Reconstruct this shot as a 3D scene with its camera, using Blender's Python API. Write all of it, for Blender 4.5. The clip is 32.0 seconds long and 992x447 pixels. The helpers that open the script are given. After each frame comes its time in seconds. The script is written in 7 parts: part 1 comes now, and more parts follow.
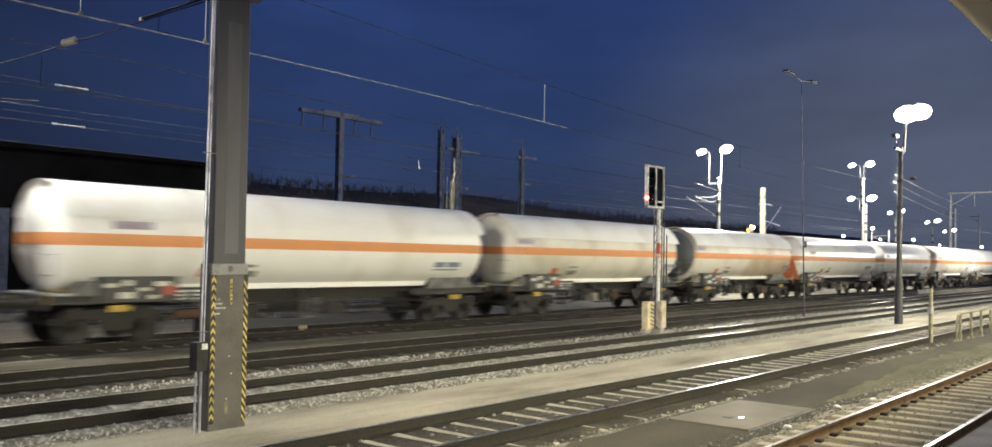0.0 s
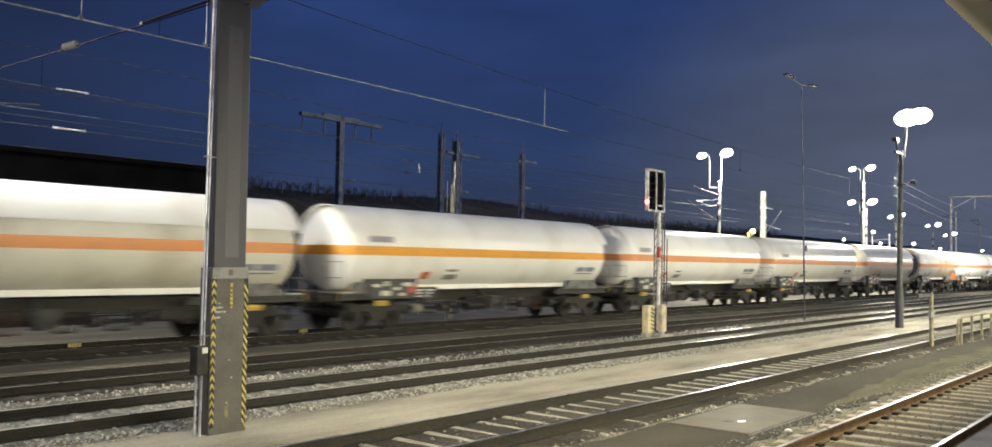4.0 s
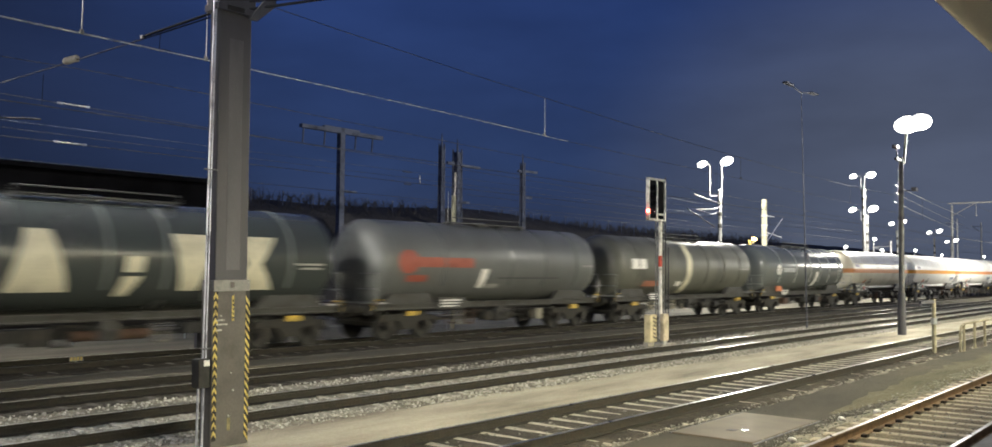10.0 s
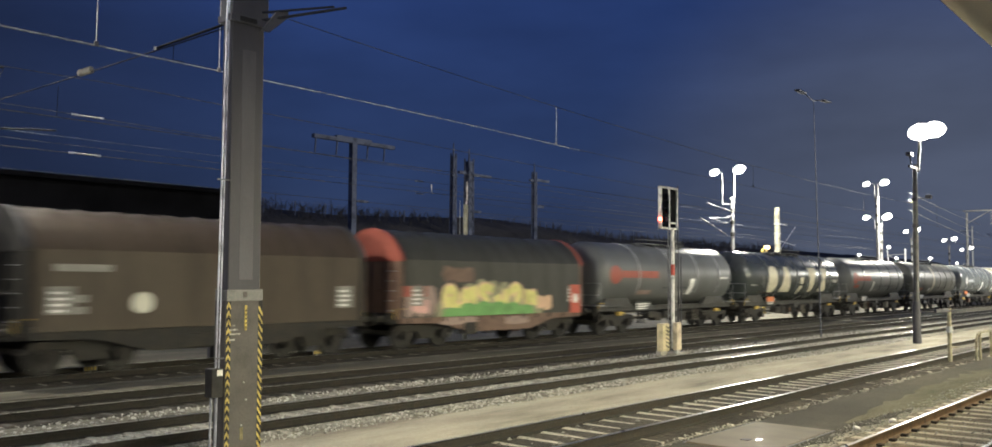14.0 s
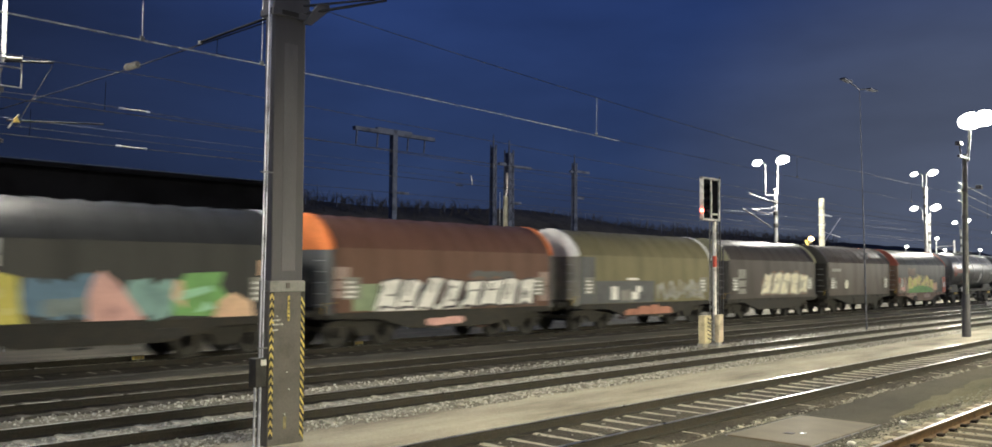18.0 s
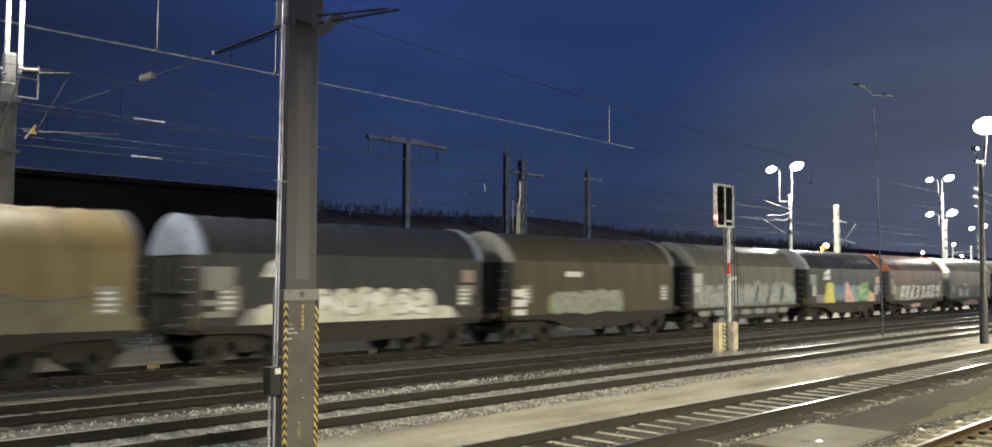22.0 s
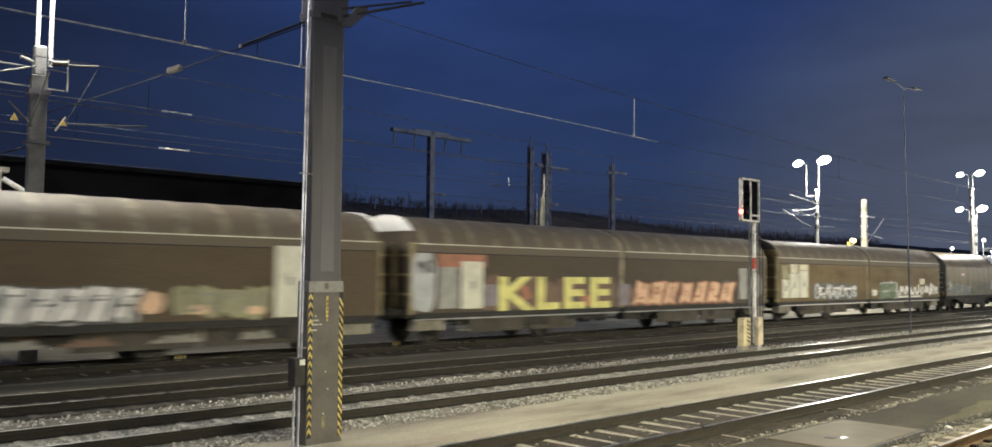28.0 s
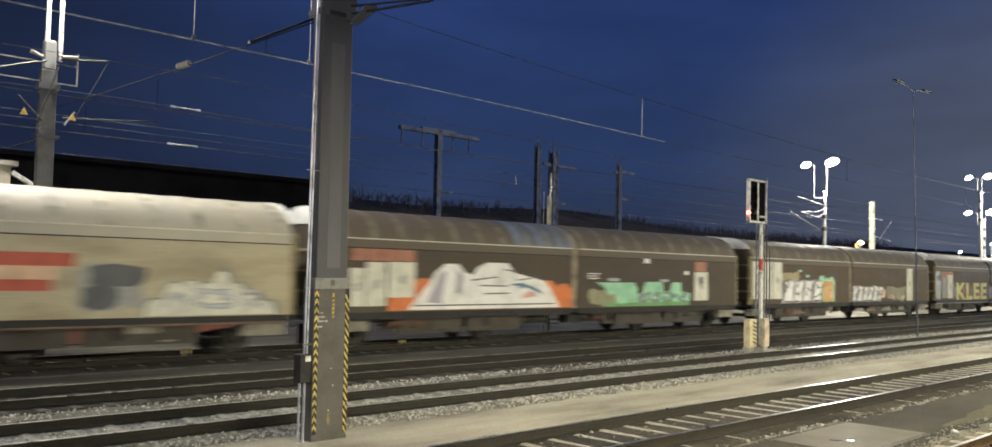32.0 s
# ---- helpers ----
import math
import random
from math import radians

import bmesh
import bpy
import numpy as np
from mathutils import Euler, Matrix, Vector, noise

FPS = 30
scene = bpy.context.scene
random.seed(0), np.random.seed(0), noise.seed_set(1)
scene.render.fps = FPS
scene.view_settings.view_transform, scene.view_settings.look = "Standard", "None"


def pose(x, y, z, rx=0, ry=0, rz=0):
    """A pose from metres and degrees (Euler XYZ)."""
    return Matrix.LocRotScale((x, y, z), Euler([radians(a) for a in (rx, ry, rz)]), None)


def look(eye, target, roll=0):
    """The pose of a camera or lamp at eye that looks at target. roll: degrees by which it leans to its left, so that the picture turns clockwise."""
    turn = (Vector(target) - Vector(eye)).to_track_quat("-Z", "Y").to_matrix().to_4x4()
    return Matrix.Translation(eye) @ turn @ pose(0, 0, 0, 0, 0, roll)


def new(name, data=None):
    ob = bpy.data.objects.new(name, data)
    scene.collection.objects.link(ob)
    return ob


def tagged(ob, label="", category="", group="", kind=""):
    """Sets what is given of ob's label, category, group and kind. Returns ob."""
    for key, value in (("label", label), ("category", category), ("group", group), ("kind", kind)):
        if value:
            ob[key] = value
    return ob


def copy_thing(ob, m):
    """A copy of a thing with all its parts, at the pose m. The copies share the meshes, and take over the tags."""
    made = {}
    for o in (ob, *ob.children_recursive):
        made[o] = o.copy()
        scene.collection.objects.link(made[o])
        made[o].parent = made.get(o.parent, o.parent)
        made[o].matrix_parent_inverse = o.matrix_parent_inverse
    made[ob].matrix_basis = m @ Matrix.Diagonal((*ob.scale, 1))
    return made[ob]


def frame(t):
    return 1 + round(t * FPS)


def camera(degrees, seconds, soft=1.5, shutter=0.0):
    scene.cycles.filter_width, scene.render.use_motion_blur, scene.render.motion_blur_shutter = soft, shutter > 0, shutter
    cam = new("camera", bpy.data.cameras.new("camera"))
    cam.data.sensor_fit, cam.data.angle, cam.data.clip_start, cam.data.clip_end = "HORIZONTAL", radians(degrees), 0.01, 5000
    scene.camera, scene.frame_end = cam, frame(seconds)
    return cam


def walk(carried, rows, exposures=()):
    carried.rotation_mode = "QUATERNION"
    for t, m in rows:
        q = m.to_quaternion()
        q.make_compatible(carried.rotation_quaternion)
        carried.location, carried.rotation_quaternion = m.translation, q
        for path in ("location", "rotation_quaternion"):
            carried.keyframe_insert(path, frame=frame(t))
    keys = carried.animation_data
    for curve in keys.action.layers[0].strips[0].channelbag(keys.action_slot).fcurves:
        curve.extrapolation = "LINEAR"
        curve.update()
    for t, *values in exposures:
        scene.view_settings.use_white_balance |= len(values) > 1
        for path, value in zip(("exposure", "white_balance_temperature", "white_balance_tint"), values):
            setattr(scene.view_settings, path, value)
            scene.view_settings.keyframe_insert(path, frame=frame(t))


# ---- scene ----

EYE = (0.0, 0.0, 2.33)   # 1.78 m above the platform, 2.33 m above the rails
SPEED = 10.593           # the train, metres a second
# seconds, and how the hand turns the camera
TURNS = [
    (0, 92.092, -1.028, -50.835), (0.5, 91.939, -0.906, -50.615), (1, 91.922, -0.936, -50.578), (1.5, 91.933, -0.907, -50.641),
    (2, 92.065, -0.955, -50.741), (2.5, 92.276, -1.032, -50.849), (3, 92.336, -1.036, -50.900), (3.5, 92.300, -0.999, -50.833),
    (5.5, 92.530, -1.134, -50.779), (6, 92.569, -1.091, -50.821), (6.5, 92.481, -0.975, -51.038), (7, 92.388, -1.048, -51.241),
    (7.5, 92.438, -1.101, -51.252), (8, 92.560, -1.178, -51.231), (8.5, 92.729, -1.106, -51.251), (9, 92.862, -0.976, -51.133),
    (9.5, 92.901, -0.819, -50.933), (10, 92.979, -0.548, -50.724), (10.5, 93.039, -0.356, -50.449), (11, 93.137, -0.265, -50.301),
    (11.5, 93.280, -0.259, -50.254), (12, 93.168, -0.306, -50.098), (12.5, 93.101, -0.295, -49.982), (13, 93.201, -0.311, -50.038),
    (13.5, 93.328, -0.396, -49.980), (14, 93.550, -0.411, -49.965), (14.5, 93.543, -0.486, -49.856), (16.5, 93.283, -0.377, -48.048),
    (17, 93.180, -0.528, -47.844), (17.5, 93.084, -0.486, -47.657), (18, 92.989, -0.498, -47.430), (18.5, 92.893, -0.586, -47.437),
    (19, 93.056, -0.720, -47.455), (19.5, 93.028, -0.677, -47.556), (20, 92.948, -0.587, -47.481), (20.5, 93.014, -0.599, -47.324),
    (21, 93.238, -0.559, -47.125), (21.5, 93.397, -0.512, -46.853), (22, 93.482, -0.274, -46.584), (22.5, 93.407, -0.204, -46.166),
    (23, 93.406, -0.219, -45.989), (23.5, 93.481, -0.295, -45.834), (24, 93.454, -0.330, -45.735), (24.5, 93.397, -0.338, -45.779),
    (25, 93.337, -0.394, -45.718), (25.5, 93.167, -0.352, -45.557), (27.5, 92.958, -0.679, -45.155), (28, 93.038, -0.655, -45.088),
    (28.5, 93.015, -0.705, -44.992), (29, 92.974, -0.827, -45.094), (29.5, 92.827, -0.886, -45.139), (30, 92.835, -0.975, -45.004),
    (30.5, 92.863, -1.082, -44.923), (31, 92.954, -1.130, -44.833), (31.5, 92.931, -1.223, -44.740), (32, 92.940, -1.261, -44.696),
]

cam = camera(57.55, 32.0, 1.6, 1.0)
walk(cam, [(t, pose(*EYE, a, b, c)) for t, a, b, c in TURNS], [(0, 0.08), (8, 0.05), (14, -0.04), (32, -0.04)])


# ---- light ----
def dusk():
    w = bpy.data.worlds.new("dusk")
    scene.world = w
    w.use_nodes = True
    nt = w.node_tree
    nt.nodes.clear()
    out = nt.nodes.new("ShaderNodeOutputWorld")
    bg = nt.nodes.new("ShaderNodeBackground")
    co = nt.nodes.new("ShaderNodeTexCoord")
    sep = nt.nodes.new("ShaderNodeSeparateXYZ")
    ramp = nt.nodes.new("ShaderNodeValToRGB")
    ramp.color_ramp.elements[0].position = 0.0
    ramp.color_ramp.elements[0].color = (0.030, 0.041, 0.077, 1)
    ramp.color_ramp.elements[1].position = 0.34
    ramp.color_ramp.elements[1].color = (0.0180, 0.0405, 0.149, 1)
    e = ramp.color_ramp.elements.new(0.11)
    e.color = (0.0240, 0.0440, 0.116, 1)
    nt.links.new(co.outputs["Generated"], sep.inputs[0])
    nt.links.new(sep.outputs["Z"], ramp.inputs[0])
    last = ramp.outputs[0]
    # sky paled round the near floodlight for its glare; night at the other end
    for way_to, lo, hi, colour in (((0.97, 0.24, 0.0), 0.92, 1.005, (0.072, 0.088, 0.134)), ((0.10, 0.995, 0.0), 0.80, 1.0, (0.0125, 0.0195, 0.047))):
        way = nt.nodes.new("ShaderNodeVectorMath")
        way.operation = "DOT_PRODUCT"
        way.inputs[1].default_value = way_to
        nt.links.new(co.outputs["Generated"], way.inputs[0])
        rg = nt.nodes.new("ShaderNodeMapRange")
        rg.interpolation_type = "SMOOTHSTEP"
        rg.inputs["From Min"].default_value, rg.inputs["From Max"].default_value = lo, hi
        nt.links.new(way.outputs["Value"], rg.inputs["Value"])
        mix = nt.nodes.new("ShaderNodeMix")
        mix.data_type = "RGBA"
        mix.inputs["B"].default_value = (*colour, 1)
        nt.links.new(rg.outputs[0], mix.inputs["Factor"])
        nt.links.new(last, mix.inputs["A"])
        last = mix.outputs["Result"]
    # thin evening cloud in soft banks
    flat = nt.nodes.new("ShaderNodeMapping")
    flat.inputs["Scale"].default_value = (1.6, 1.6, 5.0)
    nt.links.new(co.outputs["Generated"], flat.inputs[0])
    bank = nt.nodes.new("ShaderNodeTexNoise")
    bank.inputs["Scale"].default_value, bank.inputs["Detail"].default_value = 2.2, 5.0
    nt.links.new(flat.outputs[0], bank.inputs["Vector"])
    soft = nt.nodes.new("ShaderNodeMapRange")
    soft.inputs["From Min"].default_value, soft.inputs["From Max"].default_value = 0.3, 0.7
    soft.inputs["To Min"].default_value, soft.inputs["To Max"].default_value = 0.80, 1.18
    nt.links.new(bank.outputs["Fac"], soft.inputs["Value"])
    veil = nt.nodes.new("ShaderNodeVectorMath")
    veil.operation = "SCALE"
    nt.links.new(last, veil.inputs[0])
    nt.links.new(soft.outputs[0], veil.inputs["Scale"])
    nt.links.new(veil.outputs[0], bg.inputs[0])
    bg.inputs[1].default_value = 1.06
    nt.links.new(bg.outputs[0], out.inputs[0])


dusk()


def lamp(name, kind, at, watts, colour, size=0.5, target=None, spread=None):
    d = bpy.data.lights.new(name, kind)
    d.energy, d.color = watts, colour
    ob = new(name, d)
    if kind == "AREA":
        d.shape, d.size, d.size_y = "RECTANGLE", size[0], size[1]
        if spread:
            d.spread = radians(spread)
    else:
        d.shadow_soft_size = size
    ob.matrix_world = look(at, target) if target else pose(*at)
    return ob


WHITE = (1.0, 0.93, 0.66)
COOL = (1.0, 0.97, 0.86)
lamp("floodlight_near", "POINT", (41.5, 10.2, 7.9), 2500, COOL, 0.5)
lamp("floodlight_yard", "POINT", (63.0, 29.0, 9.6), 15000, COOL, 0.5)
lamp("floodlight_far", "POINT", (94.0, 26.0, 10.4), 19000, COOL, 0.6)
lamp("floodlight_mast", "POINT", (8.1, 24.3, 10.65), 5500, COOL, 0.3)
# out of view, added for light on the wagons from the rear
lamp("floodlight_siding", "POINT", (-24.0, 24.3, 10.65), 2500, COOL, 0.35)
# out of view, added to light the tank ends; narrow spread spares the ground
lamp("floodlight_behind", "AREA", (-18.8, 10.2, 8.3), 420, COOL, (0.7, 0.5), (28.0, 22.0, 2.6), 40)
# out of view on the right, added to brighten the far wagons
lamp("floodlight_beyond", "POINT", (101.6, 10.2, 7.9), 17000, COOL, 0.5)
lamp("platform_light", "AREA", (36.5, 1.6, 4.5), 3700, WHITE, (60.0, 0.3), (36.5, 9.5, 0.0), 92)


# ---- materials ----
MATS = {}


def nodes_of(m):
    m.use_nodes = True
    return m.node_tree, m.node_tree.nodes["Principled BSDF"]


def surface(name, colour, rough=0.6, metal=0.0, var=0.35, scale=3.0, dirt=None, amount=0.4, bump=0.15, stretch=(1, 1, 1), detail=40.0, seed=0.0, gloss=0.5):
    """A worn surface: its colour in two scales of noise, dirt in patches, a fine relief."""
    if name in MATS:
        return MATS[name]
    m = bpy.data.materials.new(name)
    nt, bs = nodes_of(m)
    N, L = nt.nodes.new, nt.links.new
    co = N("ShaderNodeTexCoord")
    mp = N("ShaderNodeMapping")
    mp.inputs["Scale"].default_value = stretch
    mp.inputs["Location"].default_value = (seed, seed * 0.7, seed * 1.3)
    L(co.outputs["Object"], mp.inputs[0])
    big, fine = N("ShaderNodeTexNoise"), N("ShaderNodeTexNoise")
    for n, s, dt in ((big, scale, 6.0), (fine, detail, 4.0)):
        n.inputs["Scale"].default_value, n.inputs["Detail"].default_value = s, dt
        L(mp.outputs[0], n.inputs["Vector"])
    mix = N("ShaderNodeMix")
    mix.data_type = "RGBA"
    c = Vector(colour)
    d = Vector(dirt) if dirt else c * 0.45
    mix.inputs["A"].default_value = (*c, 1)
    mix.inputs["B"].default_value = (*d, 1)
    rg = N("ShaderNodeMapRange")
    rg.inputs["From Min"].default_value, rg.inputs["From Max"].default_value = 0.62 - amount * 0.45, 0.78 - amount * 0.25
    L(big.outputs["Fac"], rg.inputs["Value"])
    L(rg.outputs[0], mix.inputs["Factor"])
    vary = N("ShaderNodeMapRange")
    vary.inputs["From Min"].default_value, vary.inputs["From Max"].default_value = 0.3, 0.7
    vary.inputs["To Min"].default_value, vary.inputs["To Max"].default_value = 1 - var, 1 + var * 0.4
    L(fine.outputs["Fac"], vary.inputs["Value"])
    mul = N("ShaderNodeVectorMath")
    mul.operation = "SCALE"
    L(mix.outputs["Result"], mul.inputs[0])
    L(vary.outputs[0], mul.inputs["Scale"])
    L(mul.outputs[0], bs.inputs["Base Color"])
    bs.inputs["Metallic"].default_value = metal
    bs.inputs["Specular IOR Level"].default_value = gloss
    rr = N("ShaderNodeMapRange")
    rr.inputs["To Min"].default_value, rr.inputs["To Max"].default_value = max(0.04, rough - 0.12), min(1.0, rough + 0.18)
    L(big.outputs["Fac"], rr.inputs["Value"])
    L(rr.outputs[0], bs.inputs["Roughness"])
    if bump:
        bp = N("ShaderNodeBump")
        bp.inputs["Strength"].default_value, bp.inputs["Distance"].default_value = bump, 0.01
        L(fine.outputs["Fac"], bp.inputs["Height"])
        L(bp.outputs[0], bs.inputs["Normal"])
    MATS[name] = m
    return m


def glow(name, colour, strength):
    if name in MATS:
        return MATS[name]
    m = bpy.data.materials.new(name)
    nt, bs = nodes_of(m)
    bs.inputs["Base Color"].default_value = (*colour, 1)
    bs.inputs["Emission Color"].default_value = (*colour, 1)
    bs.inputs["Emission Strength"].default_value = strength
    MATS[name] = m
    return m


# ---- mesh helpers ----
class Form:
    """Points and faces of one part."""

    def __init__(self):
        self.v, self.f = [], []

    def add(self, pts, faces):
        k = len(self.v)
        self.v += [tuple(p) for p in pts]
        self.f += [tuple(k + i for i in q) for q in faces]
        return self

    def box(self, x0, x1, y0, y1, z0, z1):
        p = [(x, y, z) for z in (z0, z1) for y in (y0, y1) for x in (x0, x1)]
        return self.add(p, [(0, 2, 3, 1), (4, 5, 7, 6), (0, 1, 5, 4), (2, 6, 7, 3), (0, 4, 6, 2), (1, 3, 7, 5)])

    def prism(self, prof, x0, x1, axis="x"):
        """A profile drawn out along x (profile: y, z), y (x, z) or z (x, y)."""
        n = len(prof)
        put = {"x": lambda a, b, c: (c, a, b), "y": lambda a, b, c: (a, c, b), "z": lambda a, b, c: (a, b, c)}[axis]
        p = [put(a, b, x0) for a, b in prof] + [put(a, b, x1) for a, b in prof]
        return self.add(p, [(i, (i + 1) % n, n + (i + 1) % n, n + i) for i in range(n)] + [tuple(range(n))[::-1], tuple(range(n, 2 * n))])

    def rod(self, a, b, r0, r1=None, n=10, caps=True):
        r1 = r0 if r1 is None else r1
        a, b = Vector(a), Vector(b)
        w = (b - a).normalized()
        s = w.orthogonal().normalized()
        t = w.cross(s)
        ring = [(math.cos(2 * math.pi * i / n), math.sin(2 * math.pi * i / n)) for i in range(n)]
        p = [c + (s * x + t * y) * r for c, r in ((a, r0), (b, r1)) for x, y in ring]
        fs = [(i, (i + 1) % n, n + (i + 1) % n, n + i) for i in range(n)]
        return self.add(p, fs + ([tuple(range(n))[::-1], tuple(range(n, 2 * n))] if caps else []))

    def bent(self, pts, r, n=8):
        """One tube along a line of points."""
        pts = [Vector(p) for p in pts]
        ring, rows = [(math.cos(2 * math.pi * i / n), math.sin(2 * math.pi * i / n)) for i in range(n)], []
        s = (pts[1] - pts[0]).orthogonal().normalized()
        for i, c in enumerate(pts):
            w = (pts[min(i + 1, len(pts) - 1)] - pts[max(i - 1, 0)]).normalized()
            s = (s - w * s.dot(w)).normalized()
            t = w.cross(s)
            rows += [c + (s * x + t * y) * r for x, y in ring]
        m = len(pts)
        fs = [(j * n + i, j * n + (i + 1) % n, (j + 1) * n + (i + 1) % n, (j + 1) * n + i) for j in range(m - 1) for i in range(n)]
        return self.add(rows, fs + [tuple(range(n))[::-1], tuple(range((m - 1) * n, m * n))])

    def lathe(self, prof, centre=(0, 0, 0), axis="x", n=32):
        """A profile (along, radius) turned round an axis through centre."""
        put = {"x": lambda h, a, b: (h, a, b), "y": lambda h, a, b: (a, h, b), "z": lambda h, a, b: (a, b, h)}[axis]
        c = Vector(centre)
        p, fs = [], []
        for h, r in prof:
            for i in range(n):
                w = 2 * math.pi * i / n
                p.append(c + Vector(put(h, r * math.cos(w), r * math.sin(w))))
        m = len(prof)
        for j in range(m - 1):
            fs += [(j * n + i, j * n + (i + 1) % n, (j + 1) * n + (i + 1) % n, (j + 1) * n + i) for i in range(n)]
        fs += [tuple(range(n))[::-1], tuple(range((m - 1) * n, m * n))]
        return self.add(p, fs)


def mesh_of(name, form, material, smooth=None, bevel=0.0):
    me = bpy.data.meshes.new(name)
    me.from_pydata(form.v, [], form.f)
    bm = bmesh.new()
    bm.from_mesh(me)
    bmesh.ops.recalc_face_normals(bm, faces=bm.faces)
    if bevel:
        bmesh.ops.bevel(bm, geom=[e for e in bm.edges if len(e.link_faces) == 2 and e.calc_face_angle(0) > 0.6], offset=bevel, segments=1, affect="EDGES", clamp_overlap=True)
    bm.to_mesh(me)
    bm.free()
    if smooth:
        me.polygons.foreach_set("use_smooth", [True] * len(me.polygons))
        me.set_sharp_from_angle(angle=radians(smooth))
    me.materials.append(material)
    return me


def part(name, form, material, parent=None, label="", smooth=None, bevel=0.0, at=None):
    me = form if isinstance(form, bpy.types.Mesh) else mesh_of(name, form, material, smooth, bevel)
    ob = new(name, me)
    if parent:
        ob.parent = parent
    if at is not None:
        ob.matrix_basis = at
    if label:
        ob["label"] = label
    return ob


def thing(name, at, label, category, group="", kind=""):
    ob = new(name)
    ob.empty_display_size = 0.2
    ob.matrix_basis = at
    return tagged(ob, label, category, group, kind)


def structure(name, form, material, label="", category="", smooth=None, bevel=0.0):
    return tagged(part(name, form, material, None, "", smooth, bevel), label, category, "", "structure")


steel = surface("rusty_rail_steel", (0.024, 0.022, 0.018), 0.75, 0.0, 0.4, 6, (0.034, 0.028, 0.021), 0.4, gloss=0.25)
shine = surface("worn_rail_head", (0.55, 0.53, 0.50), 0.28, 1.0, 0.15, 3, (0.35, 0.33, 0.3), 0.3, 0.05)
concrete = surface("weathered_concrete", (0.36, 0.34, 0.30), 0.85, 0, 0.25, 2.5, (0.22, 0.2, 0.17), 0.4)
pale_concrete = surface("pale_concrete", (0.50, 0.47, 0.42), 0.8, 0, 0.2, 2.0, (0.36, 0.33, 0.28), 0.35)
galv = surface("galvanised_steel", (0.42, 0.43, 0.44), 0.45, 0.7, 0.2, 5, (0.3, 0.3, 0.3), 0.4)
mast_paint = surface("grey_mast_paint", (0.052, 0.051, 0.063), 0.55, 0.0, 0.10, 0.9, (0.043, 0.042, 0.053), 0.5, 0.06, (3, 3, 0.35))
black = surface("black_rubber_and_iron", (0.018, 0.017, 0.016), 0.6, 0.1, 0.3, 6)
under = surface("grimy_underframe", (0.030, 0.029, 0.026), 0.75, 0.0, 0.4, 4, (0.05, 0.043, 0.034), 0.4, gloss=0.35)
red_paint = surface("signal_red_paint", (0.55, 0.06, 0.03), 0.45, 0, 0.15, 5)
yellow_paint = surface("yellow_paint", (0.58, 0.43, 0.11), 0.5, 0, 0.2, 6)
# blue-grey tint puts the haze over distant masts into the steel's colour
dark_far = surface("dark_far_steel", (0.105, 0.120, 0.170), 0.9, 0, 0.2, 2, gloss=0.1)
lamp_glass = glow("lit_lamp_glass", (1.0, 0.97, 0.90), 7.0)
red_light = glow("red_signal_light", (1.0, 0.08, 0.05), 25.0)


# ---- the ground, the tracks ----
TRACKS = [("a", 3.80, 0.0), ("b", 8.33, 0.0), ("c", 13.22, 0.0), ("x", 17.90, -0.12), ("d", 22.55, 0.0)]
GAUGE = 1.507
X0, X1 = -40.0, 420.0


def ground_z(y):
    if y < 15.2:
        return -0.20
    if y < 16.0:
        return -0.20 - 0.12 * (y - 15.2) / 0.8
    if y < 20.0:
        return -0.32
    if y < 20.8:
        return -0.32 + 0.11 * (y - 20.0) / 0.8
    return -0.21


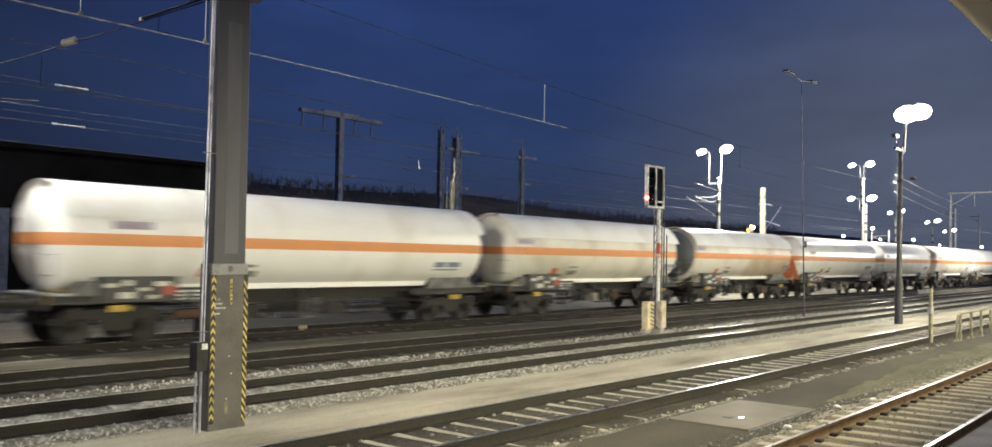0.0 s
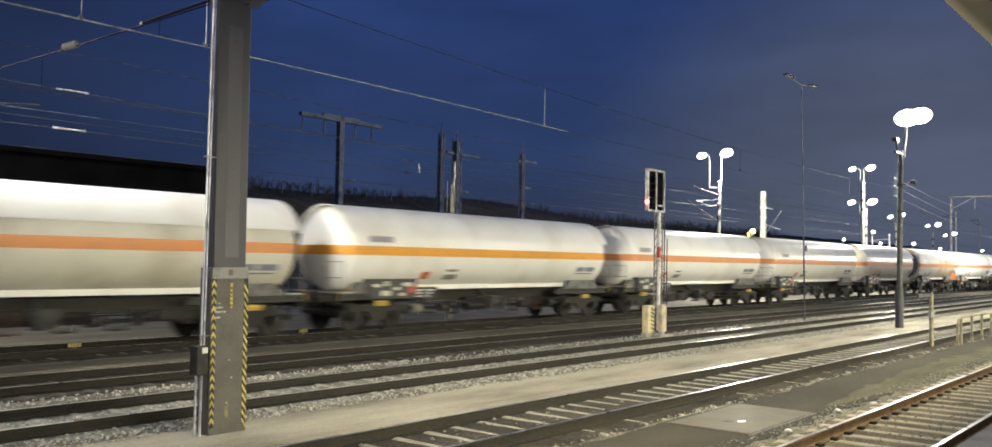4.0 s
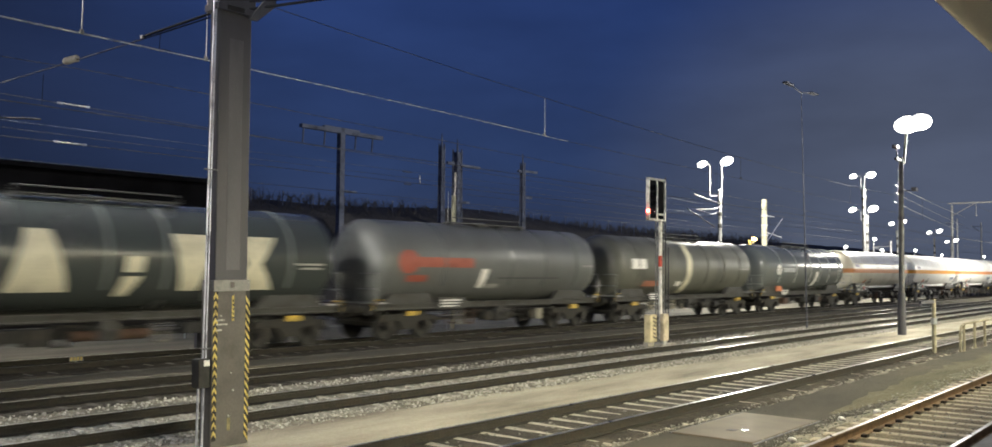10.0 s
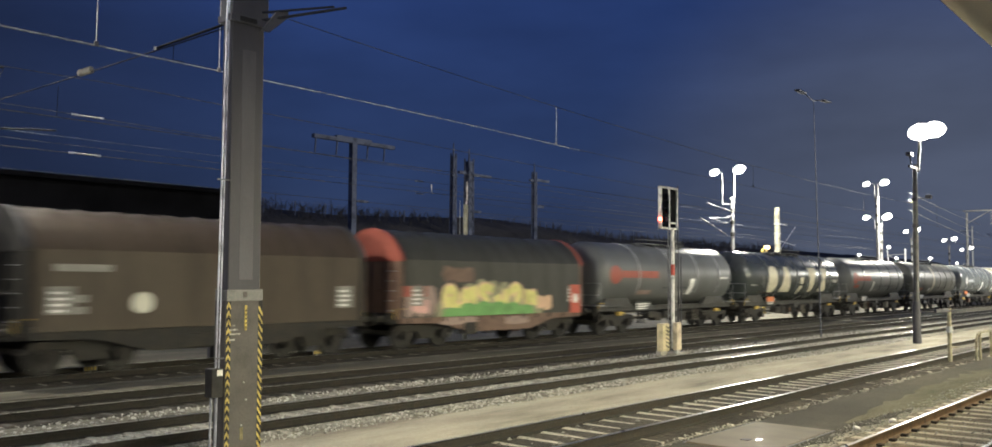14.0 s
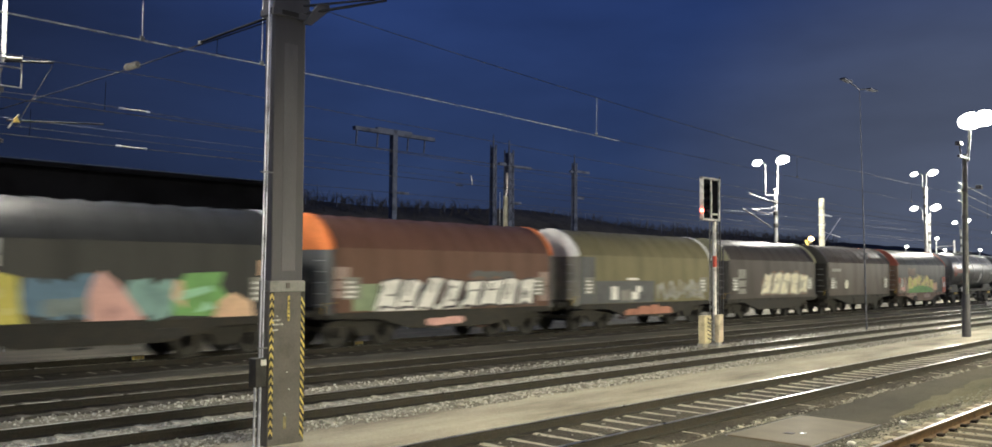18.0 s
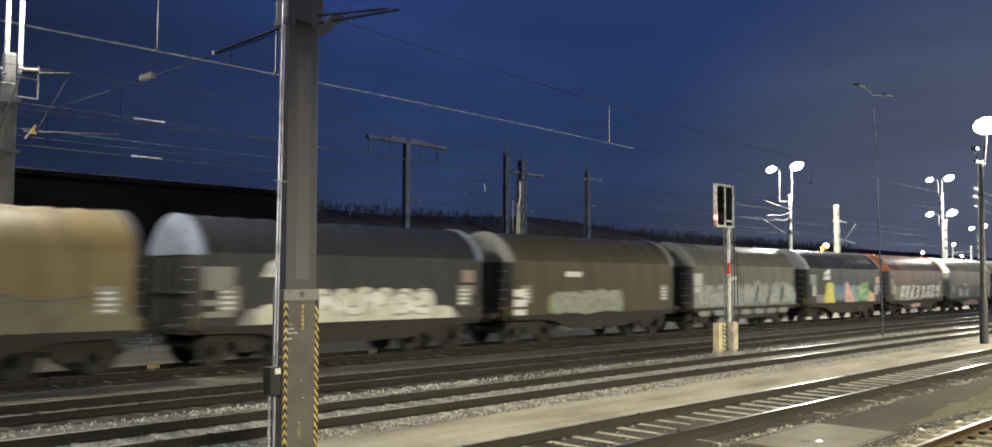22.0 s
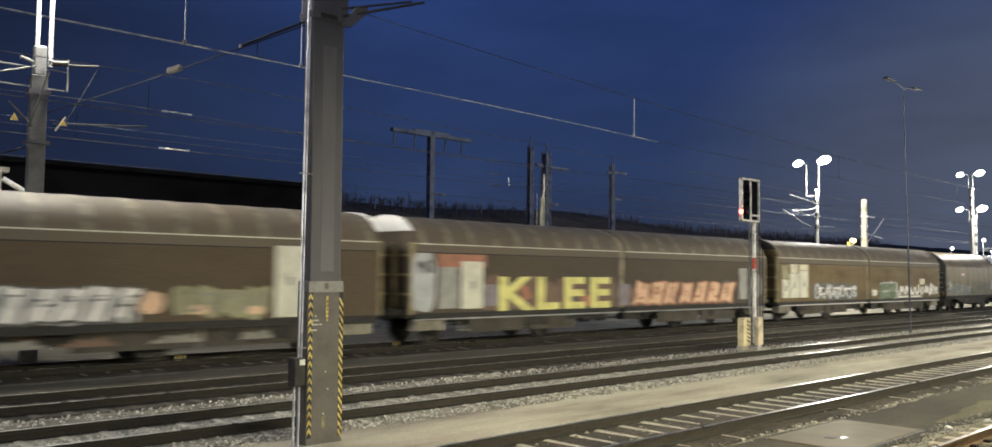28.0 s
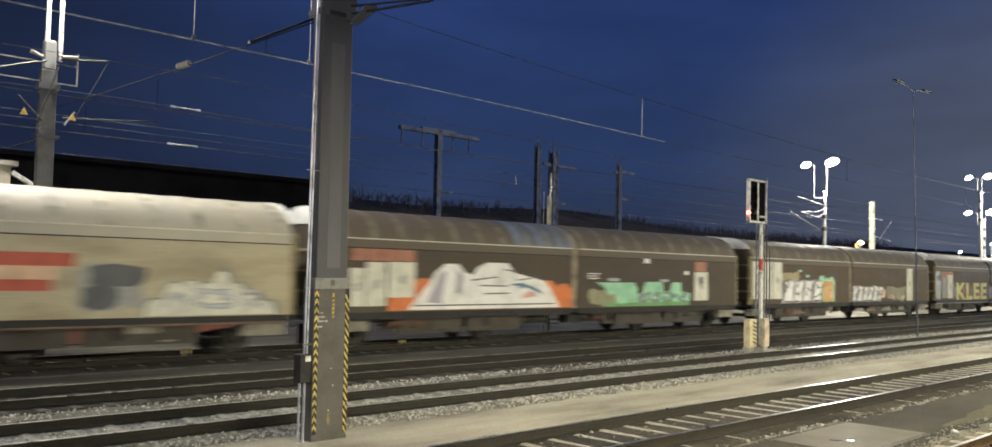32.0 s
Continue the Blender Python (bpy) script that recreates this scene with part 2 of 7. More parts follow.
def soil(name, lo, mid, hi, stone=16.0, patch_scale=0.35, relief=0.7, contrast=(0.6, 1.2), stretch=(1, 1, 1)):
    m = bpy.data.materials.new(name)
    nt, bs = nodes_of(m)
    N, L = nt.nodes.new, nt.links.new
    co = N("ShaderNodeTexCoord")
    mp = N("ShaderNodeMapping")
    mp.inputs["Scale"].default_value = stretch
    L(co.outputs["Object"], mp.inputs[0])
    stones = N("ShaderNodeTexVoronoi")
    stones.inputs["Scale"].default_value = stone
    patch = N("ShaderNodeTexNoise")
    patch.inputs["Scale"].default_value, patch.inputs["Detail"].default_value = patch_scale, 9.0
    patch.inputs["Roughness"].default_value = 0.62
    grit = N("ShaderNodeTexNoise")
    grit.inputs["Scale"].default_value, grit.inputs["Detail"].default_value = 30.0, 5.0
    L(co.outputs["Object"], stones.inputs["Vector"])
    L(co.outputs["Object"], grit.inputs["Vector"])
    L(mp.outputs[0], patch.inputs["Vector"])
    ramp = N("ShaderNodeValToRGB")
    els = ramp.color_ramp.elements
    els[0].position, els[0].color = 0.32, (*lo, 1)
    els[1].position, els[1].color = 0.66, (*hi, 1)
    e = els.new(0.48)
    e.color = (*mid, 1)
    L(patch.outputs["Fac"], ramp.inputs[0])
    sc = N("ShaderNodeVectorMath")
    sc.operation = "SCALE"
    rg = N("ShaderNodeMapRange")
    rg.inputs["To Min"].default_value, rg.inputs["To Max"].default_value = contrast
    L(stones.outputs["Color"], rg.inputs["Value"])
    L(ramp.outputs[0], sc.inputs[0])
    L(rg.outputs[0], sc.inputs["Scale"])
    L(sc.outputs[0], bs.inputs["Base Color"])
    bs.inputs["Roughness"].default_value = 0.95
    bs.inputs["Specular IOR Level"].default_value = 0.3
    bp = N("ShaderNodeBump")
    bp.inputs["Strength"].default_value, bp.inputs["Distance"].default_value = relief, 0.03
    add = N("ShaderNodeMath")
    add.operation = "ADD"
    L(stones.outputs["Distance"], add.inputs[0])
    L(grit.outputs["Fac"], add.inputs[1])
    L(add.outputs[0], bp.inputs["Height"])
    L(bp.outputs[0], bs.inputs["Normal"])
    return m


def make_ground():
    f = Form()
    ys = [1.0, 2.2, 3, 5, 7, 10, 12, 15.2, 16, 18, 20, 20.8, 24, 28, 40, 80, 200, 600, 2500]
    xs = [-1500, -200, -60, 0, 40, 100, 250, 600, 2500]
    for y in ys:
        for x in xs:
            f.v.append((x, y, ground_z(y)))
    n = len(xs)
    f.f = [(j * n + i, j * n + i + 1, (j + 1) * n + i + 1, (j + 1) * n + i) for j in range(len(ys) - 1) for i in range(n - 1)]
    structure("ground", f, soil("yard_ballast", (0.11, 0.102, 0.077), (0.177, 0.164, 0.127), (0.255, 0.24, 0.19)), "grey-beige ballast and trodden earth between the tracks", "ground")


def strip(name, y0, y1, z, mat, label, seed, x0=-40.0, x1=420.0, ragged=0.12, step=0.5, far=90.0):
    """A low bed with uneven edges."""
    rng = random.Random(seed)
    xs, x = [], x0
    while x < x1:
        xs.append(x)
        x += step if x < far else 12.0
    xs.append(x1)
    f = Form()
    for x in xs:
        k = min(1.0, 0.05 + (x - x0) / 6.0) if x0 > 0 else 1.0
        m = (y0 + y1) / 2
        a, b = m + (y0 - m) * k + rng.uniform(-ragged, ragged) * k, m + (y1 - m) * k + rng.uniform(-ragged, ragged) * k
        zz = z + rng.uniform(-0.004, 0.004)
        f.v += [(x, a - 0.10, ground_z(a) - 0.02), (x, a, zz), (x, (a + b) / 2, zz + 0.004), (x, b, zz), (x, b + 0.10, ground_z(b) - 0.02)]
    f.f = [(5 * i + j, 5 * i + 5 + j, 5 * i + 6 + j, 5 * i + 1 + j) for i in range(len(xs) - 1) for j in range(4)]
    return structure(name, f, mat, label, "ground strip")


def make_strips():
    oily = soil("oily_ballast", (0.030, 0.026, 0.020), (0.046, 0.039, 0.030), (0.075, 0.064, 0.048), 18, 0.8, 0.9, (0.5, 1.3))
    pale = soil("pale_ballast", (0.17, 0.163, 0.137), (0.27, 0.26, 0.222), (0.39, 0.377, 0.33), 15, 0.9, 0.9, (0.45, 1.25))
    tan = soil("tan_ballast", (0.080, 0.066, 0.045), (0.125, 0.104, 0.071), (0.19, 0.16, 0.11), 22, 0.9, 0.7, (0.6, 1.2))
    path = soil("beige_gravel_path", (0.175, 0.16, 0.123), (0.35, 0.32, 0.248), (0.475, 0.44, 0.345), 40, 0.5, 0.3, (0.8, 1.1), (0.4, 1.6, 1))
    dull = soil("dull_gravel", (0.075, 0.068, 0.05), (0.115, 0.105, 0.078), (0.165, 0.15, 0.112), 40, 0.5, 0.3, (0.8, 1.1), (0.4, 1.6, 1))
    tar = soil("worn_asphalt", (0.033, 0.029, 0.021), (0.047, 0.042, 0.030), (0.067, 0.059, 0.040), 45, 0.4, 0.3, (0.8, 1.1), (0.35, 1.2, 1))
    moss = soil("mossy_earth", (0.053, 0.054, 0.028), (0.081, 0.077, 0.044), (0.115, 0.106, 0.066), 30, 0.7, 0.5, (0.7, 1.2), (0.4, 1.4, 1))
    strip("trackbed_1", 2.55, 5.05, -0.165, tan, "pale ballast bed under the platform track", 1)
    strip("trackbed_2", 7.15, 9.52, -0.168, oily, "dark oily ballast bed under the rails", 2)
    strip("trackbed_3", 12.25, 14.2, -0.17, pale, "pale ballast bed under the rails", 3, ragged=0.18)
    strip("trackbed_4", 16.7, 19.1, -0.295, oily, "dark oily ballast bed under the rails", 4)
    strip("trackbed_5", 21.2, 23.9, -0.172, oily, "dark oily ballast bed under the train", 5)
    # pale ragged strip paints the lamplit scallops beyond the far rail
    strip("trackbed_6", 23.80, 24.12, -0.165, pale, "pale loose ballast at the edge of the far track", 12, x1=90.0, ragged=0.11, step=0.3)
    strip("pavement_4", 24.3, 29.4, -0.19, dull, "pale beige gravel beyond the train", 9, x1=27.0, ragged=0.2)
    strip("pavement_5", 19.5, 20.9, -0.21, dull, "pale beige gravel between the far tracks", 10, ragged=0.2)
    strip("pavement_1", 5.35, 7.0, -0.185, tar, "worn grey asphalt path between two tracks", 6, ragged=0.10)
    strip("pavement_2", 5.2, 6.2, -0.178, moss, "mossy gravel verge beside the asphalt path", 7, x0=16.5, ragged=0.2)
    strip("pavement_3", 9.75, 11.75, -0.183, path, "pale beige gravel path between two tracks", 8, ragged=0.12)


make_ground()
make_strips()

RAIL = [(-0.0635, -0.159), (0.0635, -0.159), (0.0635, -0.147), (0.012, -0.128), (0.0075, -0.045), (0.034, -0.036), (0.034, -0.004), (0.028, 0.0), (-0.028, 0.0), (-0.034, -0.004), (-0.034, -0.036), (-0.0075, -0.045), (-0.012, -0.128), (-0.0635, -0.147)]


def make_tracks():
    prof = [(-0.13, -0.06), (0.13, -0.06), (0.13, 0.05), (0.09, 0.075), (-0.09, 0.075), (-0.13, 0.05)]
    timber = surface("weathered_sleeper_wood", (0.46, 0.43, 0.36), 0.85, 0, 0.4, 3, (0.27, 0.245, 0.2), 0.4, 0.3, (6, 1, 1))
    block = surface("sleeper_concrete", (0.34, 0.30, 0.22), 0.8, 0, 0.25, 3, (0.38, 0.34, 0.265), 0.4, 0.25)
    slim = [(-0.12, -0.06), (0.12, -0.06), (0.085, 0.06), (0.055, 0.075), (-0.055, 0.075), (-0.085, 0.06)]
    tarred = surface("tarred_sleeper_wood", (0.085, 0.075, 0.058), 0.85, 0, 0.4, 3, (0.06, 0.052, 0.04), 0.4, 0.3, (6, 1, 1))
    dark_wood = mesh_of("sleeper", Form().prism(slim, -1.22, 1.22, "y"), tarred)
    wedge = Form().prism(slim, -1.22, 1.22, "y")
    wedge.v = [(x * (0.72 + 0.22 * y), y, z + 0.012 * y) for x, y, z in wedge.v]
    wood = mesh_of("sleeper", wedge, timber)
    stone = mesh_of("sleeper", Form().prism(prof, -1.25, 1.25, "y"), block)
    clip_form = Form()
    for s in (-1, 1):
        for e in (-0.105, 0.105):
            y = s * GAUGE / 2 + e
            clip_form.box(-0.06, 0.06, y - 0.045, y + 0.045, -0.16, -0.115)
    clip = mesh_of("rail_clip", clip_form, steel)
    spans = {"a": (4.2, 126, stone), "b": (3.55, 118, wood), "c": (2.0, 110, wood), "x": (2.0, 80, dark_wood), "d": (-2.0, 110, wood)}
    brown = surface("rust_brown_rail", (0.17, 0.105, 0.055), 0.6, 0.2, 0.4, 6, (0.11, 0.07, 0.04), 0.4)
    rng = random.Random(3)
    for key, y, z in TRACKS:
        tr = thing("track_" + key, pose(0, y, z), "railway track with worn rails on sleepers in ballast", "railway track", "tracks of the yard", "structure")
        for side in (-1, 1):
            prof2 = [(a + side * GAUGE / 2, b) for a, b in RAIL]
            r = part("rail", Form().prism(prof2, X0, X1), brown if key == "a" else steel, tr)
            part("railhead", Form().box(X0, X1, side * GAUGE / 2 - 0.027, side * GAUGE / 2 + 0.027, 0.001, 0.004), shine, r, "polished running surface")
        start, n, me = spans[key]
        for i in range(n):
            x = start + i * 0.6 + rng.uniform(-0.015, 0.015)
            s = part("sleeper", me, None, tr, at=pose(x, rng.uniform(-0.02, 0.02), -0.232 + rng.uniform(-0.006, 0.004), 0, 0, rng.uniform(-0.6, 0.6)))
            if key == "a" and i < 70:
                part("rail_clip", clip, None, tr, at=pose(x, 0, 0))
    # sleepers further on, too small to tell apart
    f = Form()
    for key, y, z in TRACKS:
        if key == "x":
            continue
        start, n, me = spans[key]
        for i in range(n, n + 140):
            x = start + i * 0.6
            f.box(x - 0.12, x + 0.12, y - 1.26, y + 1.26, z - 0.26, z - 0.16)
        while start > X0 + 1:
            start -= 0.6
            f.box(start - 0.07, start + 0.07, y - 1.22, y + 1.22, z - 0.26, z - 0.158)
    part("distant_sleepers", f, timber)["kind"] = "stuff"
    o = bpy.data.objects["distant_sleepers"]
    tagged(o, "weathered sleepers along the distant tracks", "sleepers", "", "stuff")


def make_stones():
    """Loose ballast stones beside and between the rails."""
    rng = np.random.default_rng(4)
    base = np.array([(1, 0, 0), (-1, 0, 0), (0, 1, 0), (0, -1, 0), (0, 0, 1), (0, 0, -1)], float)
    tri = np.array([(0, 2, 4), (2, 1, 4), (1, 3, 4), (3, 0, 4), (2, 0, 5), (1, 2, 5), (3, 1, 5), (0, 3, 5)])
    zones = [("c_edge", 11.6, 12.4, 2, 44, 4200, -0.17, 0.026), ("c_mid", 12.65, 13.8, 2, 46, 4200, -0.165, 0.027), ("c_far", 15.35, 16.1, 3, 55, 2200, -0.21, 0.030), ("a_mid", 2.8, 4.9, 5, 24, 900, -0.16, 0.022), ("a_edge", 4.9, 5.6, 7, 30, 1500, -0.178, 0.020), ("b_edge", 6.95, 7.2, 5, 26, 500, -0.175, 0.022), ("b_mid", 7.7, 9.0, 5, 26, 200, -0.165, 0.035), ("d_mid", 22.0, 23.2, 0, 50, 1500, -0.16, 0.05)]
    pts, faces = [], []
    k = 0
    for name, y0, y1, x0, x1, n, z, r in zones:
        xs, ys = rng.uniform(x0, x1, n), rng.uniform(y0, y1, n)
        for x, y in zip(xs, ys):
            s = r * rng.uniform(0.55, 1.35)
            a = rng.uniform(0, 6.28)
            c, sn = math.cos(a), math.sin(a)
            p = base * (s * rng.uniform(0.7, 1.2, (6, 3)))
            p = np.c_[p[:, 0] * c - p[:, 1] * sn, p[:, 0] * sn + p[:, 1] * c, p[:, 2] * 0.7]
            pts.append(p + (x, y, z + s * 0.25))
            faces.append(tri + k)
            k += 6
        if name in ("c_far", "d_mid"):
            stone_mesh(np.concatenate(pts), np.concatenate(faces), name == "c_far")
            pts, faces, k = [], [], 0


def stone_mesh(pts, faces, bright):
    me = bpy.data.meshes.new("ballast_stones")
    me.from_pydata(pts.tolist(), [], faces.tolist())
    m = bpy.data.materials.new("pale_ballast_stone" if bright else "brown_ballast_stone")
    nt, bs = nodes_of(m)
    g = nt.nodes.new("ShaderNodeNewGeometry")
    rp = nt.nodes.new("ShaderNodeValToRGB")
    s = 1.2 if bright else 0.62
    rp.color_ramp.elements[0].color = (0.15 * s, 0.142 * s, 0.118 * s, 1)
    rp.color_ramp.elements[1].color = (0.47 * s, 0.455 * s, 0.41 * s, 1)
    nt.links.new(g.outputs["Random Per Island"], rp.inputs[0])
    nt.links.new(rp.outputs[0], bs.inputs["Base Color"])
    bs.inputs["Roughness"].default_value = 0.9
    me.materials.append(m)
    tagged(new("ballast_stones", me), "loose pale ballast stones beside the third track" if bright else "loose brown-grey ballast stones between the rails", "ballast", "", "stuff")


def make_platform():
    structure("platform", Form().box(-60, 300, -6.0, 2.10, -0.3, 0.53), concrete, "concrete platform beside the nearest track", "platform")
    structure("platform_edge", Form().box(-60, 300, 1.75, 2.16, 0.53, 0.56), pale_concrete, "pale edge stones of the platform", "platform edge")
    f = Form().prism([(-6, 4.67), (1.93, 4.67), (1.93, 4.98), (-6, 5.2)], -60, 300)
    structure("canopy", f, surface("canopy_panel", (0.76, 0.72, 0.62), 0.6, 0, 0.05, 1.5, (0.70, 0.66, 0.56), 0.3), "pale canopy roof over the platform", "canopy roof")
    lamp_case = surface("white_lamp_case", (0.6, 0.58, 0.52), 0.5, 0, 0.1, 4)
    tube = glow("platform_tube", (1.0, 0.93, 0.66), 14.0)
    for i in range(18):
        t = thing("strip_light", pose(-2.0 + 3.2 * i, 0.9, 4.67), "white strip light under the platform canopy", "ceiling light", "strip lights of the platform")
        part("housing", Form().box(-0.75, 0.75, -0.08, 0.08, -0.07, 0.0), lamp_case, t, bevel=0.01)
        part("tube", Form().rod((-0.7, 0, -0.09), (0.7, 0, -0.09), 0.02, None, 8), tube, t, "lit tube")
    structure("wall_platform", Form().box(-60, 300, -6.3, -6.0, -0.3, 5.2), pale_concrete, "plain wall behind the platform", "wall")


make_platform()


# ---- the mast by the path ----
def make_mast():
    t = thing("catenary_mast", pose(7.615, 11.2, -0.2, 0, -0.45, 0), "grey steel beam mast with hazard tape edges", "mast")
    a, b = 0.27, 0.12
    ib = [(-a, -b), (a, -b), (a, b), (-a, b)]
    part("beam", Form().prism(ib, 2.2, 9.2, "z"), mast_paint, t, bevel=0.015)
    rubber = surface("dark_grey_casing", (0.095, 0.090, 0.086), 0.65, 0, 0.2, 2.5, (0.07, 0.065, 0.062), 0.4, 0.1)
    c = part("protective_casing", Form().box(-0.31, 0.31, -0.14, 0.14, 0.0, 2.22), rubber, t, "dark grey casing round the foot", bevel=0.012)
    part("clamp", Form().box(-0.30, 0.30, -0.145, 0.145, 2.2, 2.36), surface("bare_zinc", (0.19, 0.19, 0.19), 0.5, 0.5, 0.15, 4), t, bevel=0.005)
    part("clamp_slot", Form().box(-0.03, 0.03, -0.152, -0.145, 2.25, 2.33), rubber, t)
    # hazard tape: slanting stripes on both edges
    for x, s in ((-0.265, 1), (0.265, -1)):
        back = part("tape", Form().box(x - 0.034, x + 0.034, -0.1425, -0.140, 0.12, 2.2), black, c, "black hazard tape")
        f = Form()
        for i in range(17):
            z = 0.16 + 0.12 * i
            f.prism([(x - 0.034, z), (x + 0.0, z + 0.055 * s), (x + 0.0, z + 0.055 * s + 0.06), (x - 0.034, z + 0.05)], -0.1455, -0.1425, "y")
            f.prism([(x + 0.0, z + 0.055 * s), (x + 0.034, z + (0.11 * s if x > 0 else 0)), (x + 0.034, z + (0.11 * s if x > 0 else 0) + 0.05), (x + 0.0, z + 0.055 * s + 0.05)], -0.1455, -0.1425, "y")
        part("tape_stripe", f, yellow_paint, back, "yellow hazard stripes")
    part("sign_strip", Form().box(0.0, 0.035, -0.148, -0.141, 1.78, 2.14), yellow_paint, t, "narrow yellow number strip")
    for i in range(5):
        part("lettering", Form().box(0.008, 0.027, -0.150, -0.148, 1.81 + 0.06 * i, 1.84 + 0.06 * i), black, t)
    for p, q, z in ((-0.20, -0.16, 1.86), (-0.25, -0.12, 1.80), (-0.25, -0.07, 1.74), (-0.25, -0.16, 1.66)):
        part("lettering", Form().box(p, q, -0.146, -0.141, z - 0.014, z + 0.008), P["chalk"], t, "faded white marks")
    part("sticker", Form().box(-0.05, 0.0, -0.146, -0.141, 0.24, 0.42), surface("worn_sticker", (0.24, 0.2, 0.1), 0.7, 0, 0.4, 9), t)
    for x, z in ((0.0, 1.05), (0.04, 0.8), (-0.03, 0.45)):
        part("bolt", Form().rod((x, -0.155, z), (x, -0.13, z), 0.012, None, 8), galv, t)
    # cable pipes with a junction box
    for x, r, z0, z1, x2 in ((-0.43, 0.013, 1.05, 9.2, -0.305), (-0.385, 0.013, 1.05, 9.2, -0.275), (-0.50, 0.016, 0.0, 1.0, -0.49), (-0.42, 0.02, 0.0, 1.0, -0.41)):
        part("cable_pipe", Form().rod((x, -0.1, z0), (x2, -0.1, z1), r, None, 10), bright_zinc, t, smooth=40)
    b = part("junction_box", Form().box(-0.55, -0.37, -0.20, -0.02, 0.88, 1.28), black, t, "black junction box", bevel=0.01)
    part("label_plate", Form().box(-0.47, -0.38, -0.206, -0.20, 1.18, 1.26), P_chalk, b)
    for z in (1.4, 3.9):
        part("pipe_clip", Form().box(-0.46, -0.26, -0.12, -0.095, z, z + 0.02), soft_grey, t)
    # head: bracket plates of the cross span
    pale_plate = surface("worn_cover_plate", (0.084, 0.085, 0.100), 0.6, 0, 0.12, 1.4, (0.066, 0.067, 0.080), 0.45, 0.05, (2, 2, 0.4))
    part("cover_plate", Form().box(-0.10, 0.13, -0.126, -0.119, 2.5, 5.82), pale_plate, t, "paler cover plate down the middle", bevel=0.003)
    part("head_plate", Form().box(-0.30, 0.32, -0.15, 0.15, 6.30, 6.9), pale_plate, t, "pale head plate", bevel=0.01)
    part("collar", Form().box(-0.33, 0.33, -0.17, 0.17, 6.20, 6.30), pale_plate, t, bevel=0.008)
    part("slot", Form().box(-0.18, 0.10, -0.178, -0.168, 6.215, 6.285), black, t, "dark slot in the collar")
    part("gusset", Form().prism([(0.16, 6.14), (0.30, 6.14), (0.62, 6.42), (0.62, 6.55), (0.44, 6.50)], -0.22, -0.17, "y"), pale_plate, t, "pale gusset of the side arm")
    part("side_arm", Form().rod((0.2, -0.14, 6.30), (1.5, -0.5, 6.72), 0.022, None, 8).rod((0.2, -0.14, 6.42), (1.3, -0.45, 6.70), 0.018, None, 8), unlit, t)


unlit = surface("sooty_lamp_post", (0.050, 0.053, 0.062), 0.9, 0, 0.2, 3, gloss=0.05)
P = {"chalk": surface("faded_chalk", (0.42, 0.41, 0.40), 0.7, 0, 0.3, 30)}
P_chalk = surface("chalk_white_paint", (0.70, 0.69, 0.66), 0.6, 0, 0.2, 6)
stem_grey = surface("grey_lamp_stem", (0.13, 0.13, 0.128), 0.6, 0, 0.2, 6)
soft_grey = surface("soft_grey_steel", (0.20, 0.20, 0.20), 0.6, 0.0, 0.15, 4)
bright_zinc = surface("bright_zinc_pipe", (0.60, 0.62, 0.72), 0.4, 0.5, 0.1, 4)
make_mast()


# ---- the overhead line ----
def wire(f, a, b, r, sag=0.0, n=10):
    a, b = Vector(a), Vector(b)
    p = [a.lerp(b, i / n) - Vector((0, 0, sag * 4 * (i / n) * (1 - i / n))) for i in range(n + 1)]
    return f.bent(p, r, 5)


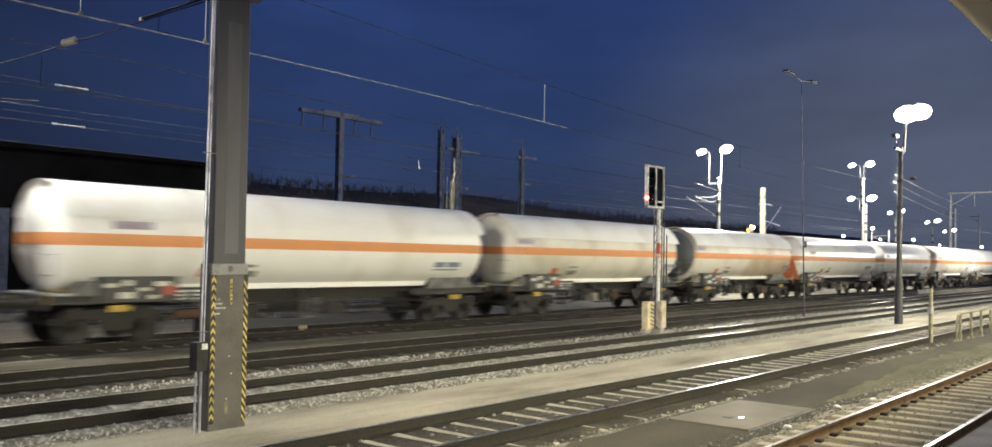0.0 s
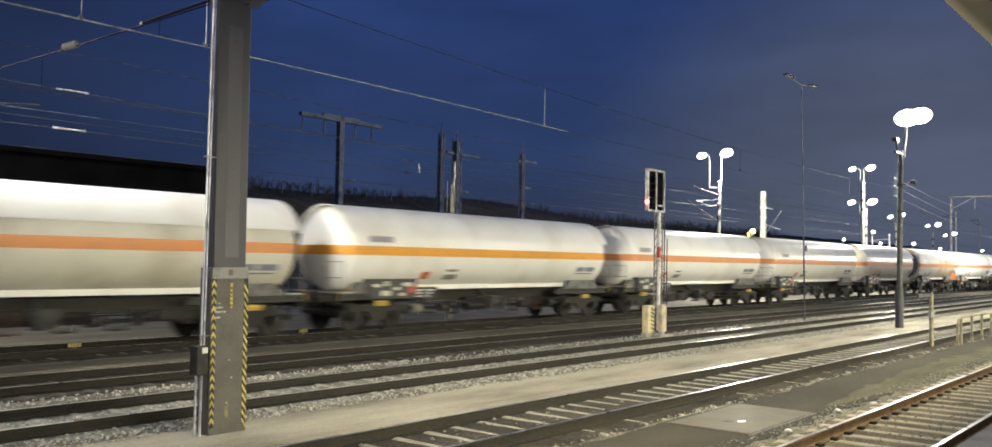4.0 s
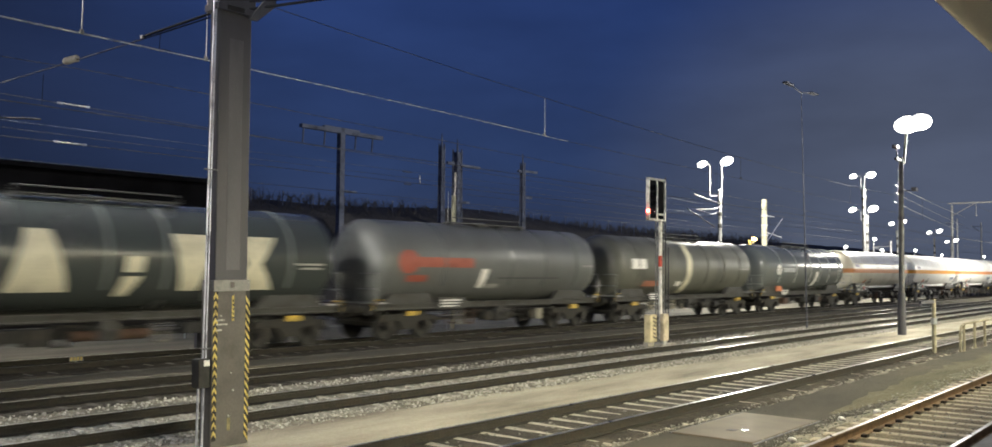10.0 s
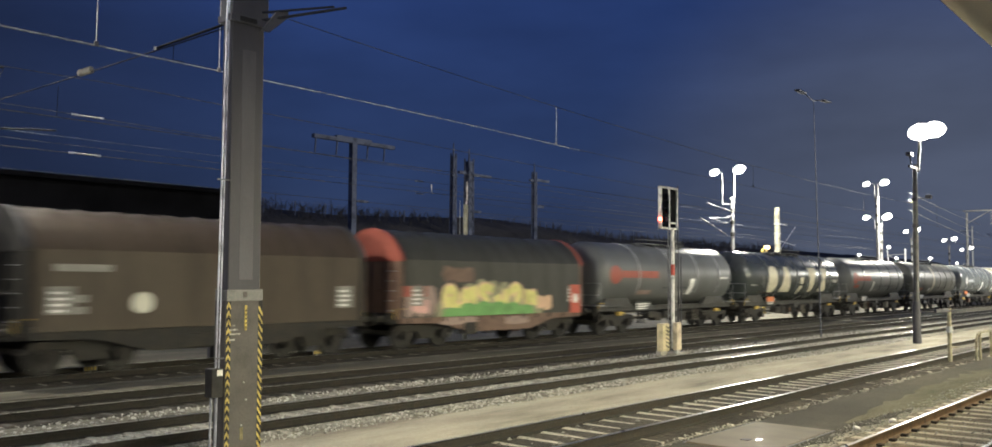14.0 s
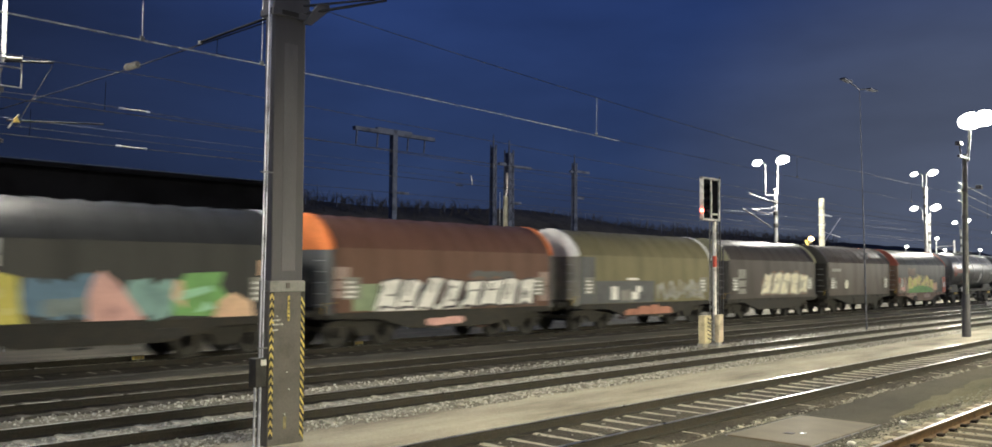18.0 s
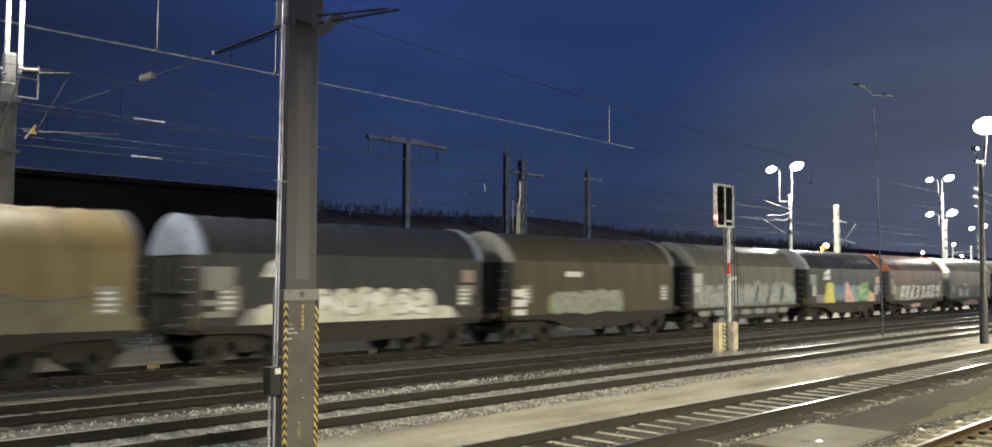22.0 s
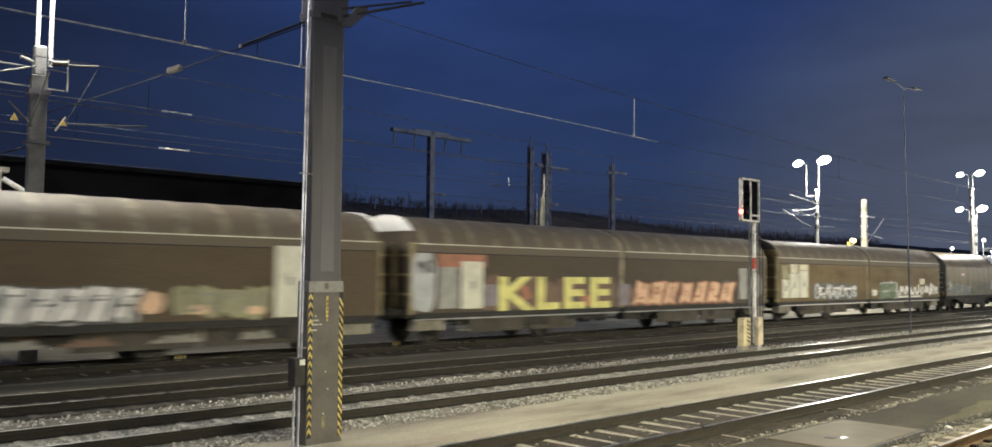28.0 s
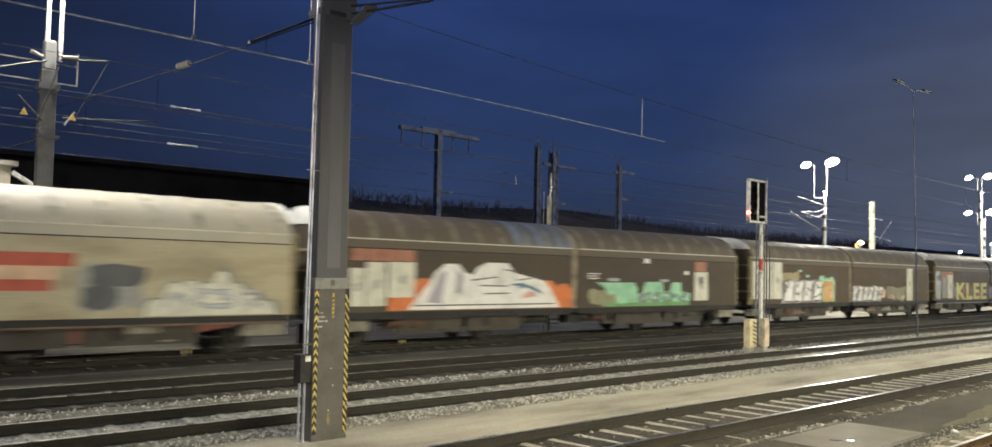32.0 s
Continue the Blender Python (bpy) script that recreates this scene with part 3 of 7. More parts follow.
def make_lines():
    copper = surface("weathered_copper_wire", (0.62, 0.62, 0.60), 0.5, 0.2, 0.15, 4)
    dull = surface("dull_bronze_wire", (0.085, 0.087, 0.092), 0.8, 0.2, 0.2, 4, gloss=0.2)
    rubber = surface("dark_cable", (0.005, 0.005, 0.006), 0.9, 0.0, 0.2, 4, gloss=0.08)
    pale_wire = surface("grey_messenger_wire", (0.11, 0.115, 0.13), 0.7, 0.1, 0.2, 4, gloss=0.2)
    # over the third track
    t = thing("overhead_line", pose(0, 13.2, 0), "bright contact wire with droppers over the track", "overhead line", "overhead lines of the yard")
    # bright near wire and dark far wire paint the light fading along it
    f = Form()
    wire(f, (-40, 0, 5.86), (7.7, 0, 5.79), 0.0125)
    wire(f, (7.7, 0, 5.79), (19, 0, 5.66), 0.009, -0.03)
    part("contact_wire", f, copper, t)
    f = wire(Form(), (19, 0, 5.66), (66, 0, 5.3), 0.0065)
    wire(f, (66, 0, 5.3), (190, 0, 5.3), 0.008)
    part("contact_wire", f, dull, t)
    f = Form()
    wire(f, (-40, 0, 6.9), (7.7, 0, 7.1), 0.008, 0.5)
    wire(f, (7.7, 0, 7.1), (66, 0, 6.9), 0.008, 0.75, 16)
    wire(f, (66, 0, 6.9), (190, 0, 6.9), 0.01, 0.8, 16)
    part("messenger_wire", f, pale_wire, t)
    for x in (6.35, 8.45, 18.0, 29.5, 41.0, 53.0):
        zl = 5.80 - max(0, x - 7.7) * 0.0095
        s = max(0.0, (x - 7.7) / 58.3)
        zu = 7.1 - 0.2 * s - 3.0 * s * (1 - s)
        part("dropper", Form().rod((x, 0, zl), (x, 0, zu), 0.007, None, 5), copper if x < 20 else dull, t)
        part("dropper_clamp", Form().box(x - 0.03, x + 0.03, -0.015, 0.015, zl - 0.02, zl + 0.05), soft_grey if x < 20 else dull, t)
    # over the fourth track and over the train
    for name, y, zc, zm in (("x", 17.9, 5.45, 6.3), ("d", 22.5, 5.4, 6.4)):
        t = thing("overhead_line", pose(0, y, 0), "dull contact and messenger wires over the track", "overhead line", "overhead lines of the yard")
        part("contact_wire", wire(wire(Form(), (-40, 0, zc), (28, 0, zc), 0.010), (28, 0, zc), (200, 0, zc - 0.15), 0.011), dull, t)
        part("messenger_wire", wire(wire(Form(), (-40, 0, zm), (9, 0, zm), 0.008, 0.2), (9, 0, zm), (200, 0, zm), 0.009, 0.9, 24), pale_wire, t)
        if name == "d":
            for z, x in ((6.38, 10.35), (5.41, 10.3)):
                f = Form().lathe([(x + 0.02 * i, 0.022 if i % 2 else 0.010) for i in range(3, 34)], (0, 0, z), "x", 10)
                part("insulator", f, surface("dull_porcelain", (0.58, 0.56, 0.50), 0.4, 0, 0.2, 5), t, "dull ribbed insulator")
                part("insulator_cap", Form().rod((x - 0.08, 0, z), (x + 0.06, 0, z), 0.026, None, 8), bright_zinc, t)
                part("insulator_cap", Form().rod((x + 0.64, 0, z), (x + 0.74, 0, z), 0.026, None, 8), bright_zinc, t)
    t = thing("overhead_line", pose(0, 30.0, 0), "thin wires of a siding behind the train", "overhead line", "overhead lines of the yard")
    part("contact_wire", wire(Form(), (-40, 0, 5.75), (160, 0, 5.6), 0.011), dull, t)
    part("messenger_wire", wire(Form(), (-40, 0, 7.0), (160, 0, 7.0), 0.009, 0.4), pale_wire, t)
    # the cross span between the two masts
    t = thing("cross_span", pose(7.5, 11.2, 6.06), "dark cross-span cable with insulators between the masts", "cross-span cable")
    part("cable", wire(Form(), (0, 0.1, -0.03), (0.9, 15.6, 0.36), 0.012, 0.05), rubber, t)
    part("tube", Form().rod((0, 0.1, 0.03), (0.15, 2.6, 0.05), 0.022, None, 8), rubber, t)
    f = Form().lathe([(5.15 + 0.02 * i, 0.07 if i % 2 else 0.045) for i in range(22)], (0.29, 0, 0.085), "y", 12)
    part("insulator", f, surface("brown_grey_porcelain", (0.19, 0.18, 0.16), 0.4, 0, 0.2, 5), t, "brown-grey ribbed insulator")
    part("clamp", Form().box(0.12, 0.17, 2.57, 2.63, 0.02, 0.07), P_porcelain, t)
    for y, dz in ((2.0, -0.24), (6.7, -0.61), (11.3, -0.66)):
        part("steady_arm", Form().bent([(y * 0.058, y, 0.0), (y * 0.058, y + 0.02, dz), (0.2 + y * 0.058, y + 0.02, dz)], 0.006, 6), rubber, t)


P_porcelain = surface("porcelain", (0.55, 0.53, 0.50), 0.25, 0, 0.1, 4)
make_lines()
rubber_wire = surface("dull_bronze_wire", (0.085, 0.087, 0.092))


# ---- the signal ----
def make_signal():
    t = thing("railway_signal", pose(28.15, 15.6, -0.2), "white-framed light signal on a red-banded lattice post", "signal")
    part("post", Form().box(-0.07, 0.05, -0.06, 0.02, 0.2, 4.45), P_chalk, t, bevel=0.01)
    part("red_band", Form().box(-0.073, 0.053, -0.063, 0.023, 2.72, 3.10), red_paint, t, "red band")
    f = Form()
    for y in (0.06, 0.26):
        f.rod((0.16, y, 0.0), (0.16, y, 4.4), 0.022, None, 6)
        f.rod((0.36, y, 0.0), (0.36, y, 4.4), 0.022, None, 6)
    for i in range(14):
        z = 0.3 + 0.3 * i
        f.box(0.14, 0.38, 0.04, 0.07, z, z + 0.05)
        f.rod((0.16, 0.26, z), (0.36, 0.26, z + 0.28), 0.014, None, 5)
    part("lattice", f, surface("grey_lattice", (0.22, 0.22, 0.22), 0.6, 0.2, 0.2, 4), t)
    part("ladder", Form().box(0.42, 0.45, 0.0, 0.03, 0.0, 5.9).box(0.62, 0.65, 0.0, 0.03, 0.0, 3.4), mast_paint, t)
    s = part("screen", Form().box(-0.66, 0.40, -0.14, -0.06, 4.36, 5.70), soot, t, "black signal screen", bevel=0.02, at=pose(-0.38, 0, 0))
    f = Form()
    for x in (-0.70, -0.15, 0.40):
        f.box(x, x + (0.07 if x == -0.15 else 0.07), -0.18, -0.05, 4.30, 5.76)
    for z in (4.30, 5.70):
        f.box(-0.70, 0.47, -0.17, -0.05, z, z + 0.07)
    f.box(-0.10, 0.40, -0.17, -0.05, 4.50, 4.56)
    part("screen_frame", f, P_chalk, s, "white frame", bevel=0.008)
    for i, z in enumerate((4.62, 4.9, 5.16, 5.42)):
        part("hood", Form().rod((-0.52, -0.3, z), (-0.52, -0.14, z), 0.09, 0.1, 14, False), soot, s)
        part("lens", Form().rod((-0.52, -0.16, z), (-0.52, -0.14, z), 0.075, None, 16), red_light if i == 0 else dark_glass, s, "red lit lens" if i == 0 else "dark lens")
    part("side_lamp", Form().rod((-0.74, -0.18, 4.62), (-0.70, -0.12, 4.62), 0.06, None, 12), red_light, s, "red lit lens")
    part("white_lamp", globe(Form(), (-0.50, -0.17, 4.58), 0.07), lamp_pale, s, "white lit lens")
    c = thing("signal_cabinet", pose(27.15, 15.55, -0.2), "pale cabinet with dark chevrons beside the signal", "cabinet")
    part("body", Form().box(-0.02, 0.42, -0.15, 0.10, 0.14, 1.08), surface("cream_cabinet", (0.60, 0.52, 0.32), 0.6, 0, 0.15, 3), c, bevel=0.02)
    dim_black = surface("faded_black", (0.12, 0.11, 0.09), 0.7)
    for i in range(6):
        z = 0.24 + 0.13 * i
        f = Form().prism([(0.16, z + 0.07), (0.38, z), (0.38, z + 0.05), (0.16, z + 0.12)], -0.156, -0.15, "y")
        part("chevron", f, dim_black, c)
    part("plinth", Form().box(0.0, 0.4, -0.05, 0.15, 0.0, 0.14), concrete, c)
    c = thing("relay_box", pose(28.0, 15.35, -0.2), "pale grey relay box at the foot of the signal", "cabinet")
    part("body", Form().box(-0.20, 0.14, -0.10, 0.06, 0.16, 1.10), surface("pale_relay_box", (0.58, 0.50, 0.37), 0.5, 0, 0.12, 3), c, bevel=0.02)
    part("door_seam", Form().box(-0.16, 0.10, -0.106, -0.10, 0.22, 1.04), surface("pale_relay_box", (0.58, 0.50, 0.37)), c)
    part("foot", Form().box(-0.12, 0.08, -0.06, 0.04, 0, 0.16), galv, c)
    structure("signal_footing", Form().box(27.75, 28.8, 15.3, 16.0, -0.5, -0.15), concrete, "concrete footing of the signal", "footing", bevel=0.02)


dark_glass = surface("dark_lens_glass", (0.006, 0.006, 0.008), 0.6, gloss=0.05)
soot = surface("matt_black_screen", (0.006, 0.0065, 0.009), 0.9, 0, 0.2, 4, gloss=0.03)
lamp_pale = glow("white_signal_lamp", (1.0, 0.95, 0.9), 12.0)


# ---- lamps ----
def globe(form, c, r, squash=0.7, n=16):
    prof = [(math.sin(math.pi * (i / 8 - 0.5)) * r * squash, max(0.01, math.cos(math.pi * (i / 8 - 0.5)) * r)) for i in range(9)]
    return form.lathe(prof, c, "z", n)


make_signal()


def head(t, c, r, side):
    g = globe(Form(), (0, 0, 0), r, 0.72)
    g.v = [(c[0] + 1.12 * p[0], c[1] + p[1], c[2] + p[2] + side * 0.22 * p[0]) for p in g.v]
    part("lamp_glass", g, lamp_glass, t, "dazzling white lamp", smooth=60)
    part("lamp_hood", Form().lathe([(r * 0.70, r * 0.32), (r * 0.8, r * 0.25), (r * 0.85, r * 0.1)], c, "z", 12), galv, t, smooth=40)


def make_near_flood():
    t = thing("floodlight_mast", pose(39.9, 10.8, -0.2), "thick grey floodlight mast with two dazzling heads", "floodlight", "floodlights of the yard")
    part("pole", Form().rod((0, 0, 0), (0.2, 0, 7.45), 0.125, 0.09, 16), surface("grey_pole_paint", (0.10, 0.10, 0.10), 0.5, 0.2, 0.2, 3), t, smooth=40)
    part("sleeve", Form().rod((0, 0, 0), (0, 0, 1.5), 0.17, 0.16, 18), mast_paint, t, "concrete foot sleeve", smooth=40)
    part("ring", Form().rod((0.02, 0, 1.5), (0.02, 0, 1.75), 0.155, 0.15, 16), mast_paint, t, smooth=40)
    part("lamp_stem", Form().rod((0.5, -0.03, 7.2), (0.6, -0.12, 8.6), 0.055, 0.06, 10), stem_grey, t)
    part("crossarm", Form().box(-0.6, 0.75, -0.05, 0.05, 7.27, 7.37), mast_paint, t)
    part("camera_box", Form().box(-0.75, -0.35, -0.1, 0.1, 7.75, 7.9).rod((-0.5, 0, 7.75), (-0.3, 0, 7.4), 0.03, None, 6), mast_paint, t, bevel=0.02)
    part("loudspeaker", Form().box(0.5, 0.8, -0.5, -0.3, 6.05, 6.2).rod((0.1, 0, 6.0), (0.6, -0.4, 6.1), 0.02, None, 6), mast_paint, t, bevel=0.02)
    part("clamp", Form().rod((0.1, 0, 4.8), (0.1, 0, 4.95), 0.13, None, 14), mast_paint, t)
    part("clamp", Form().rod((0.1, 0, 5.9), (0.1, 0, 6.05), 0.12, None, 14), mast_paint, t)
    head(t, (0.6, -0.15, 8.88), 0.50, 1)
    head(t, (0.88, -0.60, 8.98), 0.47, 1)
    return t


def make_pair(x, y, heads, zjoin, r=0.16, hr=0.42, base=-0.2, stem=0.42):
    t = thing("floodlight_mast", pose(x, y, base, 0, 0, math.degrees(math.atan2(-x, y))), "steel yard mast with glowing floodlights", "floodlight", "floodlights of the yard")
    part("pole", Form().rod((0, 0, 0), (0, 0, zjoin), r, r * 0.8, 12), soft_grey, t, smooth=40)
    part("cap", globe(Form(), (0, 0, zjoin), r * 1.1, 0.8, 10), stem_grey, t, smooth=60)
    for i in range(3):
        part("band", Form().rod((0, 0, zjoin - 0.7 - 0.9 * i), (0, 0, zjoin - 1.0 - 0.9 * i), r * 1.06, None, 12), black, t, "dark band")
    for i, (hx, hz) in enumerate(heads):
        sx = hx * (stem if i == 0 else stem * 0.55)
        part("arm", Form().bent([(sx, 0, zjoin - 0.35), (sx, 0, hz - 0.1), (sx + (hx - sx) * 0.25, 0, hz + 0.05), (hx * 0.97, 0, hz + 0.08)], r * 0.17, 8), stem_grey, t, "pale lamp stem")
        head(t, (hx, 0, hz + 0.05), hr * (0.85 if i == 0 else 1.12), 1)
    a, b = heads[0][0] * stem, heads[1][0] * stem * 0.55
    part("crossarm", Form().box(min(a, 0), max(b, 0), -0.04, 0.04, zjoin - 0.42, zjoin - 0.32), mast_paint, t)
    return t


near_flood = make_near_flood()
# unseen mast, added as a source for the lamp behind
copy_thing(near_flood, pose(-21.0, 10.8, -0.2))


# another unseen mast, added for the lamp beyond
copy_thing(near_flood, pose(100.0, 10.8, -0.2))
make_pair(63.3, 30.0, [(-1.3, 10.7), (0.52, 10.9)], 8.7, 0.16, 0.38, -0.2, 0.55)
make_pair(94.1, 28.96, [(-1.0, 12.4), (0.7, 12.5)], 11.0, 0.2, 0.36, -0.2, 0.25)
make_pair(95.8, 29.2, [(-1.35, 9.1), (0.6, 9.15)], 8.4, 0.2, 0.38, -0.2, 0.4)


def make_distant_lamps():
    spots = [(91.3, 30, 5.2, 0.34), (103.3, 30, 5.15, 0.36), (116.7, 30, 5.45, 0.42), (129.4, 30, 5.1, 0.34), (155.3, 30, 5.35, 0.45), (100.7, 30, 6.3, 0.4)]
    for x, y, z, r in spots:
        t = thing("street_lamp", pose(x, y, -0.2), "slim distant lamp post with a lit head", "street lamp", "distant lamps of the yard")
        part("pole", Form().rod((0, 0, 0), (0, 0, z - 0.1), 0.07, 0.05, 8), galv, t)
        part("lamp_glass", globe(Form(), (0.3, 0, z), r * 0.48, 0.8, 12), lamp_glass, t, "lit white lamp", smooth=60)
        part("bracket", Form().rod((0, 0, z - 0.15), (0.3, 0, z), 0.04, None, 6), galv, t)
    for x, z, dx in ((126.0, 7.9, 0.6), (135.0, 7.0, 0.55), (109.5, 8.3, 0.6)):
        make_pair(x, 30.0, [(-dx, z), (dx, z + 0.2)], z - 0.8, 0.12, 0.30 if x < 130 else 0.26, -0.2, 0.25)
    # a sodium lamp on an orange frame
    t = thing("orange_lamp", pose(69.0, 30.0, -0.2), "small orange crane frame with a lit lamp", "lamp")
    part("frame", Form().box(-0.3, -0.1, -0.1, 0.1, 0, 5.1).box(-0.35, 0.4, -0.1, 0.1, 4.9, 5.15).rod((-0.6, 0, 4.2), (0.1, 0, 5.0), 0.05, None, 6), yellow_paint, t, "orange-yellow frame")
    part("lamp_glass", globe(Form(), (0.5, 0, 5.25), 0.22, 0.8, 12), amber, t, "warm lit lamp", smooth=60)
    for x, y, z in ((79.0, 30, 4.4), (82.5, 31, 4.2), (88.0, 32, 4.3)):
        t = thing("signal_light", pose(x, y, -0.2), "distant small lit signal on a thin post", "signal", "distant signals")
        part("post", Form().rod((0, 0, 0), (0, 0, z + 0.2), 0.05, None, 6), galv, t)
        part("lens", globe(Form(), (0, -0.08, z + 0.2), 0.15, 1.0, 10), red_light if x == 79.0 else lamp_glass, t, "lit lens")


amber = glow("amber_lamp", (1.0, 0.62, 0.25), 12.0)
make_distant_lamps()


def make_unlit_lamp():
    t = thing("unlit_lamp_post", pose(41.85, 15.5, -0.2, 0, -0.8, 0), "slim dark lamp post with two unlit arms", "lamp post")
    slim = surface("slim_post_paint", (0.105, 0.110, 0.130), 0.9, 0, 0.2, 3, gloss=0.05)
    part("pole", Form().rod((0, 0, 0), (-0.35, 0, 11.0), 0.042, 0.014, 10), slim, t, smooth=40)
    part("sign_plate", Form().box(-0.12, 0.12, -0.08, -0.05, 3.2, 3.5), mast_paint, t)
    for s in (-1, 1):
        f = Form().bent([(-0.35, 0, 10.95), (-0.35 + s * 0.6, 0, 11.05), (-0.35 + s * 1.2, 0, 11.12)], 0.03, 6)
        part("arm", f, slim, t)
        part("lamp_head", Form().prism([(-0.35 + s * 1.1, 11.08), (-0.35 + s * 2.0, 11.12), (-0.35 + s * 2.0, 11.2), (-0.35 + s * 1.1, 11.18)], -0.12, 0.12, "y"), slim, t, "unlit lamp head", bevel=0.02)


make_unlit_lamp()


# ---- the lamp mast behind the train ----
MAST_AT = pose(8.04, 24.8, 0.006) @ Matrix.Diagonal((0.9185, 0.9185, 0.9185, 1))


def make_left_mast():
    t = thing("lamp_mast", MAST_AT, "pale steel mast with lamps, brackets and warning signs", "mast")
    pale = surface("pale_mast_paint", (0.085, 0.085, 0.09), 0.6, 0.0, 0.2, 2)
    part("column", Form().box(-0.26, 0.18, -0.12, 0.12, -0.3, 7.9), pale, t, bevel=0.02)
    part("cap", Form().box(-0.20, 0.14, -0.11, 0.11, 7.9, 8.75), soft_grey, t, bevel=0.04)
    for x, z0 in ((-0.10, 8.75), (0.26, 8.2)):
        part("lamp_stem", Form().rod((x, 0, z0), (x, 0, 11.6), 0.065, 0.06, 10), P_chalk, t, "white lamp stem", smooth=40)
        part("lamp_glass", globe(Form(), (x + (0.5 if x > 0 else -0.5), -0.3, 11.7), 0.4), lamp_glass, t, "dazzling white lamp", smooth=60)
    f = Form()
    for z in (7.55, 8.1):
        f.box(-1.3, 0.75, -0.03, 0.03, z, z + 0.03)
    f.box(0.73, 0.76, -0.03, 0.03, 7.55, 8.5)
    f.rod((0.2, -0.05, 8.35), (0.75, -0.05, 8.3), 0.03, None, 6)
    part("crossarm", f, soft_grey, t)
    part("back_arm", Form().bent([(0, 0.2, 5.98), (0, 3.0, 5.96)], 0.03, 6), unlit, t)
    part("cantilever", Form().bent([(0.2, -0.25, 8.2), (1.45, -0.4, 8.35)], 0.03, 6).bent([(1.45, -0.4, 8.3), (0.5, -0.4, 6.4)], 0.009, 6).bent([(0.3, -0.3, 6.55), (2.9, -0.5, 6.75)], 0.022, 6).bent([(-0.2, -0.3, 8.1), (-1.4, -0.4, 7.7)], 0.03, 6).bent([(-0.25, -0.3, 6.4), (-0.9, -0.4, 7.0)], 0.025, 6), black, t)
    for a, b, q in (((0.22, -0.3, 8.28), (0.62, -0.3, 8.33), 0.05), ((-0.62, -0.3, 8.3), (-0.3, -0.3, 8.2), 0.05), ((0.35, -0.3, 6.35), (0.60, -0.35, 6.75), 0.03)):
        part("insulator", Form().rod(a, b, q, None, 10), soft_grey, t, "pale insulator")
    part("brace", Form().rod((0.15, -0.24, 8.0), (-0.35, -0.24, 6.3), 0.03, None, 6), black, t)
    part("collar", Form().box(-0.34, 0.28, -0.18, 0.18, 5.95, 6.05), mast_paint, t)
    part("collar", Form().box(-0.32, 0.25, -0.16, 0.16, 7.35, 7.5), mast_paint, t)
    for x in (-0.85, 0.42):
        part("warning_sign", Form().prism([(x, 6.50), (x + 0.20, 6.50), (x + 0.10, 6.70)], -0.42, -0.40, "y"), yellow_paint, t, "yellow warning triangle")
    h = thing("small_hut", pose(7.6, 30.2, -0.21), "small beige hut behind the train", "hut")
    part("wall", Form().box(-2.6, 1.2, 0, 3.0, 0, 5.4), surface("beige_plaster", (0.50, 0.46, 0.36), 0.8, 0, 0.15, 1.5), h)
    part("roof", Form().box(-2.8, 1.35, -0.2, 3.2, 5.4, 5.55), concrete, h)
    part("stair_rail", Form().rod((1.2, -0.1, 5.2), (2.3, -0.1, 4.6), 0.08, None, 6), P_chalk, h)
    return t


# the copy at -24 m stands out of view, added for the siding lamp
copy_thing(make_left_mast(), pose(-24.0, 24.8, 0.006))


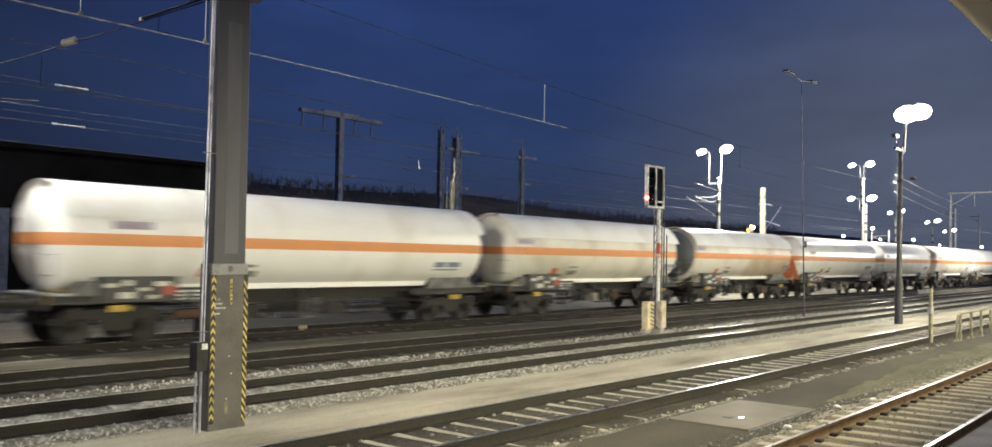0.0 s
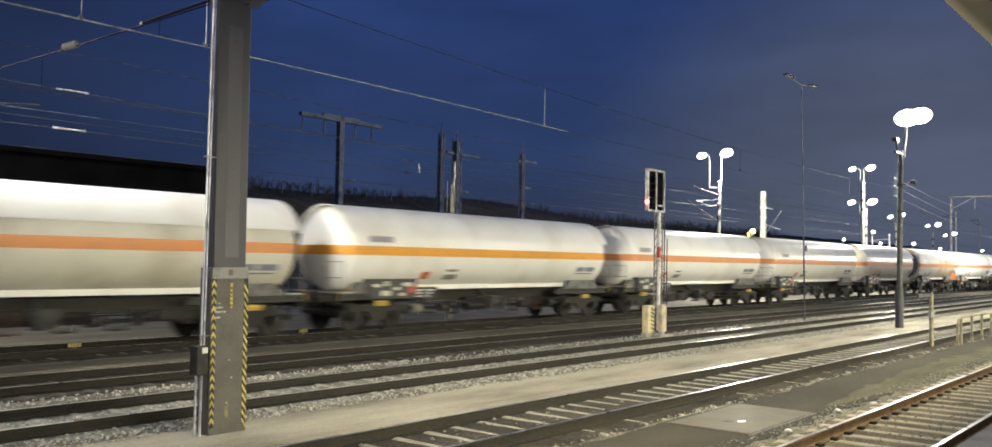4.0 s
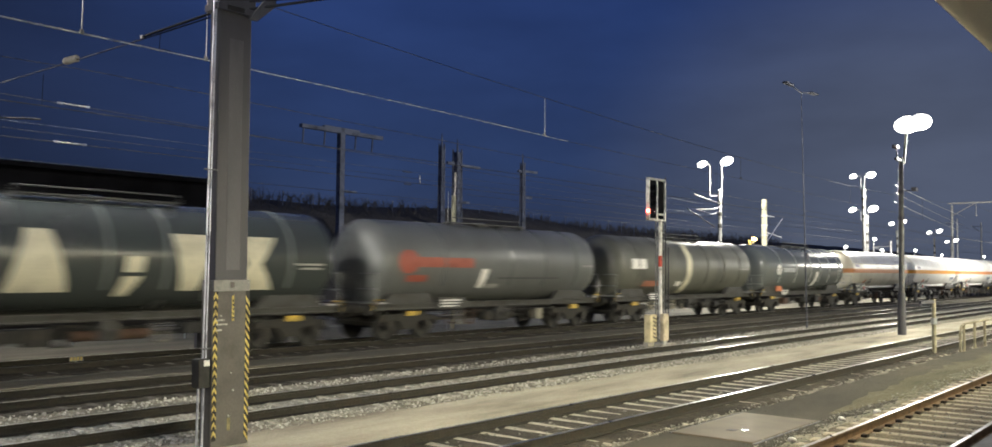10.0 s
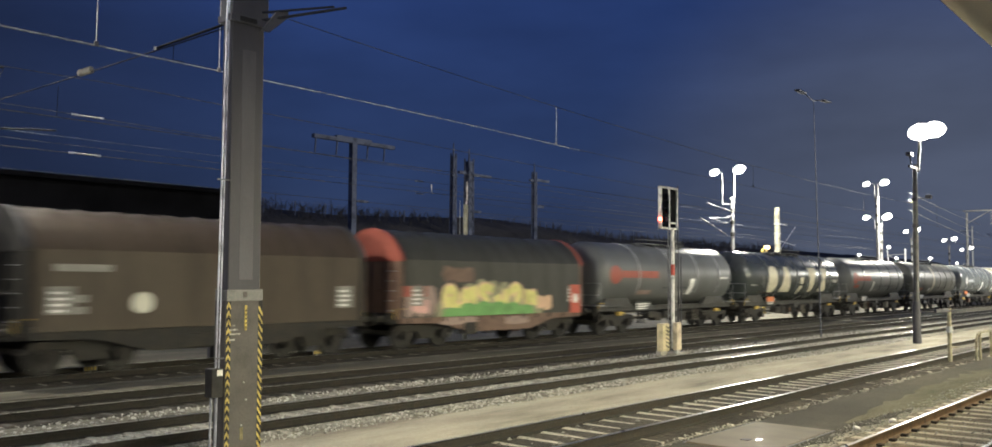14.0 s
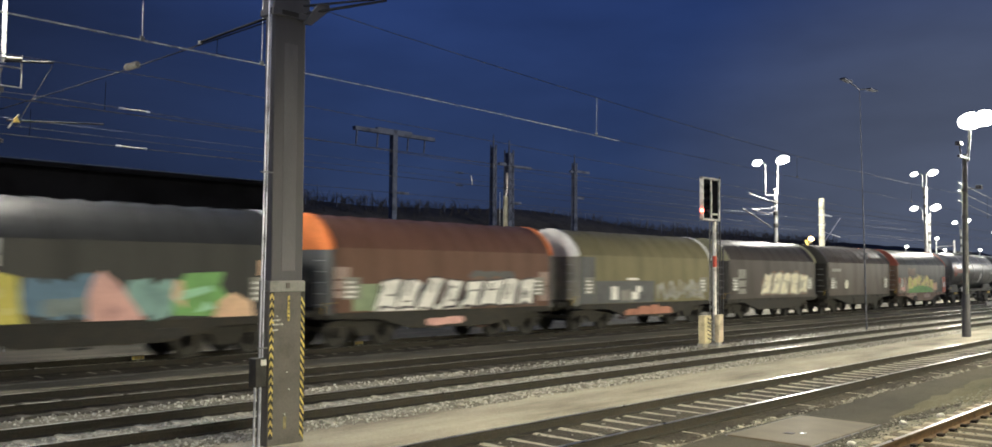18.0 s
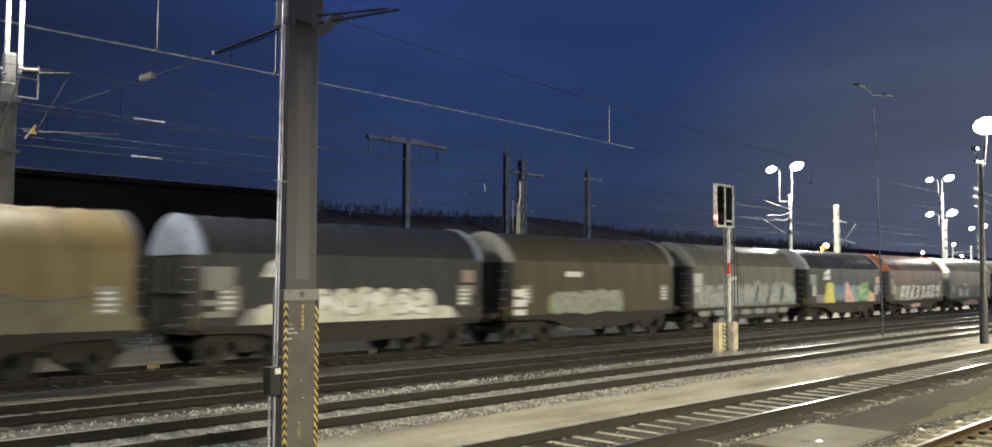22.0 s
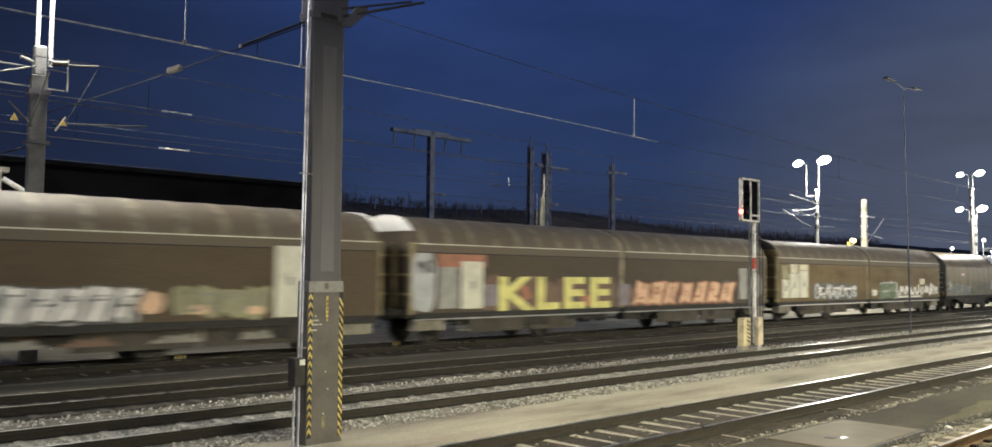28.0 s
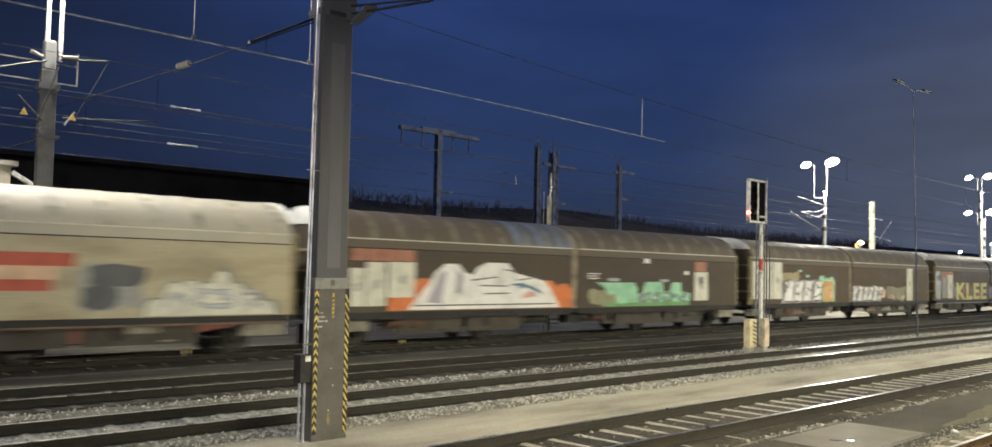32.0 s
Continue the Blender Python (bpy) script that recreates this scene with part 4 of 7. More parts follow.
# ---- masts and wires far off ----
def make_far_masts():
    t = thing("gantry_mast", pose(51.9, 60, -0.2), "dark T-shaped line mast against the dusk", "mast", "distant masts")
    part("column", Form().box(-0.26, 0.26, -0.25, 0.25, 0, 14.3), dark_far, t)
    part("crossbeam", Form().box(-4.4, 4.8, -0.2, 0.2, 14.3, 14.62).box(-2.0, 2.0, -0.2, 0.2, 14.62, 14.8), dark_far, t)
    for x in (-4.2, -1.9, 1.6, 3.6):
        part("insulator", Form().rod((x, 0, 13.1), (x + 0.1, 0, 14.3), 0.07, None, 8), dark_far, t)
    part("bracket", Form().box(0.5, 1.8, -0.1, 0.1, 9.2, 9.4), dark_far, t)
    for x, z, r, arms in ((64.8, 14.9, 0.24, ()), (67.1, 14.6, 0.40, ((0.6, 3.4, 12.9), (-1.5, -0.5, 13.0), (0.5, 1.8, 9.2))), (77.8, 14.3, 0.22, ((0.2, 2.6, 13.3), (0.2, 1.6, 10.4), (-0.8, 0, 13.2)))):
        t = thing("lattice_mast", pose(x, 60, -0.2), "dark lattice mast with brackets against the dusk", "mast", "distant masts")
        f = Form()
        for sx in (-1, 1):
            for sy in (-1, 1):
                f.rod((sx * r, sy * r, 0), (sx * r * 0.75, sy * r * 0.75, z), 0.09, None, 6)
        for i in range(int(z / 0.8)):
            s = 1 if i % 2 else -1
            f.rod((-s * r * 0.9, -r * 0.9, i * 0.8), (s * r * 0.9, -r * 0.9, i * 0.8 + 0.8), 0.08, None, 4)
        f.rod((0, 0, z), (0, 0, z + 1.0), 0.1, 0.05, 6)
        part("lattice", f, dark_far, t)
        part("core", Form().box(-r * 0.7, r * 0.7, -r * 0.7, r * 0.7, 0, z - 0.3), dark_far, t)
        for a, b, zz in arms:
            part("bracket", Form().box(a, b, -0.12, 0.12, zz, zz + 0.25), dark_far, t)
    t = thing("concrete_post", pose(28.9, 26.0, -0.2), "pale concrete line post behind the train", "post")
    part("post", Form().box(-0.14, 0.02, -0.05, 0.05, 0, 5.75).box(0.05, 0.10, -0.04, 0.04, 0, 5.75), surface("lit_concrete_post", (0.42, 0.40, 0.31), 0.75, 0, 0.2, 2), t, bevel=0.015)
    part("insulator", Form().rod((0, 0, 5.75), (0.08, 0, 6.2), 0.04, None, 8).lathe([(6.2, 0.03), (6.35, 0.05), (6.6, 0.05), (6.75, 0.03)], (0.05, 0, 0), "z", 12), P_porcelain, t)
    part("pipe", Form().rod((-0.38, 0, 0), (-0.38, 0, 5.9), 0.012, None, 6), galv, t)
    t = thing("line_post", pose(71.6, 30, -0.2), "pale banded concrete post with line brackets", "post")
    part("post", Form().rod((0, 0, 0), (0, 0, 8.6), 0.26, 0.22, 12), surface("lit_concrete_post", (0.55, 0.52, 0.42)), t, smooth=40)
    for z in (5.6, 6.4, 7.2):
        part("band", Form().rod((0, 0, z), (0, 0, z + 0.12), 0.29, None, 12), galv, t)
    part("cantilever", Form().bent([(0.2, 0, 7.3), (2.0, 0, 7.25)], 0.05, 6).bent([(3.8, 0, 7.2), (0.3, 0, 5.0)], 0.04, 6).bent([(0.3, 0, 5.9), (3.6, 0, 5.6)], 0.04, 6), bright_zinc, t)
    # brackets on the yard mast
    t = thing("line_bracket", pose(63.3, 29.8, 0), "bright steel line brackets on the yard mast", "bracket")
    part("tube", Form().bent([(-0.1, 0, 7.35), (-1.6, 0, 7.0), (-4.2, 0, 6.85)], 0.025, 6).bent([(-4.2, 0, 6.85), (-1.6, 0, 6.6), (-0.1, 0, 7.0)], 0.02, 6).bent([(-5.6, 0, 6.8), (-1.2, 0, 5.7)], 0.035, 6).bent([(-4.6, 0, 7.9), (-0.2, 0, 7.5)], 0.025, 6), mast_paint, t)
    # wires to the right
    rng = random.Random(8)
    t = thing("overhead_line", pose(0, 36, 0), "thin slack wires over the far sidings", "overhead line", "overhead lines of the yard")
    for i in range(3):
        a, b = rng.uniform(30, 60), rng.uniform(150, 260)
        z = rng.uniform(6.0, 9.5)
        part("wire", wire(Form(), (a, rng.uniform(-8, 6), z), (b, rng.uniform(-14, 8), z + rng.uniform(-0.6, 1.5)), 0.010, 0.8), rubber_wire, t)
    for x, y, z in ((106.9, 30, 6.3), (138.5, 30, 10.4), (154.0, 30, 10.6)):
        t = thing("line_post", pose(x, y, -0.2), "slim distant line post", "post", "distant posts")
        part("post", Form().rod((0, 0, 0), (0, 0, z), 0.16, 0.12, 8), galv, t)
        part("bracket", Form().rod((0, 0, z - 0.6), (-6.5, 0, z - 0.9), 0.05, None, 6).rod((0, 0, z - 1.6), (-6.0, 0, z - 0.9), 0.04, None, 6), galv, t)
    # a portal over the far end of the yard and the lit wires before it
    t = thing("line_portal", pose(118.5, 26.2, -0.2), "slim steel portal carrying wires over the tracks", "portal")
    part("post", Form().rod((0, 0, 0), (0, 0, 10.9), 0.17, 0.13, 10), soft_grey, t)
    part("post", Form().rod((0, -20.7, 0), (0, -20.7, 10.9), 0.17, 0.13, 10), soft_grey, t)
    part("beam", Form().rod((0, 0.4, 11.10), (0, -21.0, 11.20), 0.09, 0.12, 8), soft_grey, t, "pale tubular beam")
    part("stay", Form().rod((0, 0, 9.6), (0, -2.6, 11.1), 0.05, None, 6), soft_grey, t)
    for i in range(5):
        part("hanger", Form().rod((0, -3.6 * i - 2.6, 11.1), (0, -3.6 * i - 2.6, 9.7), 0.035, None, 6).lathe([(9.5, 0.05), (9.6, 0.09), (9.7, 0.05)], (0, -3.6 * i - 2.6, 0), "z", 8), soft_grey, t)
    t = thing("overhead_line", pose(0, 26.0, 0), "pale wires running on to the portal", "overhead line", "overhead lines of the yard")
    # their pale colour stands for the light of the lamps close by
    lit = surface("pale_aluminium_wire", (0.40, 0.40, 0.39), 0.5, 0.2, 0.15, 4)
    for za, zb in ((10.85, 9.55), (10.05, 8.45), (9.1, 7.6)):
        part("wire", wire(Form(), (94.3, 0, za + 0.4), (124.0, 0, zb), 0.022, 0.15), lit, t)
    t = thing("hanging_insulators", pose(26.8, 26.0, 0), "small insulators hanging on wires behind the train", "insulator")
    part("insulator", Form().rod((0, 0, 5.88), (-0.06, 0, 6.24), 0.018, None, 8), P_porcelain, t)
    part("tensioner", Form().box(-1.0, -0.55, -0.03, 0.03, 6.28, 6.34).box(-0.95, -0.55, -0.03, 0.03, 5.78, 5.83), dark_far, t)
    part("wire", Form().rod((-40, 0, 6.32), (20, 0, 6.32), 0.008, None, 5), dark_far, t)


make_far_masts()


# ---- the dark building, the scrub ----
def make_back():
    # near-black colour stands for a shed that no lamp lights
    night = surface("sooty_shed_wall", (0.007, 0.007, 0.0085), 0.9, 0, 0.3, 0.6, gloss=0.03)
    b = thing("long_shed", pose(0, 40, -0.21), "long dark shed without lit windows", "building")
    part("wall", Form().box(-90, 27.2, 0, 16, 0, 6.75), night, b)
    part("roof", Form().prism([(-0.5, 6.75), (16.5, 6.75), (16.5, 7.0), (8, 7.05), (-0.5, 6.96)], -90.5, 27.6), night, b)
    for i in range(14):
        part("gate", Form().box(-70 + 7 * i, -67.5 + 7 * i, -0.12, 0.0, 0.1, 4.2), dark_far, b)
    f = Form()
    rng = random.Random(2)
    xs = [28 + 4 * i for i in range(60)]
    for x in xs:
        z = 8.5 + 0.9 * math.exp(-((x - 78) / 11) ** 2) - 0.3 * min(1, max(0, (x - 92) / 20)) + rng.uniform(-0.15, 0.15)
        f.v += [(x, 56, -0.3), (x, 62, z * 0.8), (x, 68, z), (x, 90, z)]
    f.f = [(4 * i + j, 4 * i + 4 + j, 4 * i + 5 + j, 4 * i + 1 + j) for i in range(len(xs) - 1) for j in range(3)]
    structure("embankment", f, soil("dark_bank_earth", (0.022, 0.021, 0.022), (0.036, 0.034, 0.034), (0.06, 0.055, 0.05), 3, 0.25), "dark earth embankment beyond the yard", "embankment", smooth=60)
    f = Form()
    for i in range(2600):
        x, y = rng.uniform(30, 170), rng.uniform(57.5, 72)
        z = (8.4 if x < 92 else 8.0) * min(1, 0.45 + (y - 58) / 16)
        hgt = rng.uniform(0.4, 1.0) * (1.8 if rng.random() < 0.06 else 1)
        top = (x + rng.uniform(-0.25, 0.25), y, z + hgt)
        f.rod((x, y, z - 1), top, 0.05, 0.015, 3, False)
        for k in range(4):
            q = rng.uniform(0.3, 0.95)
            c = Vector((x, y, z)).lerp(Vector(top), q)
            f.rod(c, c + Vector((rng.uniform(-0.7, 0.7), rng.uniform(-0.4, 0.4), rng.uniform(0.1, 0.6))), 0.025, 0.008, 3, False)
    o = part("thicket", f, surface("bare_twigs", (0.045, 0.042, 0.042), 0.9, 0, 0.3, 3))
    tagged(o, "bare dark scrub on the embankment", "scrub", "", "stuff")
    t = thing("wire_fence", pose(0, 66, 0), "thin dark fence along the embankment", "fence")
    for i in range(40):
        part("post", Form().rod((30 + 3.4 * i, 0, 6), (30 + 3.4 * i, 0, 9.3), 0.05, None, 4), dark_far, t)
    part("wire", Form().rod((30, 0, 9.2), (162.6, 0, 9.2), 0.012, None, 4), dark_far, t)
    # a low railing behind the train
    t = thing("low_railing", pose(0, 29.0, -0.21), "low pipe railing behind the train", "railing")
    part("pipe", Form().rod((-10, 0, 0.95), (60, 0, 0.95), 0.03, None, 6).rod((-10, 0, 0.5), (60, 0, 0.5), 0.025, None, 6), galv, t)
    for i in range(18):
        part("post", Form().rod((-10 + 4 * i, 0, 0), (-10 + 4 * i, 0, 0.98), 0.035, None, 6), galv, t)


make_back()


# ---- hatch, fence, small things by the tracks ----
def make_hatch():
    t = thing("concrete_hatch", pose(14.15, 6.22, -0.238), "pale concrete cover slab beside the track", "cover slab")
    part("slab", Form().box(-1.33, 1.33, -0.66, 0.68, 0, 0.075), pale_slab, t, bevel=0.015)
    part("frame", Form().box(-1.36, 1.36, -0.70, -0.66, 0, 0.065).box(-1.36, 1.36, 0.68, 0.71, 0, 0.065), mast_paint, t)
    part("lifting_eye", Form().box(-0.62, -0.48, -0.04, 0.10, 0.075, 0.082), black, t, "dark recessed lifting eye")
    part("puddle", Form().prism(rough_blob(random.Random(3), -0.40, -0.12, 0.08, 0.05, 14, 1.0, 0.2), 0.075, 0.079, "z"), wet, t, "small shiny puddle")
    for i, (x, y) in enumerate(((15.9, 5.3), (13.4, 5.2), (17.2, 5.1))):
        tagged(part("loose_stone", globe(Form(), (0, 0, 0), 0.07, 0.6, 8), P_chalk, at=pose(x, y, -0.16, 10, 20, 40 * i)), "single white stone on the gravel", "stone", "white stones")


def rough_blob(rng, cx, cz, rx, rz, n=14, power=0.7, wild=0.12):
    pts = []
    for i in range(n):
        a = 2 * math.pi * i / n
        c, s = math.cos(a), math.sin(a)
        k = 1 + rng.uniform(-wild, wild)
        pts.append((cx + rx * k * math.copysign(abs(c) ** power, c), cz + rz * k * math.copysign(abs(s) ** power, s)))
    return pts


pale_slab = surface("pale_cover_concrete", (0.108, 0.090, 0.062), 0.6, 0, 0.12, 1.5, (0.10, 0.087, 0.066), 0.4, 0.08, gloss=0.12)
wet = surface("wet_patch", (0.3, 0.3, 0.3), 0.05, 0.6, 0.05, 3)
make_hatch()


def make_fence():
    t = thing("guard_fence", pose(33.0, 7.0, -0.2), "low pale steel guard fence between two tracks", "fence")
    for i in range(14):
        part("post", Form().rod((i * 1.6, 0, 0), (i * 1.6, 0, 0.92), 0.045, None, 8), fence_paint, t)
    part("rail", Form().rod((0, 0, 0.92), (20.8, 0, 0.92), 0.04, None, 8), fence_paint, t)
    part("end_bow", Form().bent([(0, 0, 0.92), (-0.35, 0, 0.85), (-0.5, 0, 0.65), (-0.5, 0, 0.0)], 0.04, 8), fence_paint, t)
    p = thing("marker_post", pose(31.3, 7.5, -0.2), "weathered marker post with a side arm", "post")
    part("post", Form().rod((0, 0, 0), (0, 0, 1.75), 0.07, 0.06, 10), fence_paint, p, smooth=40)
    part("arm", Form().box(-1.6, 0.1, -0.03, 0.03, 1.62, 1.72), mast_paint, p)
    part("collar", Form().rod((0, 0, 0.95), (0, 0, 1.15), 0.10, None, 10), galv, p)
    part("handle", Form().bent([(0.05, 0, 0.5), (0.9, 0, 0.45)], 0.03, 6), fence_paint, p)


fence_paint = surface("faded_yellow_grey_paint", (0.32, 0.29, 0.20), 0.6, 0.1, 0.25, 4)
make_fence()


def make_markers():
    for x in (11.3, 18.7):
        t = thing("number_marker", pose(x, 23.2, -0.16), "tiny yellow number tag beside the rail", "marker", "number tags")
        f = Form()
        for i in range(4):
            f.box(-0.16 + 0.085 * i, -0.10 + 0.085 * i, -0.026, -0.02, 0.07, 0.16)
        part("lettering", f, yellow_paint, t)
        part("plate", Form().box(-0.18, 0.18, -0.02, 0.0, 0.05, 0.18), soft_grey, t)
        part("stake", Form().box(-0.02, 0.02, -0.015, 0.015, -0.06, 0.06), galv, t)
    f = thing("point_indicator", pose(15.55, 24.3, -0.21), "small grey trackside post by the rail", "post")
    part("post", Form().box(-0.1, 0.1, -0.08, 0.08, 0, 0.75), mast_paint, f, bevel=0.01)


make_markers()
make_stones()


# ---- the train ----
WAGONS, WHEELS, FACTOR = [], {}, {}
TRAIN_Y = 22.55
# drawn couplings and where they lie along the train, in metres
COUPLINGS = [(127, 122.2), (110, 105.9), (93, 89.6), (76, 73.4), (58, 56.2), (42.5, 41.35), (26.8, 26.34), (8.7, 9.06), (-8.7, -7.7), (-26, -24.5), (-43, -40.68), (-59.2, -56.28), (-75.7, -72.26), (-90.5, -86.72), (-107.3, -102.71), (-121.9, -116.95)]
COUPLINGS += [(a, -116.95 - 11.711 * (i + 1)) for i, a in enumerate((-134.4, -146, -157.8, -170.3, -182.2, -194.6, -206.45, -219.2, -231, -243.3))]
COUPLINGS += [(a, -234.06 - 22.77 * (i + 1)) for i, a in enumerate((-267.4, -290.9, -314.4, -337.8, -361.4))]


def wheel_mesh():
    f = Form()
    for s in (-1, 1):
        prof = [(s * 0.68, 0.12), (s * 0.70, 0.40), (s * 0.675, 0.485), (s * 0.705, 0.46), (s * 0.81, 0.455), (s * 0.81, 0.38), (s * 0.76, 0.36), (s * 0.75, 0.14), (s * 0.80, 0.10)]
        f.lathe(prof, (0, 0, 0), "y", 20)
    f.rod((0, -1.0, 0), (0, 1.0, 0), 0.08, None, 8)
    return mesh_of("wheelset", f, surface("worn_wheel_steel", (0.036, 0.034, 0.031), 0.6, 0.3, 0.3, 5), 40)


def bogie_mesh():
    f = Form()
    for s in (-1, 1):
        f.prism([(-1.35, 0.46), (-1.2, 0.66), (-0.5, 0.62), (-0.3, 0.34), (0.3, 0.34), (0.5, 0.62), (1.2, 0.66), (1.35, 0.46), (1.3, 0.8), (0.4, 0.86), (-0.4, 0.86), (-1.3, 0.8)], s * 0.94, s * 1.06, "y")
        for k in (-0.9, 0.9):
            f.box(k - 0.14, k + 0.14, min(s * 0.98, s * 1.16), max(s * 0.98, s * 1.16), 0.34, 0.62)
            for e in (-0.22, 0.22):
                f.rod((k + e, s * 1.02, 0.62), (k + e, s * 1.02, 0.82), 0.07, None, 8)
        f.rod((-1.5, s * 0.80, 0.5), (1.5, s * 0.80, 0.5), 0.03, None, 6)
    f.box(-0.2, 0.2, -1.0, 1.0, 0.62, 0.95)
    f.box(-1.45, -1.35, -1.0, 1.0, 0.5, 0.62)
    f.box(1.35, 1.45, -1.0, 1.0, 0.5, 0.62)
    return mesh_of("bogie", f, under)


def axle_mesh(s):
    f = Form()
    if s:
        f.prism([(-0.3, 0.35), (-0.12, 0.3), (0.12, 0.3), (0.3, 0.35), (0.42, 0.98), (-0.42, 0.98)], s * 0.98, s * 1.0, "y")
        f.box(-0.15, 0.15, min(s * 0.98, s * 1.16), max(s * 0.98, s * 1.16), 0.34, 0.6)
        for i in range(4):
            w = 0.62 - 0.12 * i
            f.box(-w, w, min(s * 1.0, s * 1.1), max(s * 1.0, s * 1.1), 0.62 + 0.04 * (3 - i), 0.655 + 0.04 * (3 - i))
    return mesh_of("axle_guard", f, under)


WHEEL, BOGIE, GUARD = wheel_mesh(), bogie_mesh(), [axle_mesh(-1), axle_mesh(1)]
box_yellow = surface("yellow_box_paint", (0.62, 0.42, 0.06), 0.6, 0, 0.3, 8, (0.2, 0.15, 0.06), 0.4)


def add_wheel(w, k):
    ws = part("wheelset", WHEEL, None, w, at=pose(k, 0, 0.46))
    WHEELS.setdefault(k, []).append(ws)


def add_bogie(w, x):
    b = part("bogie", BOGIE, None, w, at=pose(x, 0, 0))
    for k in (-0.9, 0.9):
        add_wheel(b, k)


def add_axle(w, x):
    add_wheel(part("axle_guard", GUARD[0], None, w, at=pose(x, 0, 0)), 0.0)
    part("axle_guard", GUARD[1], None, w, at=pose(x, 0, 0))


def buffer_mesh():
    f = Form().rod((-0.62, 0, 1.04), (-0.1, 0, 1.04), 0.11, 0.085, 12)
    f.rod((-0.06, 0, 1.04), (0, 0, 1.04), 0.22, 0.20, 16)
    f.box(-0.66, -0.6, -0.2, 0.2, 0.86, 1.22)
    return mesh_of("buffer", f, under, 40)


BUFFER = buffer_mesh()
HOOK = mesh_of("coupling", Form().box(-0.55, 0.02, -0.04, 0.04, 0.95, 1.07).bent([(0, -0.06, 1.0), (-0.12, -0.06, 0.8), (-0.28, -0.06, 0.72)], 0.022, 6).bent([(0, 0.06, 1.0), (-0.12, 0.06, 0.8), (-0.28, 0.06, 0.72)], 0.022, 6).bent([(-0.4, 0.35, 1.0), (-0.2, 0.36, 0.62), (0, 0.34, 0.6)], 0.025, 6), black)


def add_ends(w, L):
    for s, turn in ((1, 0), (-1, 180)):
        for y in (-0.875, 0.875):
            part("buffer", BUFFER, None, w, at=pose(s * L / 2, y, 0, 0, 0, turn))
        part("coupling", HOOK, None, w, at=pose(s * L / 2, 0, 0, 0, 0, turn))
        part("buffer_beam", Form().box(min(s * (L / 2 - 0.66), s * (L / 2 - 0.72)), max(s * (L / 2 - 0.66), s * (L / 2 - 0.72)), -1.25, 1.25, 0.86, 1.22), under, w)
        part("handrail", Form().bent([(s * (L / 2 - 0.68), -1.22, 0.95), (s * (L / 2 - 0.68), -1.32, 1.35), (s * (L / 2 - 1.1), -1.32, 1.35)], 0.018, 6), box_yellow, w)


def along(s):
    """Metres from the train's zero for a drawn coupling."""
    return dict(COUPLINGS)[s]


def wagon(s0, s1, name, label, category):
    """A wagon whose couplings lie at s0 and s1 along the train."""
    L = s1 - s0
    w = thing(name, pose((along(s0) + along(s1)) / 2, TRAIN_Y, 0), label, category, "wagons of the freight train")
    WAGONS.append(w)
    FACTOR[w.name] = (along(s1) - along(s0)) / L
    add_ends(w, L)
    return w, L


def spray(w, polys, mat, y=-1.42, lift=0.006, curve=None, label="", name="graffiti"):
    """Patches of paint on the near side; curve: radius and height of a barrel's axis."""
    for i, p in enumerate(polys):
        lift += 0.0005 if i else 0.0
        f = Form()
        if curve:
            r, zc = curve
            k, pts = 18, []
            (xa, za), (xb, zb), (xc, z2), (xd, zd) = p
            for j in range(k + 1):
                t = j / k
                for xx, zz in ((xa + (xd - xa) * t, za + (zd - za) * t), (xb + (xc - xb) * t, zb + (z2 - zb) * t)):
                    pts.append((xx, -math.sqrt(max(0.01, (r + lift) ** 2 - (zz - zc) ** 2)), zz))
            f.add(pts, [(2 * i, 2 * i + 1, 2 * i + 3, 2 * i + 2) for i in range(k)])
        else:
            f.prism(p, y - lift, y - lift + 0.004, "y")
        part(name, f, mat, w, label)


def rect(x0, x1, z0, z1, lean=0.0):
    return [(x0, z0), (x1, z0), (x1 + lean, z1), (x0 + lean, z1)]


def sprayed(name, c):
    return surface("spray_" + name, c, 0.55, 0, 0.2, 2.5, tuple(0.72 * v for v in c), 0.35, 0.03)


